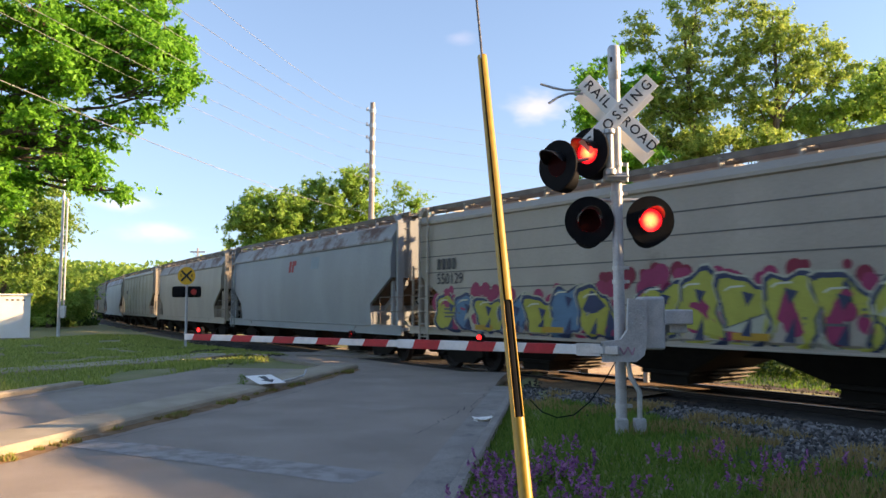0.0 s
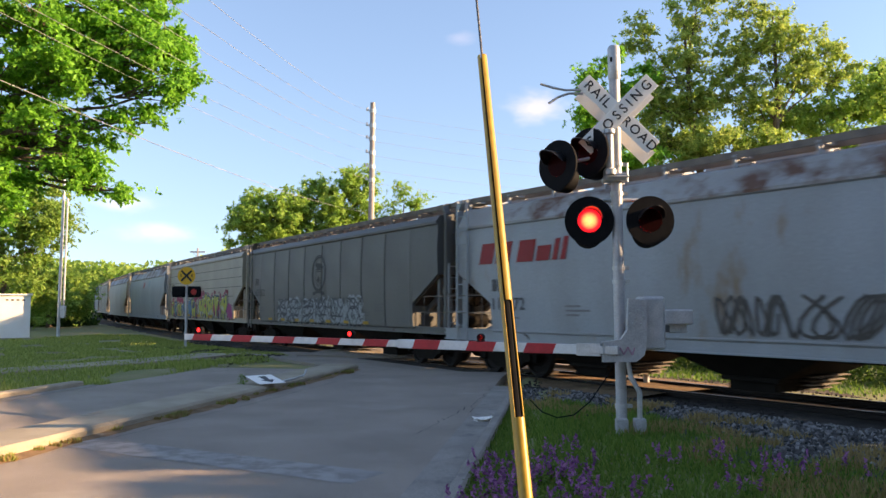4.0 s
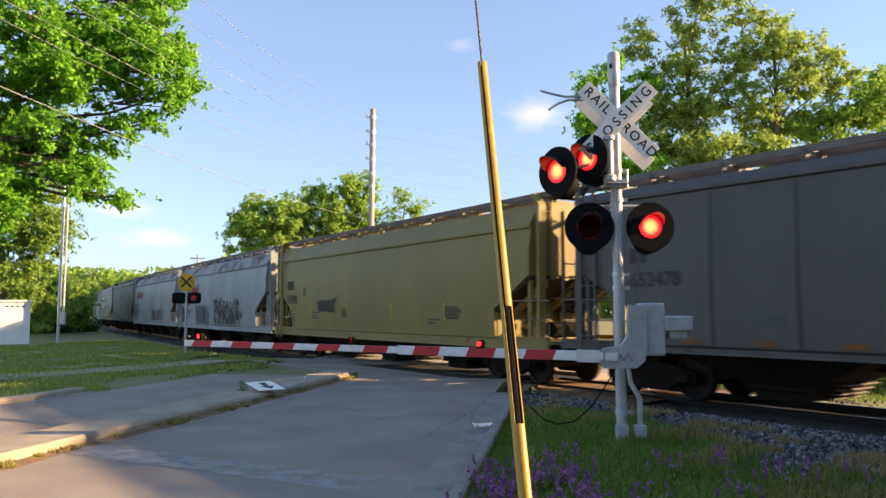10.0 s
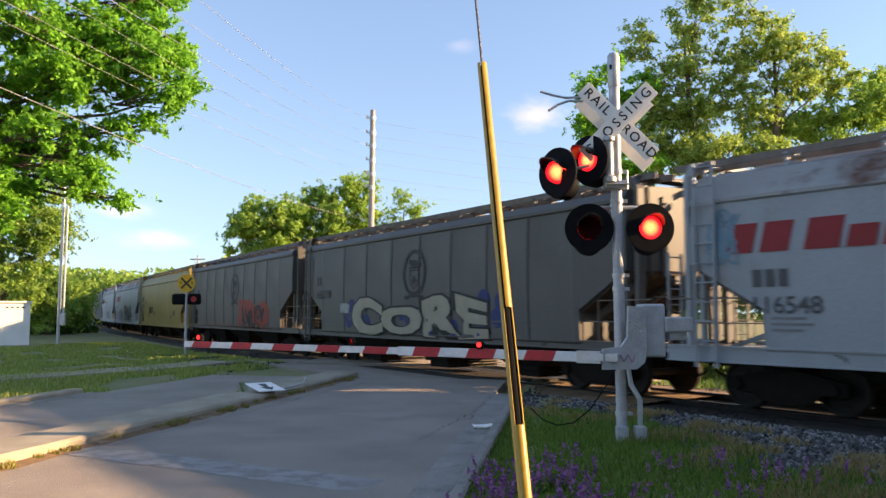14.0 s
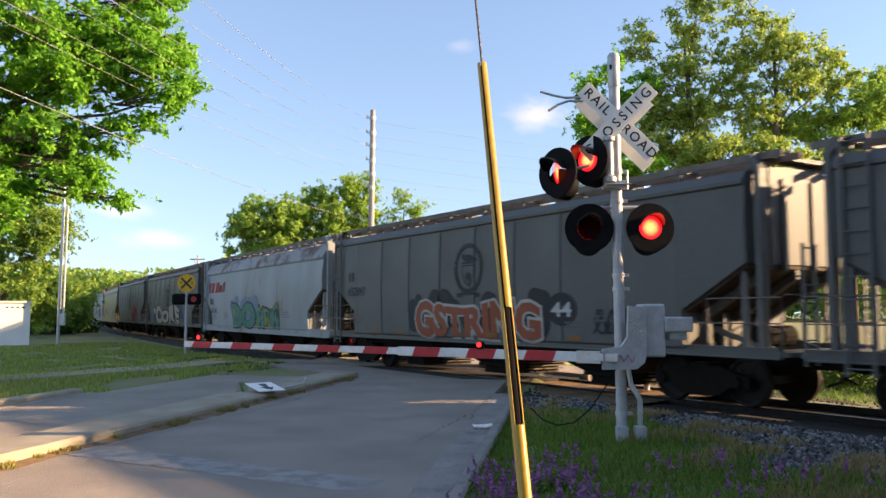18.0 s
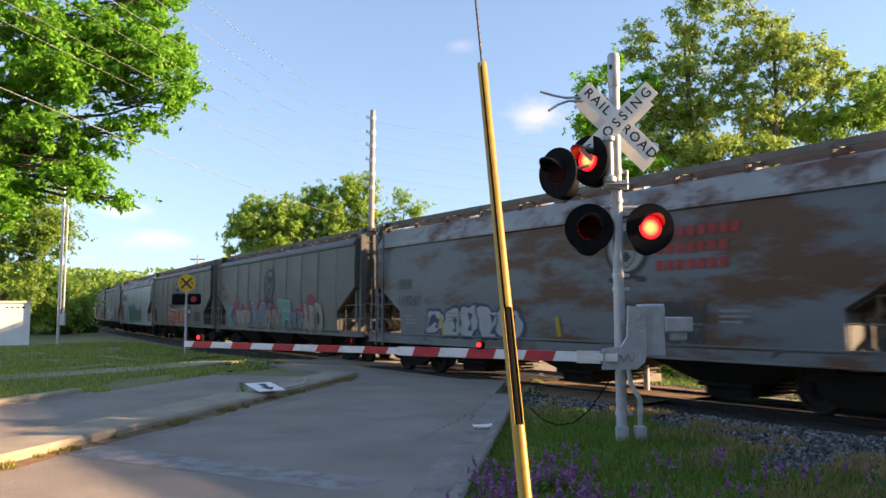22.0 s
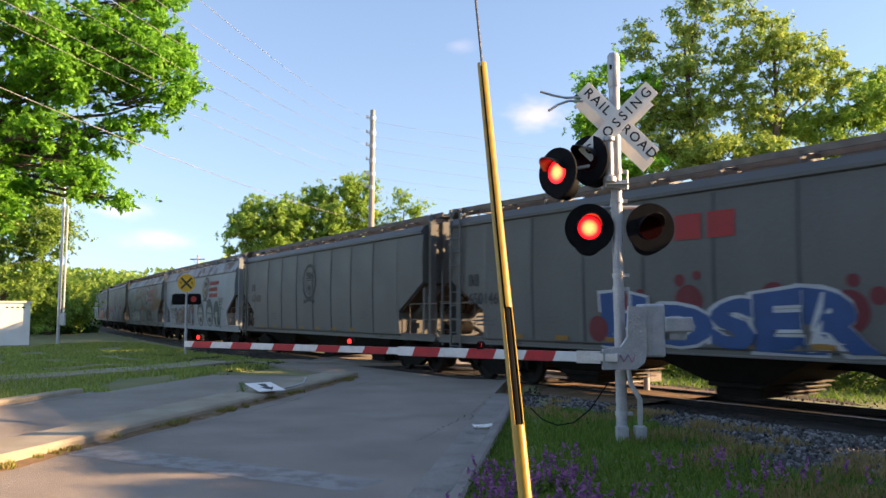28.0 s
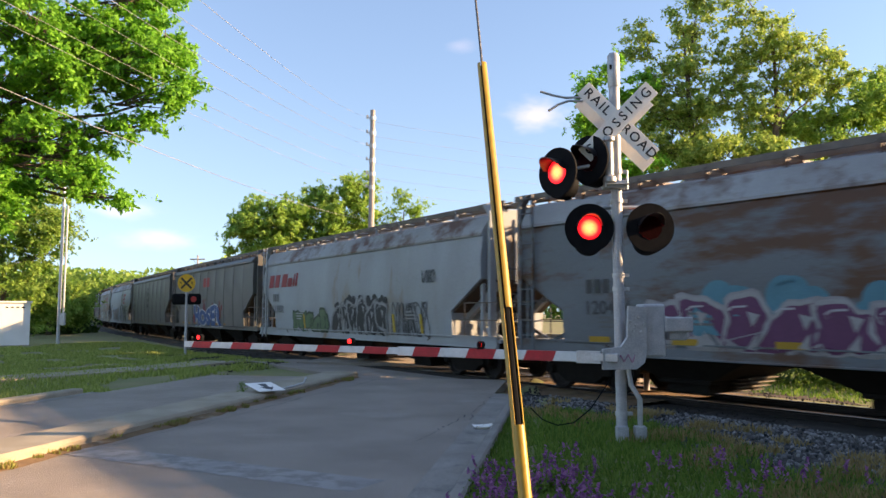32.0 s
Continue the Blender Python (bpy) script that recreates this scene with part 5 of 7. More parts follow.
    panel(d, "graffiti", -4.7, 0.2, 1.02, 2.1, 5, (0.2, 0.13, 0.1), (0.04, 0.035, 0.04), 21, (0.2, 0.36, 0.5), (0.5, 0.46, 0.42), (0.3, 0.24, 0.2), "brown and black graffiti on pale blue")
    for u in (1.9, 3.9):
        f = d.lay("graffiti", [disc(u, 1.75, 0.72, 0.75)], (0.06, 0.09, 0.085), 1, None, "dark green rounded graffiti shape")
        d.lay("fill", [disc(u, 1.6, 0.52, 0.5)], (0.4, 0.43, 0.4), 2, f)
        d.lay("mark", [disc(u, 1.38, 0.28, 0.14), disc(u - 0.2, 1.72, 0.12, 0.07), disc(u + 0.2, 1.72, 0.12, 0.07), [(u - 0.1, 2.1), (u + 0.1, 2.1), (u, 1.85)]], (0.05, 0.06, 0.06), 3, f)
    f = d.lay("graffiti", [disc(5.4, 1.7, 0.72, 0.8), rect(4.75, 6.0, 1.0, 1.6)], (0.4, 0.43, 0.4), 1, None, "padlock-like graffiti shape")
    d.lay("fill", [disc(5.4, 1.7, 0.6, 0.68), rect(4.88, 5.9, 1.05, 1.55)], (0.06, 0.09, 0.085), 2, f)
    d.lay("mark", [disc(5.4, 1.65, 0.2, 0.16), rect(5.3, 5.5, 1.15, 1.6)], (0.4, 0.43, 0.4), 3, f)
    d.word("graffiti", "EHT", 6.0, 6.75, 2.15, 2.5, (0.06, 0.08, 0.08), 1, 0.0, label="thin dark graffiti letters")
    d.word("graffiti", "2015", 6.1, 6.75, 1.9, 2.05, (0.06, 0.08, 0.08), 1, 0.0)
    for dd, u in ((cars[16], 3.55), (cars[17], 3.85)):
        for k, n in enumerate((8, 7, 7)):
            blocks(dd, u, u + 0.25 * n, 3.2 - 0.32 * k, 3.2 - 0.32 * k + 0.2, n, (0.48, 0.04, 0.03), "wordmark")
    d = cars[18]
    markings(d, 16, "651600", -5.8, 2.38, 2)
    emblem(d, 0.45, 2.9, 0.68)
    reflectors(d, (0.35, 0.2, 0.03))
    d = cars[19]
    markings(d, 17, "650146", -6.3, 2.1, 2)
    d.lay("wordmark", [rect(-0.2, 0.42, 3.13, 3.62), rect(0.56, 1.16, 3.13, 3.62)], red, 1, None, "red wordmark of plain blocks", split=True)
    d.lay("spray_cloud", [disc(a, b, r) for a, b, r in ((0.1, 1.95, 0.32), (1.9, 2.02, 0.25), (3.2, 1.75, 0.36), (-0.1, 2.36, 0.12), (0.3, 2.44, 0.09), (3.3, 2.25, 0.11), (3.7, 2.0, 0.15), (-2.3, 1.4, 0.28), (-1.4, 1.95, 0.2), (-1.1, 2.1, 0.12))], maroon, -1, None, "dark red sprayed dots", fine=True)
    throw(d, "HOSER", -2.2, 3.7, 1.06, 2.02, (0.02, 0.1, 0.32), (0.62, 0.68, 0.74), None, 0.06, 0.2, "blue graffiti outlined in white")
    reflectors(d, (0.4, 0.2, 0.03))
    d = cars[20]
    panel(d, "graffiti", -4.2, -0.8, 1.05, 1.8, 5, (0.12, 0.22, 0.1), (0.04, 0.08, 0.04), 22, None, None, None, "green bubble graffiti")
    panel(d, "graffiti", -0.3, 3.8, 1.02, 2.15, 6, (0.025, 0.025, 0.028), (0.4, 0.42, 0.44), 23, black, (0.35, 0.36, 0.38), None, "black graffiti with white lines")
    d.lay("graffiti", [p for k in range(6) for p in stroke(curl(rng, 4.0 + k * 0.36, 1.05, 0.7, 1.0), 0.035)], (0.06, 0.065, 0.07), 1, None, "thin black looping tag")
    d.lay("graffiti", [p for k in range(3) for p in stroke(curl(rng, 6.0 + k * 0.2, 2.6, 0.45, 0.35), 0.03)], (0.08, 0.1, 0.11), 1, None, "small dark tag")
    for u in (-3.0, 4.3, 6.0):
        d.lay("reflector", [rect(u - 0.07, u + 0.07, 1.15, 1.7, -0.05)], (0.7, 0.48, 0.02), 5)
    d = cars[21]
    markings(d, 18, "120444", -4.6, 1.85, 3, 2.3, (0.08, 0.085, 0.09))
    d.lay("spray_cloud", [disc(rng.uniform(-3.2, 2.4), rng.uniform(1.6, 2.1), rng.uniform(0.2, 0.4)) for _ in range(18)], (0.1, 0.34, 0.45), -1, None, "pale blue sprayed cloud", fine=True)
    panel(d, "graffiti", -3.6, 4.6, 1.02, 2.1, 9, (0.2, 0.06, 0.16), (0.5, 0.5, 0.52), 24, None, (0.62, 0.6, 0.65), None, "purple graffiti outlined in white")
    reflectors(d, yellow, 1.12, 2.2, 0.6, 0.12)


# ---- crossing signal ----
LENSES = []
MAST = (2.2, 10.2)


def lamp_head(parent, m, first):
    """A flasher: round black backing, hood and a turning lens with a lit and a dark face."""
    g = Geo()
    n, vs = 36, []
    for r, y in ((0.148, 0.0), (0.305, 0.0), (0.305, 0.025), (0.148, 0.03)):
        vs += [(r * math.cos(6.28318 * i / n), y, r * math.sin(6.28318 * i / n)) for i in range(n)]
    g.add(vs, [(a * n + i, a * n + (i + 1) % n, ((a + 1) % 4) * n + (i + 1) % n, ((a + 1) % 4) * n + i) for a in range(4) for i in range(n)])
    head = part("backing_disc", g, BLACK, parent, "black round backing disc", at=m)
    g = Geo()
    n, vs = 24, []
    for y, w in ((0.0, 0.0), (-0.26, 0.0)):
        for rr in (0.15, 0.158):
            for i in range(n + 1):
                a = radians(8 + 164 * i / n)
                lift = 1.0 if y == 0 else 1.0
                yy = y * (0.2 + 0.8 * max(0, math.sin(a)))
                vs.append((rr * math.cos(a) * lift, yy, rr * math.sin(a)))
    k = n + 1
    fs = []
    for i in range(n):
        fs += [(i, i + 1, 2 * k + i + 1, 2 * k + i), (k + i, 3 * k + i, 3 * k + i + 1, k + i + 1), (2 * k + i, 2 * k + i + 1, 3 * k + i + 1, 3 * k + i)]
    g.add(vs, fs)
    part("hood", g, HOOD, head, "black sheet-metal hood")
    part("housing", Geo().tube([(0, 0.03, -0.14), (0, 0.2, -0.16), (0, 0.26, -0.16)], [0.19, 0.18, 0.12], 20), BLACK, head, smooth=True)
    # lens: lit on one face, dark on the other
    g = Geo()
    n = 28
    for mi, y in ((0, -0.003), (1, 0.003)):
        g.m = mi
        g.add([(0.146 * math.cos(6.28318 * i / n), y, 0.146 * math.sin(6.28318 * i / n)) for i in range(n)], [tuple(range(n))])
    g.add([(0.1465 * math.cos(6.28318 * i / n), y, 0.1465 * math.sin(6.28318 * i / n)) for y in (-0.004, 0.004) for i in range(n)], [(i, (i + 1) % n, n + (i + 1) % n, n + i) for i in range(n)])
    lens = part("lens", g, [BULB_ON, LENS_OFF], head, "round red signal lens")
    LENSES.append((lens, first))
    return head


def sign_text(body, size, mat, parent, m, depth=0.004, name="lettering"):
    """Lettering in the built-in font, as a mesh."""
    return part(name, text_mesh(body, size, mat, depth), None, parent, at=m)


def text_mesh(body, size, mat, depth=0.002, bold=0.0, shear=0.0, spacing=1.0):
    cu = bpy.data.curves.new("text", "FONT")
    cu.body, cu.size, cu.extrude, cu.offset, cu.shear, cu.space_character = body, size, depth, bold, shear, spacing
    cu.align_x, cu.align_y = "CENTER", "CENTER"
    cu.resolution_u = 3
    tmp = bpy.data.objects.new("text", cu)
    scene.collection.objects.link(tmp)
    dg = bpy.context.evaluated_depsgraph_get()
    me = bpy.data.meshes.new_from_object(tmp.evaluated_get(dg))
    bpy.data.objects.remove(tmp)
    bpy.data.curves.remove(cu)
    me.materials.clear()
    me.materials.append(mat)
    return me


PINK = surf("faded pink spray", (0.42, 0.22, 0.3), (0.34, 0.2, 0.26), 20.0, 0.7, 0.05)
UPRIGHT = Matrix.Rotation(math.pi / 2, 4, "X")


def build_signal():
    sig = thing("crossing_signal", pose(*MAST, 0.0, 0, -0.4, 0), "silver crossing signal with red flashers and crossbuck", "crossing signal")
    part("mast", Geo().tube([(0, 0, -0.2), (0, 0, 4.85)], 0.068, 20), ALU, sig, smooth=True)
    part("mast_sleeve", Geo().tube([(0, 0, 4.5), (0, 0, 4.52), (0, 0, 4.9), (0, 0, 4.94)], [0.07, 0.078, 0.078, 0.06], 20), GALV, sig, smooth=True)
    for z in (0.42, 1.95, 2.12, 3.05, 3.42, 4.05):
        part("clamp", Geo().tube([(0, 0, z - 0.025), (0, 0, z + 0.025)], 0.08, 16).box(0.06, 0.13, -0.03, 0.03, z - 0.02, z + 0.02), GALV, sig)
    # crossbucks, front and back
    for yy, face in ((-0.1, 0), (0.12, 180)):
        for k, (ang, words) in enumerate(((-45, ("RAIL", "ROAD")), (45, ("CROSSING",)))):
            m = pose(0.02, yy - (0.012 * (k if face == 0 else -k)), 4.04 if face == 0 else 3.95, 0, 0, face) @ pose(0, 0, 0, 0, -ang, 0)
            blade = part("crossbuck_blade", Geo().soft_box(-0.61, 0.61, -0.004, 0.004, -0.108, 0.108, 0.003), SIGN_WHITE, sig, "white crossbuck blade with black letters" if face == 0 else "plain white back of a crossbuck blade", at=m)
            if face == 0:
                for w, x in zip(words, (-0.36, 0.36) if len(words) == 2 else (0.0,)):
                    part("lettering", text_mesh(w, 0.172, SIGN_BLACK, 0.001, 0.002, 0.0, 1.22 if len(words) == 2 else 1.5), None, blade, at=pose(x, -0.0065, 0) @ UPRIGHT)
    # lower pair faces the road, upper pair the side street
    part("cross_arm", Geo().tube([(-0.42, 0.1, 2.98), (0.42, 0.1, 2.98)], 0.025, 10).box(-0.06, 0.06, 0.02, 0.14, 2.93, 3.03), GALV, sig, smooth=True)
    lamp_head(sig, pose(-0.36, -0.06, 2.71, 0, 0, -4), "L")
    lamp_head(sig, pose(0.4, -0.06, 2.71, 0, 0, 4), "R")
    part("side_arm", Geo().tube([(-0.02, 0, 3.45), (-0.3, -0.05, 3.5), (-0.7, -0.1, 3.42)], 0.022, 10), GALV, sig, smooth=True)
    lamp_head(sig, pose(-0.77, -0.2, 3.39, 0, 0, -50), "late")
    lamp_head(sig, pose(-0.36, -0.05, 3.57, 0, 0, -48), "R")
    part("junction_fitting", Geo().tube([(-0.1, -0.09, 3.28), (-0.1, -0.09, 3.34), (-0.1, -0.09, 3.36), (-0.1, -0.09, 3.78), (-0.1, -0.09, 3.8), (-0.1, -0.09, 3.84), (-0.1, -0.09, 3.86)], [0.085, 0.085, 0.055, 0.05, 0.075, 0.075, 0.05], 14), GALV, sig, "cast junction fitting of the upper flashers", smooth=True)
    part("fitting_clamp", Geo().soft_box(-0.17, 0.13, -0.12, 0.1, 3.2, 3.3, 0.02).tube([(0.11, -0.13, 3.18), (0.11, -0.13, 3.42)], 0.014, 6).tube([(-0.16, -0.14, 3.25), (0.13, -0.14, 3.25)], 0.014, 6), GALV, sig)
    part("service_plate", Geo().soft_box(-0.062, -0.035, -0.072, -0.05, 4.72, 4.78, 0.003), BLACK, sig, "dark worn sticker on the mast sleeve")
    part("bent_tube", Geo().tube([(-0.4, 0.0, 4.38), (-0.62, -0.02, 4.37), (-0.78, -0.03, 4.4), (-0.94, -0.03, 4.45)], 0.016, 8), GALV, sig, smooth=True)
    part("bent_tube", Geo().tube([(-0.4, 0.0, 4.33), (-0.58, -0.02, 4.33), (-0.72, -0.03, 4.28), (-0.84, -0.03, 4.2)], 0.016, 8), GALV, sig, smooth=True)
    # gate mechanism
    mech = part("gate_mechanism", Geo().soft_box(0.22, 0.49, -0.3, 0.1, 1.12, 1.76, 0.03), ALU, sig, "silver-grey rounded gate mechanism box")
    g = Geo()
    g.prism([(-0.28, -0.34, 0.98), (0.12, -0.34, 0.98), (0.22, -0.34, 1.06), (0.25, -0.34, 1.2), (0.25, -0.34, 1.72), (0.04, -0.34, 1.74), (0.02, -0.34, 1.36), (-0.06, -0.34, 1.25), (-0.28, -0.34, 1.22)], None, (0, 0.08, 0))
    arm_base = part("arm_bracket", g, ALU, mech, "silver cast gate arm bracket with bolts")
    for k, (x0, z0, x1, z1) in enumerate(((-0.16, 1.16, -0.12, 1.06), (-0.12, 1.06, -0.07, 1.15), (-0.07, 1.15, -0.03, 1.07), (-0.03, 1.07, 0.02, 1.16), (0.02, 1.16, 0.07, 1.06), (0.07, 1.06, 0.1, 1.15))):
        part("scrawl", Geo().tube([(x0, -0.341, z0), (x1, -0.341, z1)], 0.009, 5), PINK, arm_base, "faint pink scrawl")
    for dx, dz in ((0, 0), (0.09, 0.02), (-0.07, 0.06), (0.03, 0.1), (-0.04, -0.06), (0.06, -0.07)):
        part("bolt", Geo().tube([(0.13 + dx, -0.34, 1.5 + dz), (0.13 + dx, -0.37, 1.5 + dz)], 0.018, 6), GALV, arm_base)
    for y in (-0.3, 0.05):
        part("counterweight_arm", Geo().soft_box(0.48, 0.82, y - 0.02, y + 0.02, 1.42, 1.6, 0.018), ALU, mech)
    part("counterweight", Geo().soft_box(0.55, 0.76, -0.26, 0.02, 1.32, 1.5, 0.02), ALU, mech)
    part("cable_conduit", Geo().tube([(0.08, -0.05, 0.98), (0.1, -0.1, 0.78), (0.2, -0.12, 0.6), (0.2, -0.1, 0.28)], 0.032, 10), GALV, sig, smooth=True)
    part("hanging_cable", Geo().tube([(-0.1, -0.2, 0.98), (-0.22, -0.2, 0.78), (-0.42, -0.2, 0.5), (-0.62, -0.2, 0.34), (-0.82, -0.2, 0.31), (-1.0, -0.2, 0.38), (-1.14, -0.2, 0.52)], 0.008, 6), BLACK, sig, smooth=True)
    for x in (-0.02, 0.2):
        part("junction_box", Geo().soft_box(x - 0.07, x + 0.07, -0.16, -0.02, -0.1, 0.28, 0.012), ALU, sig)


def build_gate_arm():
    a, b = Vector((MAST[0] - 0.3, MAST[1] - 0.28, 1.12)), Vector((-4.12, 13.15, 1.16))
    d = b - a
    L = d.length
    rot = Matrix.Translation(a) @ Matrix.Rotation(math.atan2(d.y, d.x), 4, "Z") @ Matrix.Rotation(-math.atan2(d.z, math.hypot(d.x, d.y)), 4, "Y")
    arm = thing("gate_arm", rot, "lowered crossing gate arm in red and white stripes", "gate arm")
    part("arm_tube", Geo().soft_box(0, 2.85, -0.022, 0.022, -0.06, 0.06, 0.008).soft_box(2.85, L, -0.016, 0.016, -0.046, 0.046, 0.006), ARM_WHITE, arm)
    part("arm_joint", Geo().soft_box(-0.22, 0.12, -0.035, 0.035, -0.05, 0.05, 0.01).box(0.0, 0.3, -0.028, 0.028, -0.074, 0.074), GALV, arm)
    # slanted red bands
    x, w, gap = 0.56, 0.44, 0.37
    first = True
    while x + 0.2 < L:
        h = 0.0615 if x < 2.6 else 0.0475
        t = 0.0245 if x < 2.6 else 0.0185
        e = min(x + w, L + 0.004)
        k = 0.1
        part("red_band", Geo().prism([(x + k * 0.5, -t, -h), (e, -t, -h), (e - k * 0.5, -t, h), (x, -t, h)], None, (0, 2 * t, 0)), ARM_RED, arm)
        x += w + gap
    for x, first in ((1.6, "R"), (3.62, "L"), (L - 0.34, "")):
        lamp = part("arm_lamp", Geo().soft_box(x - 0.05, x + 0.05, -0.035, 0.035, 0.055, 0.075, 0.006).tube([(x, -0.03, 0.115), (x, 0.03, 0.115)], 0.048, 14), BLACK, arm, "small red gate arm lamp")
        g = Geo()
        for mi, y in ((0, -0.002), (1, 0.002)):
            g.m = mi
            g.add([(0.034 * math.cos(6.28318 * i / 14), y, 0.034 * math.sin(6.28318 * i / 14)) for i in range(14)], [tuple(range(14))])
        lens = part("lens", g, [LAMP_ON, LENS_OFF], lamp, at=pose(x, 0.055, 0.115, 0, 0, 180))
        if first:
            LENSES.append((lens, first))


def build_far_post():
    """A slim signal post on the far side of the track."""
    post = thing("signal_post", pose(4.75, 19.3, -0.4), "slim silver post standing beyond the track", "signal post")
    part("shaft", Geo().tube([(0, 0, -0.1), (0, 0, 5.2)], 0.07, 14), ALU, post, smooth=True)
    part("cap", Geo().tube([(0, 0, 5.2), (0, 0, 5.24)], [0.078, 0.06], 14), GALV, post, smooth=True)


def build_far_signal():
    y = 37.0
    x, gz = -453 / 1450 * y, -0.32
    sig = thing("far_signal", pose(x, y, gz), "white signal post with round yellow railroad sign", "crossing signal")
    part("post", Geo().tube([(0, 0, -0.2), (0, 0, 3.0)], 0.06, 12), ALU, sig, smooth=True)
    part("footing", Geo().soft_box(-0.25, 0.25, -0.25, 0.25, -0.2, 0.12, 0.03), CONCRETE, sig)
    m = pose(0, -0.08, 3.32)
    disc = part("sign_disc", Geo().tube([(0, -0.008, 3.32), (0, 0.008, 3.32)], 0.4, 32), SIGN_YELLOW, sig, "round yellow railroad warning sign")
    disc.matrix_basis = pose(0, -0.07, 0)
    for ang in (-45, 45):
        part("cross_bar", Geo().box(-0.33, 0.33, -0.0135 if ang > 0 else -0.0125, -0.009, -0.045, 0.045), SIGN_BLACK, disc, at=pose(0, 0, 3.32, 0, ang, 0))
    for dx in (-0.25, 0.25):
        sign_text("R", 0.2, SIGN_BLACK, disc, pose(dx, -0.012, 3.32) @ UPRIGHT, 0.001)
    for dx in (-0.34, 0.34):
        body = part("lamp_box", Geo().soft_box(dx - 0.31, dx + 0.31, -0.08, 0.06, 2.35, 2.85, 0.1), BLACK, sig)
        if dx > 0:
            part("lens", Geo().tube([(dx, -0.09, 2.6), (dx, -0.08, 2.6)], 0.13, 16), LENS_RED, body)


LENS_RED = glowing("faint red lens", (0.3, 0.012, 0.01), 0.04)


# ---- poles, wires, guy ----
def build_guy():
    a, b = Vector((0.357, 2.6, 0.0)), Vector((0.176, 3.62, 2.77))
    d = (b - a).normalized()
    wire = thing("guy_wire", Matrix.Identity(4), "stranded guy wire inside a yellow plastic guard", "guy wire")
    top = a + d * 11.0
    part("wire", Geo().tube([a - d * 0.3, a + d * 5, top], 0.0055, 8), WIRE, wire, smooth=True)
    side = d.cross(Vector((0, -1, 0))).normalized()
    front = side.cross(d).normalized()
    if front.y > 0:
        front = -front
    L = (b - a).length

    def shell(t0, t1, r0, r1, slot, turn):
        g, n = Geo(), 22
        vs = []
        for t, r in ((t0, r0), (t1, r1)):
            for rr in (r, r - 0.003):
                for i in range(n + 1):
                    an = turn + slot / 2 + (6.28318 - slot) * i / n
                    vs.append(a + d * t + (side * math.cos(an) + front * math.sin(an)) * rr)
        k = n + 1
        fs = []
        for i in range(n):
            fs += [(i, i + 1, 2 * k + i + 1, 2 * k + i), (k + i, 3 * k + i, 3 * k + i + 1, k + i + 1), (i, k + i, k + i + 1, i + 1), (2 * k + i, 2 * k + i + 1, 3 * k + i + 1, 3 * k + i)]
        fs += [(0, 2 * k, 3 * k, k), (n, k + n, 3 * k + n, 2 * k + n)]
        return g.add(vs, fs)

    # black tube added for the shade inside the guard, seen through its slots
    part("inner_shade", Geo().tube([a + d * 0.2, a + d * (L - 0.02)], 0.017, 10), BLACK, wire)
    part("guard", shell(1.78, L, 0.024, 0.021, 0.35, 1.9), YELLOW_PLASTIC, wire, "yellow plastic guard split along its length", smooth=True)
    part("guard", shell(1.32, 1.78, 0.0245, 0.024, 1.5, 1.35), YELLOW_PLASTIC, wire, "yellow plastic guard gaping open", smooth=True)
    part("guard", shell(0.0, 1.32, 0.026, 0.0245, 0.3, 3.6), YELLOW_PLASTIC, wire, "yellow plastic guard", smooth=True)


POLE = (-4.45, 50.0)


def build_poles():
    pole = thing("utility_pole", pose(*POLE, -0.1, 0, 0.4, 0), "tall grey wooden utility pole with side insulators", "utility pole")
    part("shaft", Geo().tube([(0, 0, -0.5), (0, 0, 14.3)], [0.22, 0.15], 14), POLE_WOOD, pole, smooth=True)
    for i, z in enumerate((13.77, 12.84, 12.05, 11.15, 10.3, 9.46)):
        part("insulator", Geo().tube([(0, 0, z), (-0.35, -0.1, z + 0.05)], 0.03, 6).tube([(-0.3, -0.09, z), (-0.34, -0.1, z + 0.2)], [0.09, 0.06], 10).tube([(0, 0, z - 0.12), (0, 0, z + 0.12)], 0.2, 12), GALV, pole)
    lp = thing("left_pole", pose(-22.4, 47.9, -0.25, 0, 0.5, 0), "slim pale service pole beside the shed", "service pole")
    part("shaft", Geo().tube([(0, 0, -0.3), (0, 0, 9.5)], [0.1, 0.08], 10), GALV, lp, smooth=True)
    part("conduit", Geo().tube([(0.3, -0.1, 1.6), (0.3, -0.1, 8.2)], 0.06, 8), GALV, lp)
    part("meter_box", Geo().soft_box(0.15, 0.45, -0.25, -0.05, 1.2, 1.9, 0.03), GALV, lp)
    tp = thing("telegraph_pole", pose(-39.0, 130.0, -0.5), "far wooden pole with one cross-arm", "utility pole")
    part("shaft", Geo().tube([(0, 0, 0), (0, 0, 11.3)], [0.2, 0.14], 8), POLE_WOOD, tp)
    part("cross_arm", Geo().box(-1.2, 1.2, -0.08, 0.08, 10.6, 10.8), POLE_WOOD, tp)
    part("brace", Geo().tube([(-0.7, 0, 10.6), (0, 0, 9.6)], 0.04, 6), POLE_WOOD, tp)


def wire_run(a, b, r, sag, name="overhead_wire"):
    a, b = Vector(a), Vector(b)
    pts = [a.lerp(b, t) - Vector((0, 0, sag * 4 * t * (1 - t))) for t in np.linspace(0, 1, 17)]
    tagged(part(name, Geo().tube(pts, r, 5), LINE, smooth=True), "thin weathered overhead wire", "overhead wire", "overhead wires")


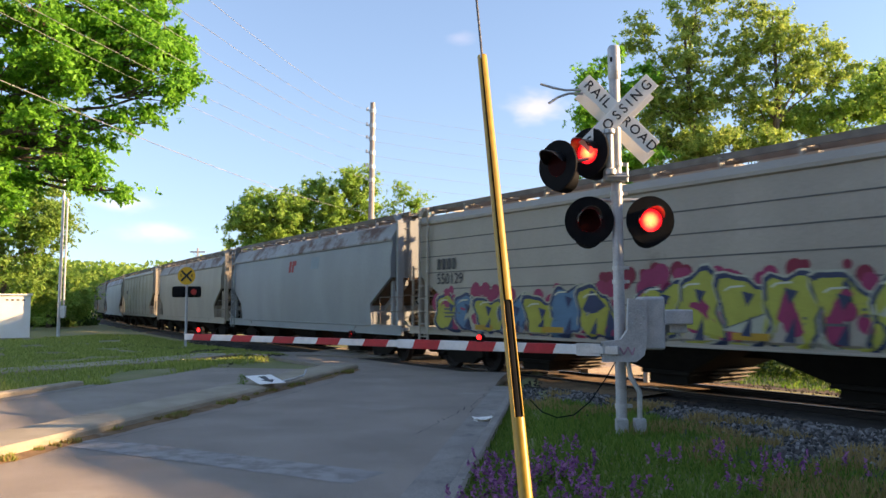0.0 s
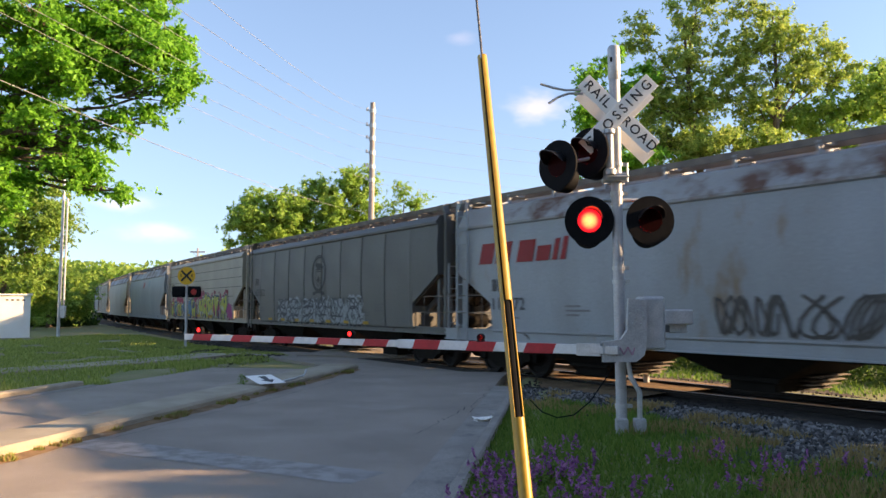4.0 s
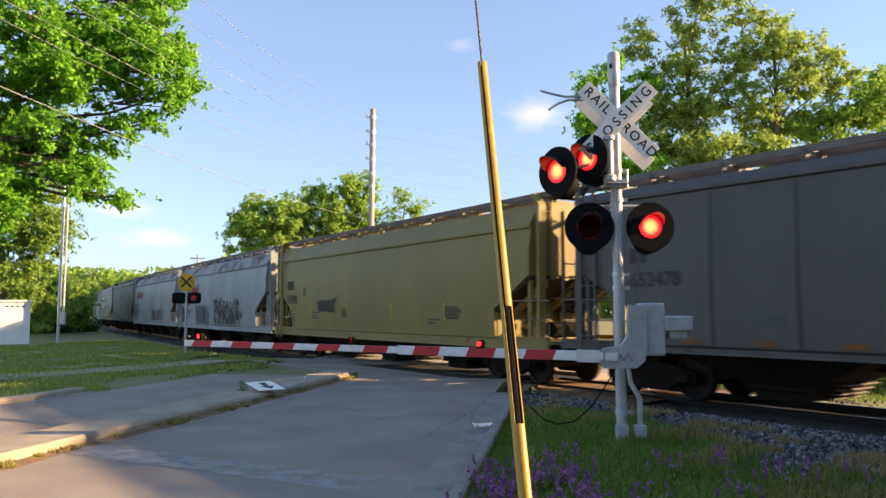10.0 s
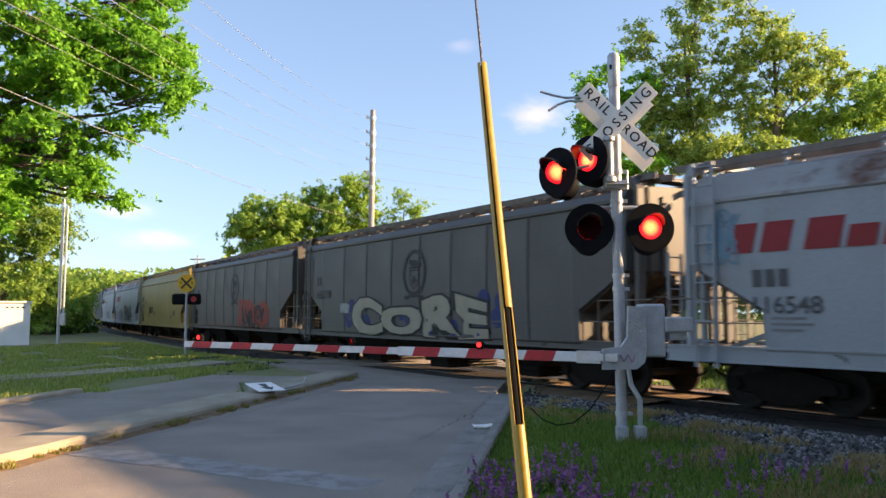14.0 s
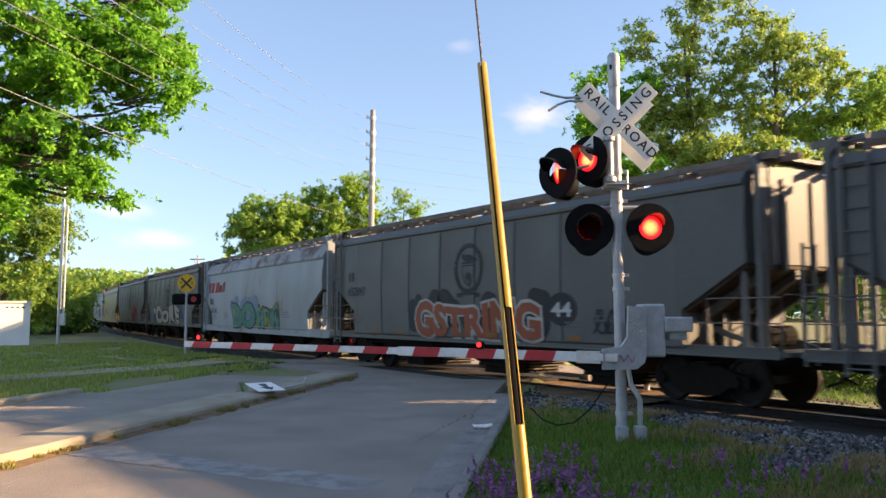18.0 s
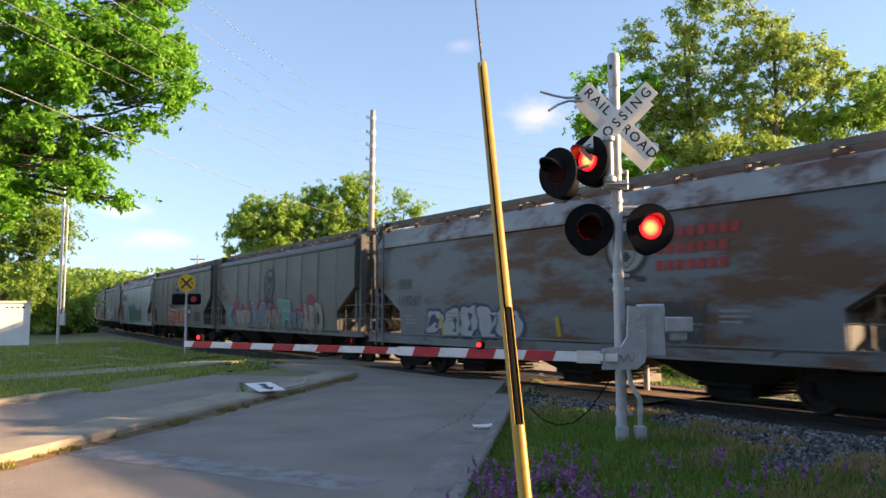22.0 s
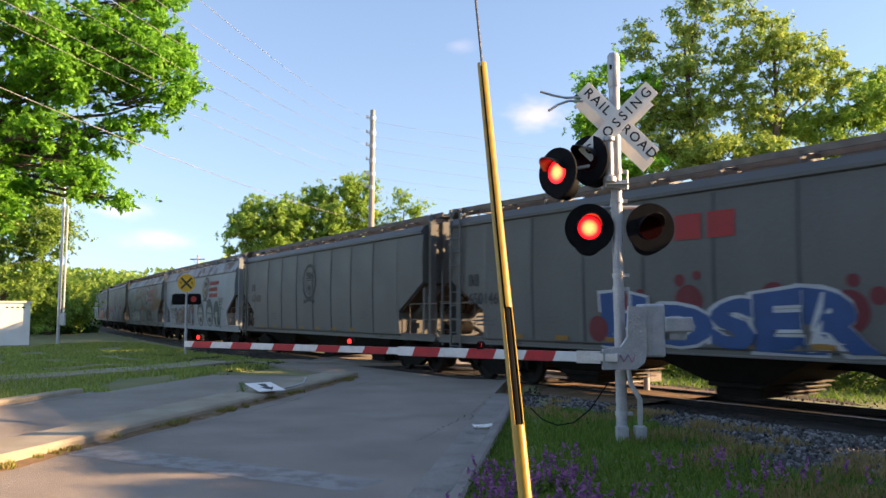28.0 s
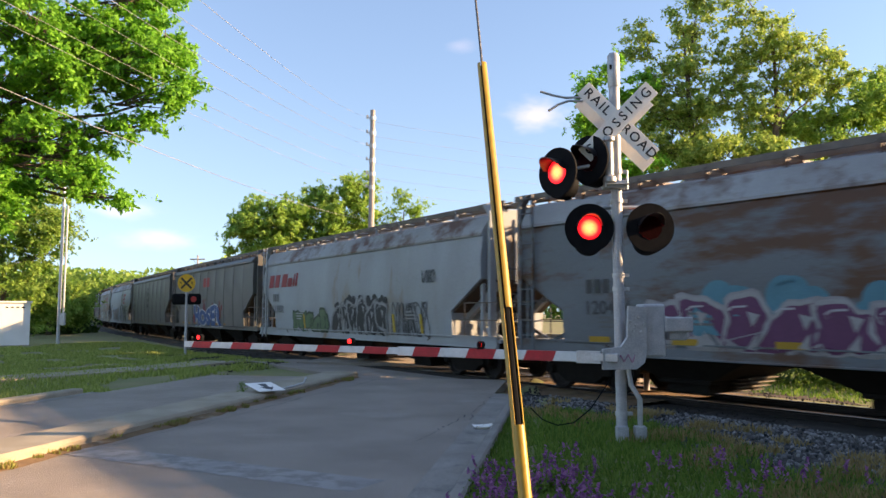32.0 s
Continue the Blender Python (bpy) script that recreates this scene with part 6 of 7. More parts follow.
def through_far(x, y, depth):
    """A point at a depth along the direction (x, y) of the settled view, given in 1/1450 of its focal length."""
    u, w = (x - 784) / 1450, (441 - y) / 1450
    c, s = math.cos(radians(4.48)), math.sin(radians(4.48))
    k = depth / (c - w * s)
    return Vector((u * k, depth, 1.65 + (s + w * c) * k))


def build_wires():
    top = [(-0.33, -0.1, z + 0.1) for z in (13.77, 12.84, 12.05, 11.15, 10.3, 9.46)]
    # towards a pole behind the camera on the left
    for (ox, oy, oz), (px, py), r in zip(top, ((376, -10), (302, -10), (225, -10), (142, -10), (38, -10), (-30, -9)), (0.005, 0.005, 0.005, 0.005, 0.0055, 0.0055)):
        p = Vector((POLE[0] + ox, POLE[1] + oy, oz - 0.1))
        q = through_far(px, py, 14.0)
        wire_run(p, p + (q - p) * 1.25, r, 0.45)
    p = Vector((POLE[0] - 0.3, POLE[1], 7.4))
    q = through_far(-30, 112, 13.0)
    wire_run(p, p + (q - p) * 1.2, 0.008, 0.5)
    # onwards to the right behind the trees
    for i, z in enumerate((13.5, 12.6, 11.8, 10.9, 10.0, 9.2)):
        wire_run((POLE[0], POLE[1], z), (34, 66, z + 0.4), 0.006, 0.9)


# ---- shed ----
def build_shed():
    shed = thing("shed", pose(-24.1, 48.0, -0.25, 0, 0, 28), "small white equipment shed with a flat roof", "shed")
    part("wall", Geo().soft_box(-5.0, 0.0, 0.0, 3.0, 0.0, 2.5, 0.02), WHITE_WALL, shed)
    part("roof", Geo().soft_box(-5.1, 0.1, -0.1, 3.1, 2.5, 2.6, 0.02), WHITE_WALL, shed)
    part("base", Geo().box(-5.02, 0.02, -0.02, 3.02, -0.3, 0.05), CONCRETE, shed)
    for i in range(4):
        part("vent_slot", Geo().box(-1.3 + i * 0.28, -1.15 + i * 0.28, -0.012, 0.01, 2.2, 2.28), DARK_STEEL, shed)


# ---- plants ----
def leaf_faces(centres, size, rng, flat=0.5):
    """Bent leaf faces of random turn at the centres."""
    n = len(centres)
    a = rng.normal(size=(n, 3))
    a /= np.linalg.norm(a, axis=1)[:, None]
    b = np.cross(a, rng.normal(size=(n, 3)))
    b /= np.linalg.norm(b, axis=1)[:, None]
    s = size * rng.uniform(0.6, 1.3, size=(n, 1))
    return np.stack([centres - a * s, centres + b * s * 0.55, centres + a * s, centres - b * s * 0.55], axis=1)


def leaf_sprays(cen, nrm, leaf, spread, per, rng):
    """Tufts of kite-shaped leaves round the twig ends cen, facing outwards and up."""
    k = len(cen)
    c, nn = np.repeat(cen, per, axis=0), np.repeat(nrm, per, axis=0)
    n = k * per
    up = nn * 0.55 + np.array((0, 0, 0.55)) + rng.normal(size=(n, 3)) * 0.55
    up /= np.linalg.norm(up, axis=1)[:, None]
    a = np.cross(up, rng.normal(size=(n, 3)))
    a /= np.linalg.norm(a, axis=1)[:, None]
    b = np.cross(up, a)
    s = leaf * rng.uniform(0.65, 1.25, size=(n, 1))
    p = c + a * spread * rng.uniform(0.1, 1.0, size=(n, 1)) + up * spread * 0.35 * rng.normal(size=(n, 1))
    return np.stack([p - a * s, p + b * s * 0.5 + a * s * 0.15 + up * s * 0.12, p + a * s, p - b * s * 0.5 + a * s * 0.15 + up * s * 0.12], axis=1)


def tree(name, at, lobes, leaf, mat, label, seed, trunk_r=0.3, clump_r=0.6, tufts=26, per=9, lean=(0, 0)):
    """Tapered trunk and limbs to the crown's lobes (x, y, z, rx, ry, rz, density); boughs carry tufts of leaves, with gaps between them."""
    rng = np.random.default_rng(seed)
    th = thing(name, pose(*at), label, "tree")
    L = np.array(lobes, dtype=float)
    w = L[:, 3] * L[:, 5] * L[:, 6] + 0.01
    heart = Vector(((L[:, 0] * w).sum() / w.sum(), (L[:, 1] * w).sum() / w.sum(), 0))
    high = float(L[:, 2].max())
    low = float(L[:, 2].min())
    fork = Vector((heart.x * 0.12 + lean[0], heart.y * 0.2 + lean[1], max(1.8, low * 0.62)))
    top = Vector((heart.x * 0.8, heart.y * 0.7, high * 0.9))
    g = Geo()
    bend = fork.lerp(top, 0.5) + Vector((rng.normal() * 0.3, 0, 0))
    g.tube([(0, 0, -0.3), (0.02, 0, 0.4), fork, bend, top], [trunk_r * 1.35, trunk_r, trunk_r * 0.8, trunk_r * 0.5, trunk_r * 0.12], 10)
    part("trunk", g, BARK, th, smooth=True)
    limbs = Geo()
    cen, nrm = [], []
    for x, y, z, rx, ry, rz, dens in lobes:
        e = Vector((x, y, z))
        t = min(max((z - fork.z) / max(top.z - fork.z, 0.1) * 0.75 - 0.12, 0.0), 0.9)
        st = fork.lerp(bend, t * 2) if t < 0.5 else bend.lerp(top, t * 2 - 1)
        d = e - st
        knee = st + d * 0.45 + Vector((0, 0, 0.14 * d.length)) + Vector(rng.normal(size=3) * 0.06 * d.length)
        r = trunk_r * 0.24 * (1.05 - 0.6 * t)
        way = [st, st.lerp(knee, 0.5) + Vector((0, 0, 0.03 * d.length)), knee, knee.lerp(e, 0.55) + Vector(rng.normal(size=3) * 0.04 * d.length), e]
        limbs.tube(way, [r, r * 0.8, r * 0.6, r * 0.42, r * 0.22], 6)
        count = max(3, int(dens * 4.0 * (rx * ry + ry * rz + rx * rz) / 3 / clump_r ** 2))
        dd = rng.normal(size=(count, 3))
        dd /= np.linalg.norm(dd, axis=1)[:, None]
        cc = np.array((x, y, z)) + dd * rng.uniform(0.02, 1.25, size=(count, 1)) ** 0.6 * (np.array((rx, ry, rz)) - 0.4 * clump_r).clip(0.1)
        for c, dv in zip(cc, dd):
            f = rng.uniform(0.45, 1.0)
            src = knee.lerp(e, f)
            c2 = Vector(c)
            m1 = src.lerp(c2, 0.55) + Vector(rng.normal(size=3) * 0.12 * clump_r)
            limbs.tube([src, m1, c2], [r * 0.3, r * 0.18, r * 0.07], 4, False)
            k = int(tufts * rng.uniform(0.6, 1.35))
            u = rng.normal(size=(k, 3)) + np.array((0, 0, 0.35)) + dv * 0.4
            u /= np.linalg.norm(u, axis=1)[:, None]
            size = clump_r * rng.uniform(0.65, 1.25) * np.array((1.1, 1.1, 0.62))
            cen.append(c + u * (0.15 + np.abs(rng.normal(0, 0.62, size=(k, 1)))) * size)
            nrm.append(u)
    part("branchwork", limbs, BARK, th, smooth=True)
    quads("crown", leaf_sprays(np.concatenate(cen), np.concatenate(nrm), leaf, leaf * 1.6, per, rng), mat, parent=th)
    return th


def build_trees():
    tree("oak_tree", (-14.5, 20.5, -0.2),
         [(6.87, 0, 8.35, 1.1, 1.7, 1.06, 1), (5.32, 0.6, 9.27, 1.38, 2, 1.02, 1), (7.78, -0.2, 7.37, 0.59, 0.9, 0.56, 1), (7.51, 0.2, 8.7, 0.4, 0.9, 0.64, 1), (4.69, -0.8, 8.84, 1.22, 2, 0.95, 0.9), (6.59, 0.3, 10.09, 0.86, 1.8, 0.86, 1), (4.24, -1, 7.56, 1.14, 1.6, 0.94, 1), (5.55, -0.6, 7.61, 1.17, 1.6, 0.82, 1), (6.98, 0.2, 6.7, 0.71, 0.8, 0.31, 0.75), (6.18, -0.3, 6.4, 0.7, 0.9, 0.35, 0.5), (5.67, -0.4, 5.1, 0.76, 1, 0.53, 1), (6.46, -0.3, 4.7, 0.33, 0.5, 0.31, 1), (5.41, -0.9, 5.49, 0.61, 0.9, 0.54, 0.9), (4.15, -1.2, 4.64, 0.67, 1.2, 0.6, 1), (3.16, -0.5, 6.19, 0.83, 1.6, 0.83, 0.6), (5.11, -1.4, 6.26, 0.59, 0.9, 0.46, 0.7), (3.46, -0.8, 3.95, 0.61, 1, 0.54, 0.9), (4.5, 0.4, 6.2, 1.3, 1.2, 0.8, 0.55), (3.6, -0.6, 5.4, 1.2, 1.2, 0.9, 0.6), (5.3, 0.5, 5.9, 0.8, 0.8, 0.5, 0.5), (0.5, 0.5, 9, 3.4, 3.6, 3, 0.5), (-3.2, 0, 7.6, 3.2, 3.4, 2.6, 0.5), (2.2, 0.3, 12, 3.6, 3.4, 2, 0.5), (-0.6, 3.4, 7, 3.2, 2.2, 2.6, 0.4)],
         0.075, LEAF_OAK, "large leafy oak with bright green spring leaves", 3, 0.42, 0.36, 17, 8)
    # behind the train, on the right
    tree("tall_tree", (14.5, 44, -0.3),
         [(-3.79, 0, 16.81, 1.09, 1.4, 1.37, 0.8), (-0.72, 0, 17.57, 1.4, 1.8, 1.67, 0.8), (-1.12, 0, 15.44, 1.82, 1.8, 1.52, 0.8), (-2.79, 0, 14.68, 1.21, 1.8, 1.21, 0.7), (-2.62, -0.5, 12.59, 1.86, 2.2, 1.5, 1.1), (-0.57, 0.3, 13.09, 1.68, 2.2, 1.83, 1), (-1.9, -0.6, 10.77, 2.54, 2.4, 1.35, 1.2), (-0.36, 0, 19.54, 1.09, 1.5, 1.21, 0.7)],
         0.105, LEAF_LIGHT, "tall airy tree with yellow-green young leaves", 5, 0.3, 0.55, 17, 7)
    tree("tall_tree", (17.3, 43, -0.3),
         [(-1.11, 0, 17.95, 1.25, 1.6, 1.48, 0.7), (-0.52, 0, 15.88, 1.78, 1.8, 1.48, 0.7), (-2, 0, 14.54, 1.13, 1.6, 1.33, 0.7), (1.58, -0.3, 16.07, 1.77, 1.8, 1.24, 0.9), (3.64, 0, 15.58, 1.19, 1.4, 0.95, 0.75), (1.68, -0.4, 14.28, 2.06, 1.8, 1.18, 0.8), (-0.51, 0.4, 12.86, 1.8, 2, 1.5, 0.9), (4.18, 0.2, 14.3, 1.19, 1.6, 1.04, 0.7), (1.01, 0.1, 17.54, 0.89, 1.2, 0.74, 0.8), (-1.26, 0, 19.58, 1.19, 1.6, 1.19, 0.7)],
         0.105, LEAF_LIGHT, "tall spreading tree with yellow-green young leaves", 6, 0.3, 0.55, 16, 7)
    tree("leafy_tree", (22.5, 45, -0.3),
         [(-1.83, 0, 12.8, 2.33, 2.4, 1.55, 1.2), (0.7, -0.5, 13.14, 1.69, 2.4, 1.69, 1.2), (1.8, 0.4, 14.93, 1, 1.8, 1.25, 0.9), (-4.25, -0.6, 11.89, 1.84, 2, 1.07, 1.1), (-0.37, -0.8, 11.08, 2.44, 2.2, 1.07, 1.2), (2.79, 0.5, 14.02, 1.57, 2.2, 1.73, 1)],
         0.11, LEAF_MID, "broad bright green tree behind the track", 7, 0.25, 0.7, 24, 7)
    tree("leafy_tree", (9.2, 42, -0.3),
         [(-1.44, 0, 13.38, 0.75, 1.2, 1.1, 1), (-0.44, 0.2, 14.6, 0.7, 1.1, 0.87, 0.8), (-1.64, 0, 11.64, 0.75, 1.4, 1.16, 1.1), (-0.25, 0.4, 11.44, 1.32, 1.8, 1.75, 1.1), (0.97, 0.6, 13.25, 1.06, 1.6, 1.47, 1), (0.2, -0.2, 9.29, 2.02, 2, 1.3, 1.2)],
         0.11, LEAF_OAK, "dark green tree behind the track", 8, 0.22, 0.6, 24, 7)
    tree("leafy_tree", (16.2, 41, -0.3),
         [(-1.89, 0, 10.14, 1.27, 1.5, 0.79, 1.2), (-0.26, 0.2, 10.26, 1.56, 1.6, 0.85, 1.2), (-3.21, 0.3, 9.49, 1.57, 1.6, 0.85, 1.2), (1.35, 0.3, 9.49, 1.71, 1.6, 0.85, 1.2)],
         0.1, LEAF_LIGHT, "low bushy yellow-green tree behind the track", 18, 0.18, 0.6, 26, 7)
    # behind the train, in the middle
    tree("round_tree", (-13.2, 64, -0.4),
         [(-0.22, 0, 9.23, 2.74, 2.6, 1.99, 1.2), (-2.05, 0.3, 8.99, 1.51, 2, 1.77, 1.1), (1.6, -0.3, 9.72, 1.85, 2.2, 1.58, 1.1), (-3.09, 0, 8.43, 0.97, 1.2, 0.79, 0.9), (0.28, -0.3, 7.08, 3.51, 2.6, 1.76, 1.2)],
         0.13, LEAF_MID, "round green tree beyond the train", 9, 0.25, 0.7, 30, 8)
    tree("round_tree", (-7.8, 65, -0.4),
         [(-2.06, 0.3, 11.49, 1.35, 1.6, 0.99, 1), (0.09, 0, 11.76, 1.52, 1.8, 1.26, 1.1), (1.33, 0.1, 10.34, 1.35, 1.8, 1.8, 1.1), (-0.84, -0.4, 9.61, 1.96, 2.2, 1.78, 1.2), (-0.45, 0, 7.64, 3.14, 2.2, 1.34, 1.2), (1.98, 0.4, 12.18, 0.72, 1, 0.9, 0.7)],
         0.13, LEAF_MID, "green tree beyond the train", 10, 0.25, 0.7, 30, 8)
    tree("round_tree", (-3.4, 66, -0.4),
         [(0.03, 0, 11.45, 1.27, 1.4, 0.91, 0.85), (1.16, 0.2, 10.48, 1.19, 1.4, 1.1, 0.85), (-0.42, 0, 9.77, 1.27, 1.4, 1.18, 0.6), (1.62, 0.2, 9.34, 0.91, 1.2, 0.91, 0.8), (-1.11, 0, 8.63, 1.37, 1.4, 0.91, 0.6)],
         0.12, LEAF_MID, "thin green tree beyond the train", 11, 0.2, 0.7, 15, 6)
    # left, behind the shed
    tree("roadside_tree", (-33, 62, -0.4), [(0, 0, 11, 5.0, 4, 4.5, 1.1), (2, 0, 6.4, 3.6, 3, 3.6, 1.1), (-4, 0, 8, 5, 4, 5, 1.1), (3.4, 0, 8.8, 2.2, 2.4, 2.6, 1), (0.5, 0, 3, 4.6, 3, 2.2, 1.1)],
         0.15, LEAF_FAR, "bright green tree behind the shed", 12, 0.3, 1.0, 26, 7)
    tree("roadside_tree", (-34.5, 72, -0.4), [(0, 0, 3.4, 3.4, 3, 2.4, 1.2), (2.0, 0, 2.2, 2.2, 2.4, 1.7, 1.2), (-2, 0, 2.8, 3, 2.4, 2.4, 1.2)],
         0.15, LEAF_FAR, "bright green tree beside the track", 13, 0.25, 0.9, 26, 7)
    # unseen trees added behind the viewer to dim the sky light
    for k, (x, y, h) in enumerate(((4, -9, 11), (11, -8, 12), (-4, -13, 11), (18, -5, 12))):
        tree("unseen_tree", (x, y, -0.1), [(0, 0, h * 0.75, 3.6, 3.6, 3.2, 1), (1.6, 0.8, h * 0.45, 3.2, 3.2, 2.6, 1), (-1.8, -0.8, h * 0.5, 3.2, 3.2, 2.8, 1), (0, 0, h * 0.22, 3.6, 3.6, 1.8, 1)],
             0.3, LEAF_UNSEEN, "leafy unseen tree added to dim the sky light", 60 + k, 0.25, 1.2, 16, 5)
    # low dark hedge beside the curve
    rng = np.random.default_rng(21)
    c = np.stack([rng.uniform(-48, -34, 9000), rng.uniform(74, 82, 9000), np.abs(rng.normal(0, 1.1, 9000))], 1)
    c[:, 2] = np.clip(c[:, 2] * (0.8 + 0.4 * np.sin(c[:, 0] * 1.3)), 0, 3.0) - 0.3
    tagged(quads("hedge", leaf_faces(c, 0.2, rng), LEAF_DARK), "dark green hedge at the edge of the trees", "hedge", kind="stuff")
    # far woods
    k = 60000
    x = rng.uniform(-170, 190, k)
    y = 185 + 30 * rng.random(k) + 12 * np.sin(x * 0.05)
    top = 12.4 + 1.0 * np.sin(x * 0.11) + 0.8 * np.sin(x * 0.37 + 1) + 0.6 * np.sin(x * 0.9)
    c = np.stack([x, y, -0.5 + top * rng.random(k) ** 0.6], 1)
    tagged(quads("far_woods", leaf_faces(c, 0.8, rng), LEAF_FAR), "distant line of yellow-green woods", "woods", kind="stuff")


def build_plants():
    rng = np.random.default_rng(31)

    def blades(name, xy, h, mat, label, level=None):
        n = len(xy)
        z = np.array([ground_z(a, b) if level is None else level for a, b in xy])
        base = np.column_stack([xy, z - 0.02])
        lean = rng.normal(0, 0.35, size=(n, 3))
        lean[:, 2] = 1
        hh = h * rng.uniform(0.4, 1.2, size=(n, 1))
        w = rng.normal(size=(n, 3))
        w[:, 2] = 0
        w /= np.linalg.norm(w, axis=1)[:, None]
        w *= 0.006 + 0.003 * rng.random((n, 1)) + 0.0009 * np.linalg.norm(xy, axis=1)[:, None]
        v = np.stack([base - w, base + w, base + lean * hh], axis=1)
        tagged(quads(name, v, mat), label, "grass", kind="stuff")

    def scatter(n, q0, q1, r0, r1, keep):
        out = []
        while len(out) < n:
            q, r = rng.uniform(q0, q1), rng.uniform(r0, r1)
            p = road_xy(q, r)
            if keep(p[0], p[1], q, r):
                out.append(p)
        return np.array(out)

    verge = scatter(34000, -4.5, 7, 0.5, 7.0, lambda x, y, q, r: track_gap(x, y) > verge_gap(x, y) + 0.25 * noise.noise(Vector((x * 3, y * 3, 1))) and y > 3.0)
    blades("grass", verge, 0.11, VERGE, "lush green verge grass")
    dry = scatter(6500, -1.0, 11, 0.5, 6.5, lambda x, y, q, r: 2.6 < track_gap(x, y) and abs(track_gap(x, y) - verge_gap(x, y)) < 0.9 and noise.noise(Vector((x * 1.1, y * 1.1, 9))) > 0.05)
    blades("dry_grass", dry, 0.13, GRASS_DRY, "dry tan grass at the ballast edge")
    left = scatter(80000, 2, 40, -30, -8.66, lambda x, y, q, r: (q > 8.1 or r < -9.15) and track_gap(x, y) > 3.2 and noise.noise(Vector((x * 0.6, y * 0.6, 2))) > -0.16 + 0.1 * noise.noise(Vector((x * 3, y * 3, 2))))
    blades("grass", left, 0.13, GRASS, "short green roadside grass")
    med = scatter(5200, -3.0, 13.2, -4.62, -4.42, lambda x, y, q, r: noise.noise(Vector((q * 1.1, 0, 5))) + 0.6 * noise.noise(Vector((q * 5, r * 6, 5))) > 0.02 + 2.0 * (r + 4.62))
    blades("dry_grass", med[:4000], 0.06, GRASS_DRY, "dry weeds along the median", 0.02)
    blades("grass", med[4000:], 0.075, GRASS, "green weeds along the median", 0.02)
    far_side = scatter(12000, 10, 30, 1.0, 20, lambda x, y, q, r: -12 < track_gap(x, y) < -4.6 + 0.5 * noise.noise(Vector((x * 0.8, y * 0.8, 3))))
    blades("grass", far_side, 0.17, VERGE, "green grass beyond the track")
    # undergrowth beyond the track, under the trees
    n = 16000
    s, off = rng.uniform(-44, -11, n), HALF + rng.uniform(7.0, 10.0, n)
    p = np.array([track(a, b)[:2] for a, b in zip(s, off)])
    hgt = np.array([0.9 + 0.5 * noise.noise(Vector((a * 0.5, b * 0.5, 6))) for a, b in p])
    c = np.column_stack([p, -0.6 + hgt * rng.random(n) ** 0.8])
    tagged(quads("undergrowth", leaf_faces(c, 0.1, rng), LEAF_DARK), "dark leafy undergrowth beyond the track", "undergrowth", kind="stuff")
    # purple vetch
    dense = scatter(150, -3.2, 2.4, 0.55, 2.2, lambda x, y, q, r: 6.2 < y < 8.5 and x < 1.3 and noise.noise(Vector((x * 2.1, y * 2.1, 7))) > -0.2)
    thin = scatter(80, -3.2, 2.4, 0.55, 5.0, lambda x, y, q, r: 6.3 < y < 8.6 and track_gap(x, y) > verge_gap(x, y) + 0.2 and noise.noise(Vector((x * 1.3, y * 1.3, 7))) > -0.12)
    spots = np.concatenate([dense, thin])
    vs, mi = [], []
    for x, y in spots:
        z, h = ground_z(x, y), rng.uniform(0.1, 0.27)
        lean = rng.normal(0, 0.06, 2)
        n = 14
        t = np.linspace(0.45, 1, n)
        c = np.column_stack([x + lean[0] * t, y + lean[1] * t, z + h * t]) + rng.normal(0, 0.01, (n, 3)) * np.linspace(1.4, 0.5, n)[:, None]
        vs.append(leaf_faces(c, 0.022, rng))
    tagged(quads("wildflowers", np.concatenate(vs), PETAL), "purple vetch flowers in the verge", "wildflowers", kind="stuff")
    leafage = np.repeat(spots, 26, axis=0) + rng.normal(0, 0.07, (len(spots) * 26, 2))
    c = np.column_stack([leafage, [ground_z(a, b) for a, b in leafage]]) + np.column_stack([np.zeros((len(leafage), 2)), rng.uniform(0.0, 0.14, len(leafage))])
    tagged(quads("vetch_leaves", leaf_faces(c, 0.018, rng), VERGE), "fine green vetch leaves among the flowers", "weeds", kind="stuff")
    weed = np.array(road_xy(7.73, -5.2))
    c = np.column_stack([weed[0] + rng.normal(0, 0.045, 120), weed[1] + rng.normal(0, 0.045, 120), 0.13 + rng.uniform(0, 0.2, 120)])
    tagged(quads("weed", leaf_faces(c, 0.02, rng), VERGE), "small green weed growing from the median", "weed", kind="stuff")


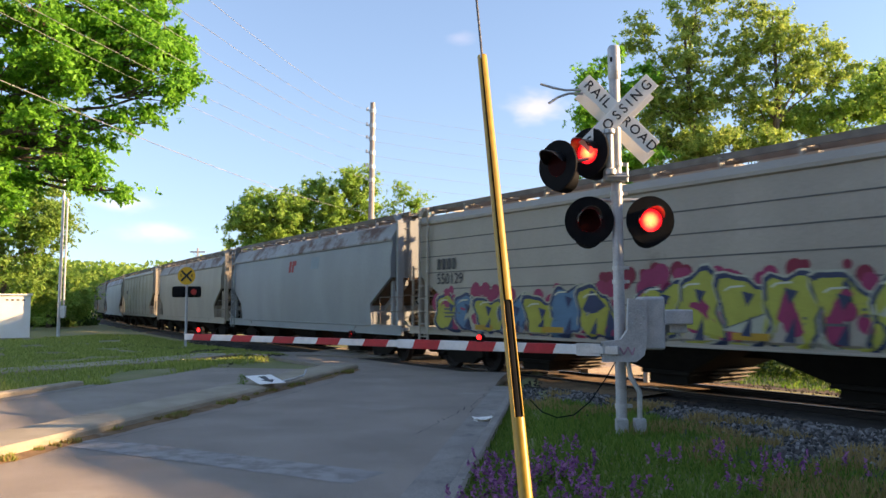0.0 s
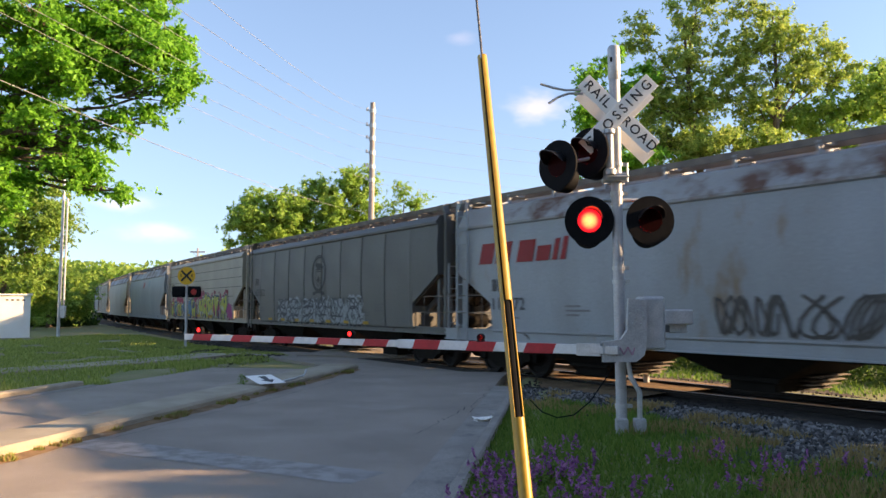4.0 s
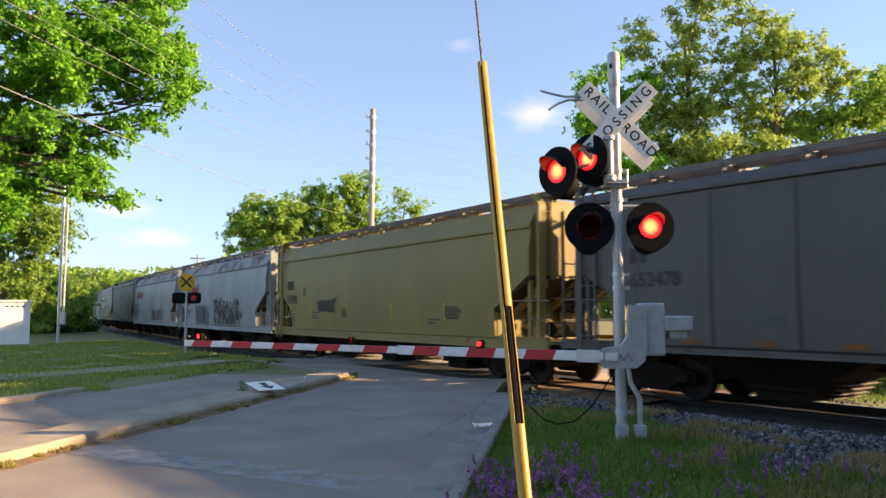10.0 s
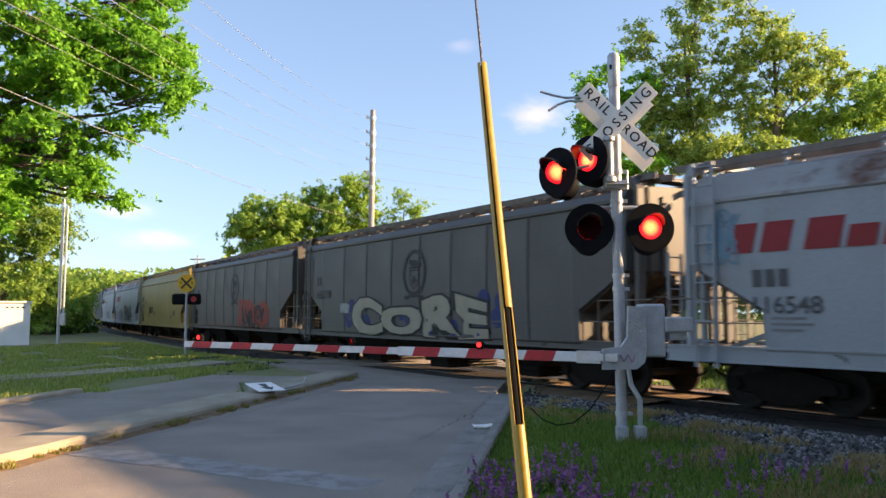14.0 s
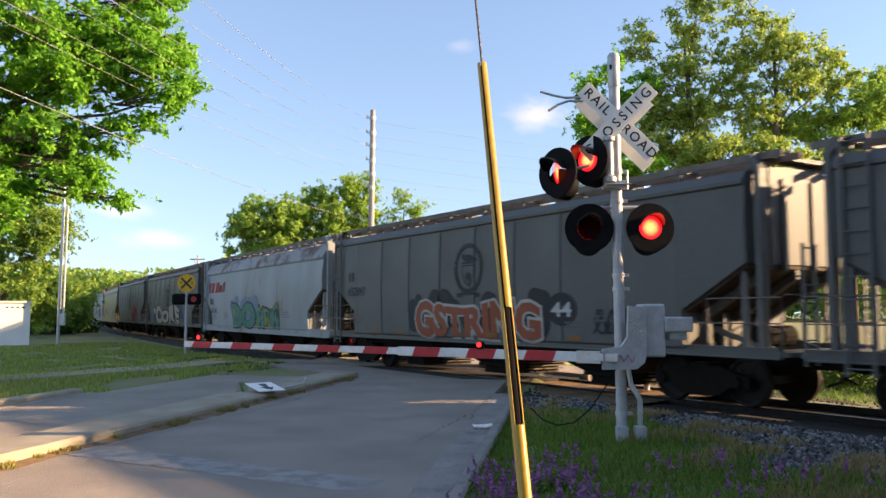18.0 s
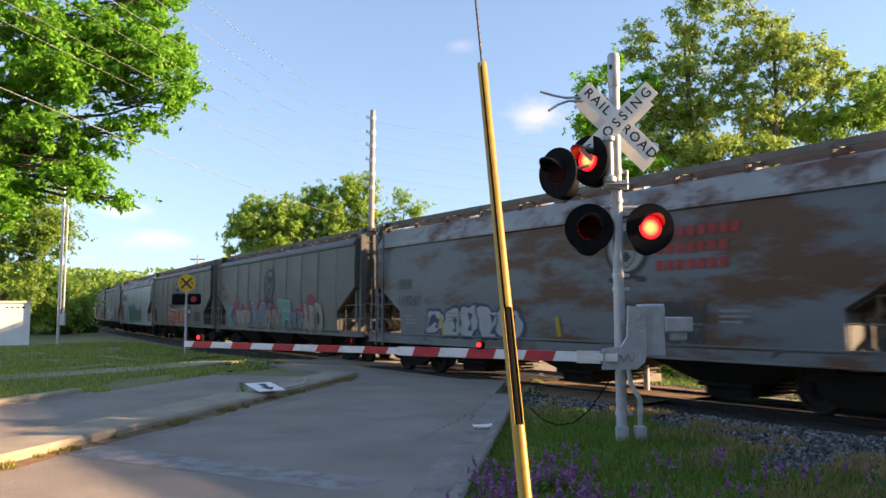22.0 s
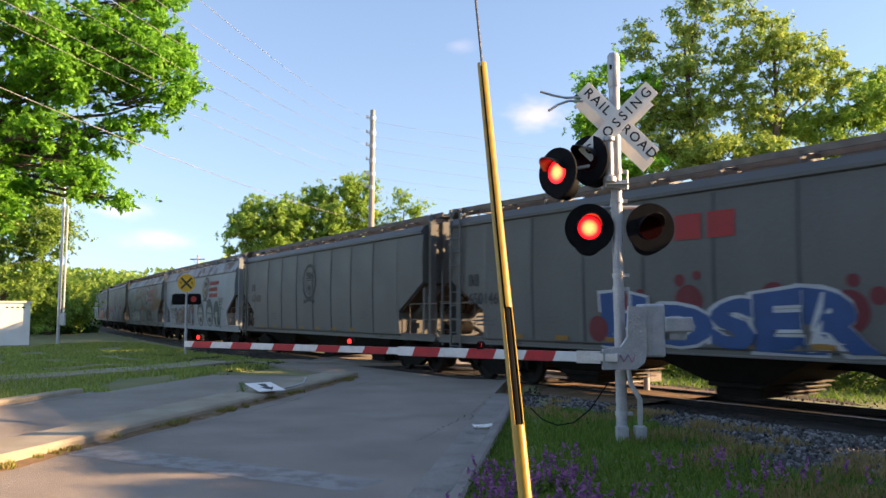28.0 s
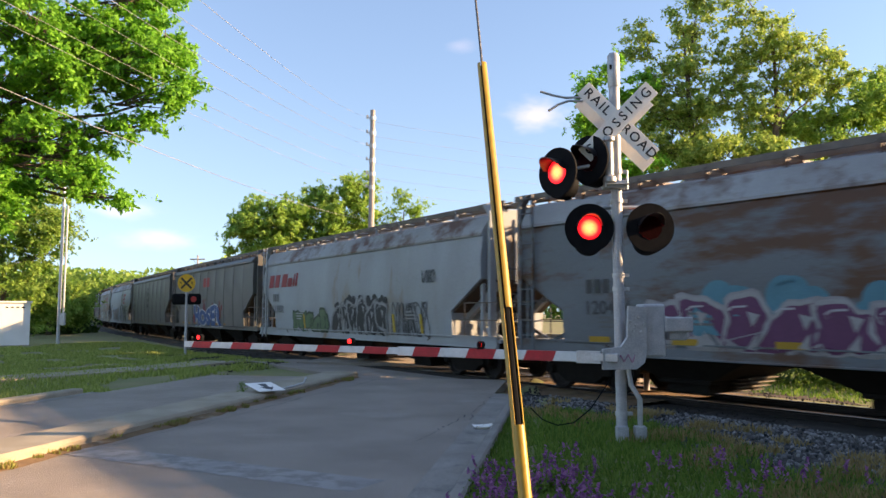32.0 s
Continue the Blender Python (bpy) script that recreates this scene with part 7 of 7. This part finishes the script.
def build_stones():
    """Loose ballast stones beside the track."""
    rng = np.random.default_rng(41)
    ico = bmesh.new()
    bmesh.ops.create_icosphere(ico, subdivisions=1, radius=1)
    base = np.array([p.co for p in ico.verts])
    ico.verts.index_update()
    tri = np.array([[p.index for p in f.verts] for f in ico.faces])
    ico.free()
    out = []
    for _ in range(11000):
        s = rng.uniform(-24, 12)
        off = HALF - 1.0 - 5.4 * rng.random() ** 0.8 if rng.random() < 0.85 else HALF + rng.uniform(1.0, 4.2)
        x, y, h = track(s, off)
        q, r = road_qr(x, y)
        if -8.7 < r < 0.6 or (r > 0 and y < 3):
            continue
        g = abs(HALF - off)
        z = RAIL_Z - 0.14 - max(0, min(g, 3.4) - 1.5) * 0.07 - (9 if g > 5.2 + 0.9 * noise.noise(Vector((x * 1.3, y * 1.3, 8))) and rng.random() < 0.7 else 0)
        if z < -5:
            continue
        z = max(z, ground_z(x, y))
        m = rng.normal(size=(3, 3))
        qm, _r = np.linalg.qr(m)
        size = rng.uniform(0.016, 0.036)
        v = (base * rng.uniform(0.6, 1.2, 3) * rng.uniform(0.85, 1.15, (len(base), 1))) @ qm * size + (x, y, z + size * 0.4)
        out.append(v)
    def heap(name, mat, label):
        me = bpy.data.meshes.new(name)
        me.from_pydata(np.concatenate(out).tolist(), [], (tri[None] + (np.arange(len(out)) * len(base))[:, None, None]).reshape(-1, 3).tolist())
        me.materials.append(mat)
        tagged(new(name, me), label, "ballast", kind="stuff")
        out.clear()

    heap("ballast", OILY_SHADED_STONE, "brown-black ballast stones between the rails, oil and shade in their colour")
    k = 0
    while k < 17000:
        q, r = rng.uniform(-6, 9), rng.uniform(0.65, 11)
        x, y = road_xy(q, r)
        gp = track_gap(x, y)
        if not 3.0 < gp < verge_gap(x, y) + 0.3 * rng.normal() or y < 3 or y < 6 and x > 0.7 * y or rng.random() < (math.hypot(x, y) - 7) / 14:
            k += 0.25
            continue
        k += 1
        qm, _r = np.linalg.qr(rng.normal(size=(3, 3)))
        size = rng.uniform(0.011, 0.032)
        v = (base * rng.uniform(0.6, 1.2, 3) * rng.uniform(0.85, 1.15, (len(base), 1))) @ qm * size + (x, y, ground_z(x, y) + 0.012 + size * 0.3)
        out.append(v)
    heap("gravel", STONE, "loose grey crushed stone beside the track")


# ---- litter ----
def build_litter():
    x, y = -3.45, 16.05
    g = Geo()
    g.soft_box(-0.3, 0.3, -0.28, 0.28, 0.0, 0.012, 0.003)
    sign = part("fallen_sign", g, SIGN_WHITE, None)
    sign.matrix_basis = pose(x, y, 0.22, 0, 11, -49)
    tagged(sign, "white metal road sign lying on the median", "road sign")
    part("arrow", Geo().prism([(-0.2, -0.06, 0.0125), (0.05, -0.04, 0.0125), (0.05, -0.14, 0.0125), (0.24, 0.02, 0.0125), (0.05, 0.16, 0.0125), (0.05, 0.06, 0.0125), (-0.2, 0.1, 0.0125)], None, (0, 0, 0.002)), SIGN_BLACK, sign)
    g = Geo()
    g.tube([(0, 0, 0), (0.16, 0.4, 0.02), (0.3, 0.85, 0.05), (0.34, 0.93, 0.16)], 0.022, 8)
    stub = tagged(part("sign_post", g, GALV, None, smooth=True), "bent metal post stub on the median", "sign post")
    stub.matrix_basis = pose(x + 0.25, y + 0.3, 0.155)
    rng = random.Random(8)
    g, n = Geo(), 8
    vs = [(0.3 * (i / n - 0.5) + rng.uniform(-0.02, 0.02), 0.22 * (j / n - 0.5), 0.02 + rng.uniform(0, 0.035)) for j in range(n + 1) for i in range(n + 1)]
    fs = [(j * (n + 1) + i, j * (n + 1) + i + 1, (j + 1) * (n + 1) + i + 1, (j + 1) * (n + 1) + i) for j in range(n) for i in range(n)]
    low = [(a, b, 0.002) for a, b, c in vs]
    g.add(vs, fs)
    g.add(low, fs)
    scrap = tagged(part("paper_scrap", g, SIGN_WHITE), "crumpled white paper on the gutter", "litter")
    scrap.matrix_basis = pose(0.6, 11.9, 0.008, 0, 0, 12)


# ---- what moves ----
FLASH, FLASH0 = 0.6618, 0.025


def motions():
    # the train rolls along the arc at an even speed
    for car, mid in TRAIN:
        walk(car, [(float(t), track_pose(mid + SPEED * t)) for t in range(33)])
    # wheels turn with it
    rate = math.degrees(SPEED / 0.455)
    first = {}
    for w, x in WHEELS:
        if x not in first:
            walk(w, [(k / 15, pose(x, 0, 0.455, 0, 0, 0) @ Matrix.Rotation(radians(rate * k / 15), 4, "Y")) for k in range(481)])
            first[x] = w
        else:
            w.rotation_mode = "QUATERNION"
            w.animation_data_create()
            w.animation_data.action = first[x].animation_data.action
            w.animation_data.action_slot = first[x].animation_data.action_slot
    # flasher lenses turn their lit face forward by turns
    for lens, lit in LENSES:
        rest = lens.matrix_basis.copy()
        on = lit == "R"
        rows = [(0.0, rest @ pose(0, 0, 0, 0, 0, 0 if on else 180))]
        k, ang = 0, 0 if on else 180
        while FLASH0 + k * FLASH < 31.9:
            f = round((FLASH0 + k * FLASH) * FPS)
            f += 3 if f == 60 else 0
            f += 4 if lit == "late" and ang else 0
            for j, a in enumerate((0, 60, 120, 180)):
                t = (f - 3 + j) / FPS
                if t > rows[-1][0] + 0.001:
                    rows.append((t, rest @ pose(0, 0, 0, 0, 0, ang + a)))
            ang += 180
            k += 1
        rows.append((32.0, rest @ pose(0, 0, 0, 0, 0, ang)))
        walk(lens, rows)


build_ground()
build_road()
build_track()
build_signal()
build_gate_arm()
build_far_signal()
build_far_post()
build_guy()
build_poles()
build_wires()
build_shed()
build_trees()
build_plants()
build_litter()
build_train()
decorate()
build_stones()
motions()
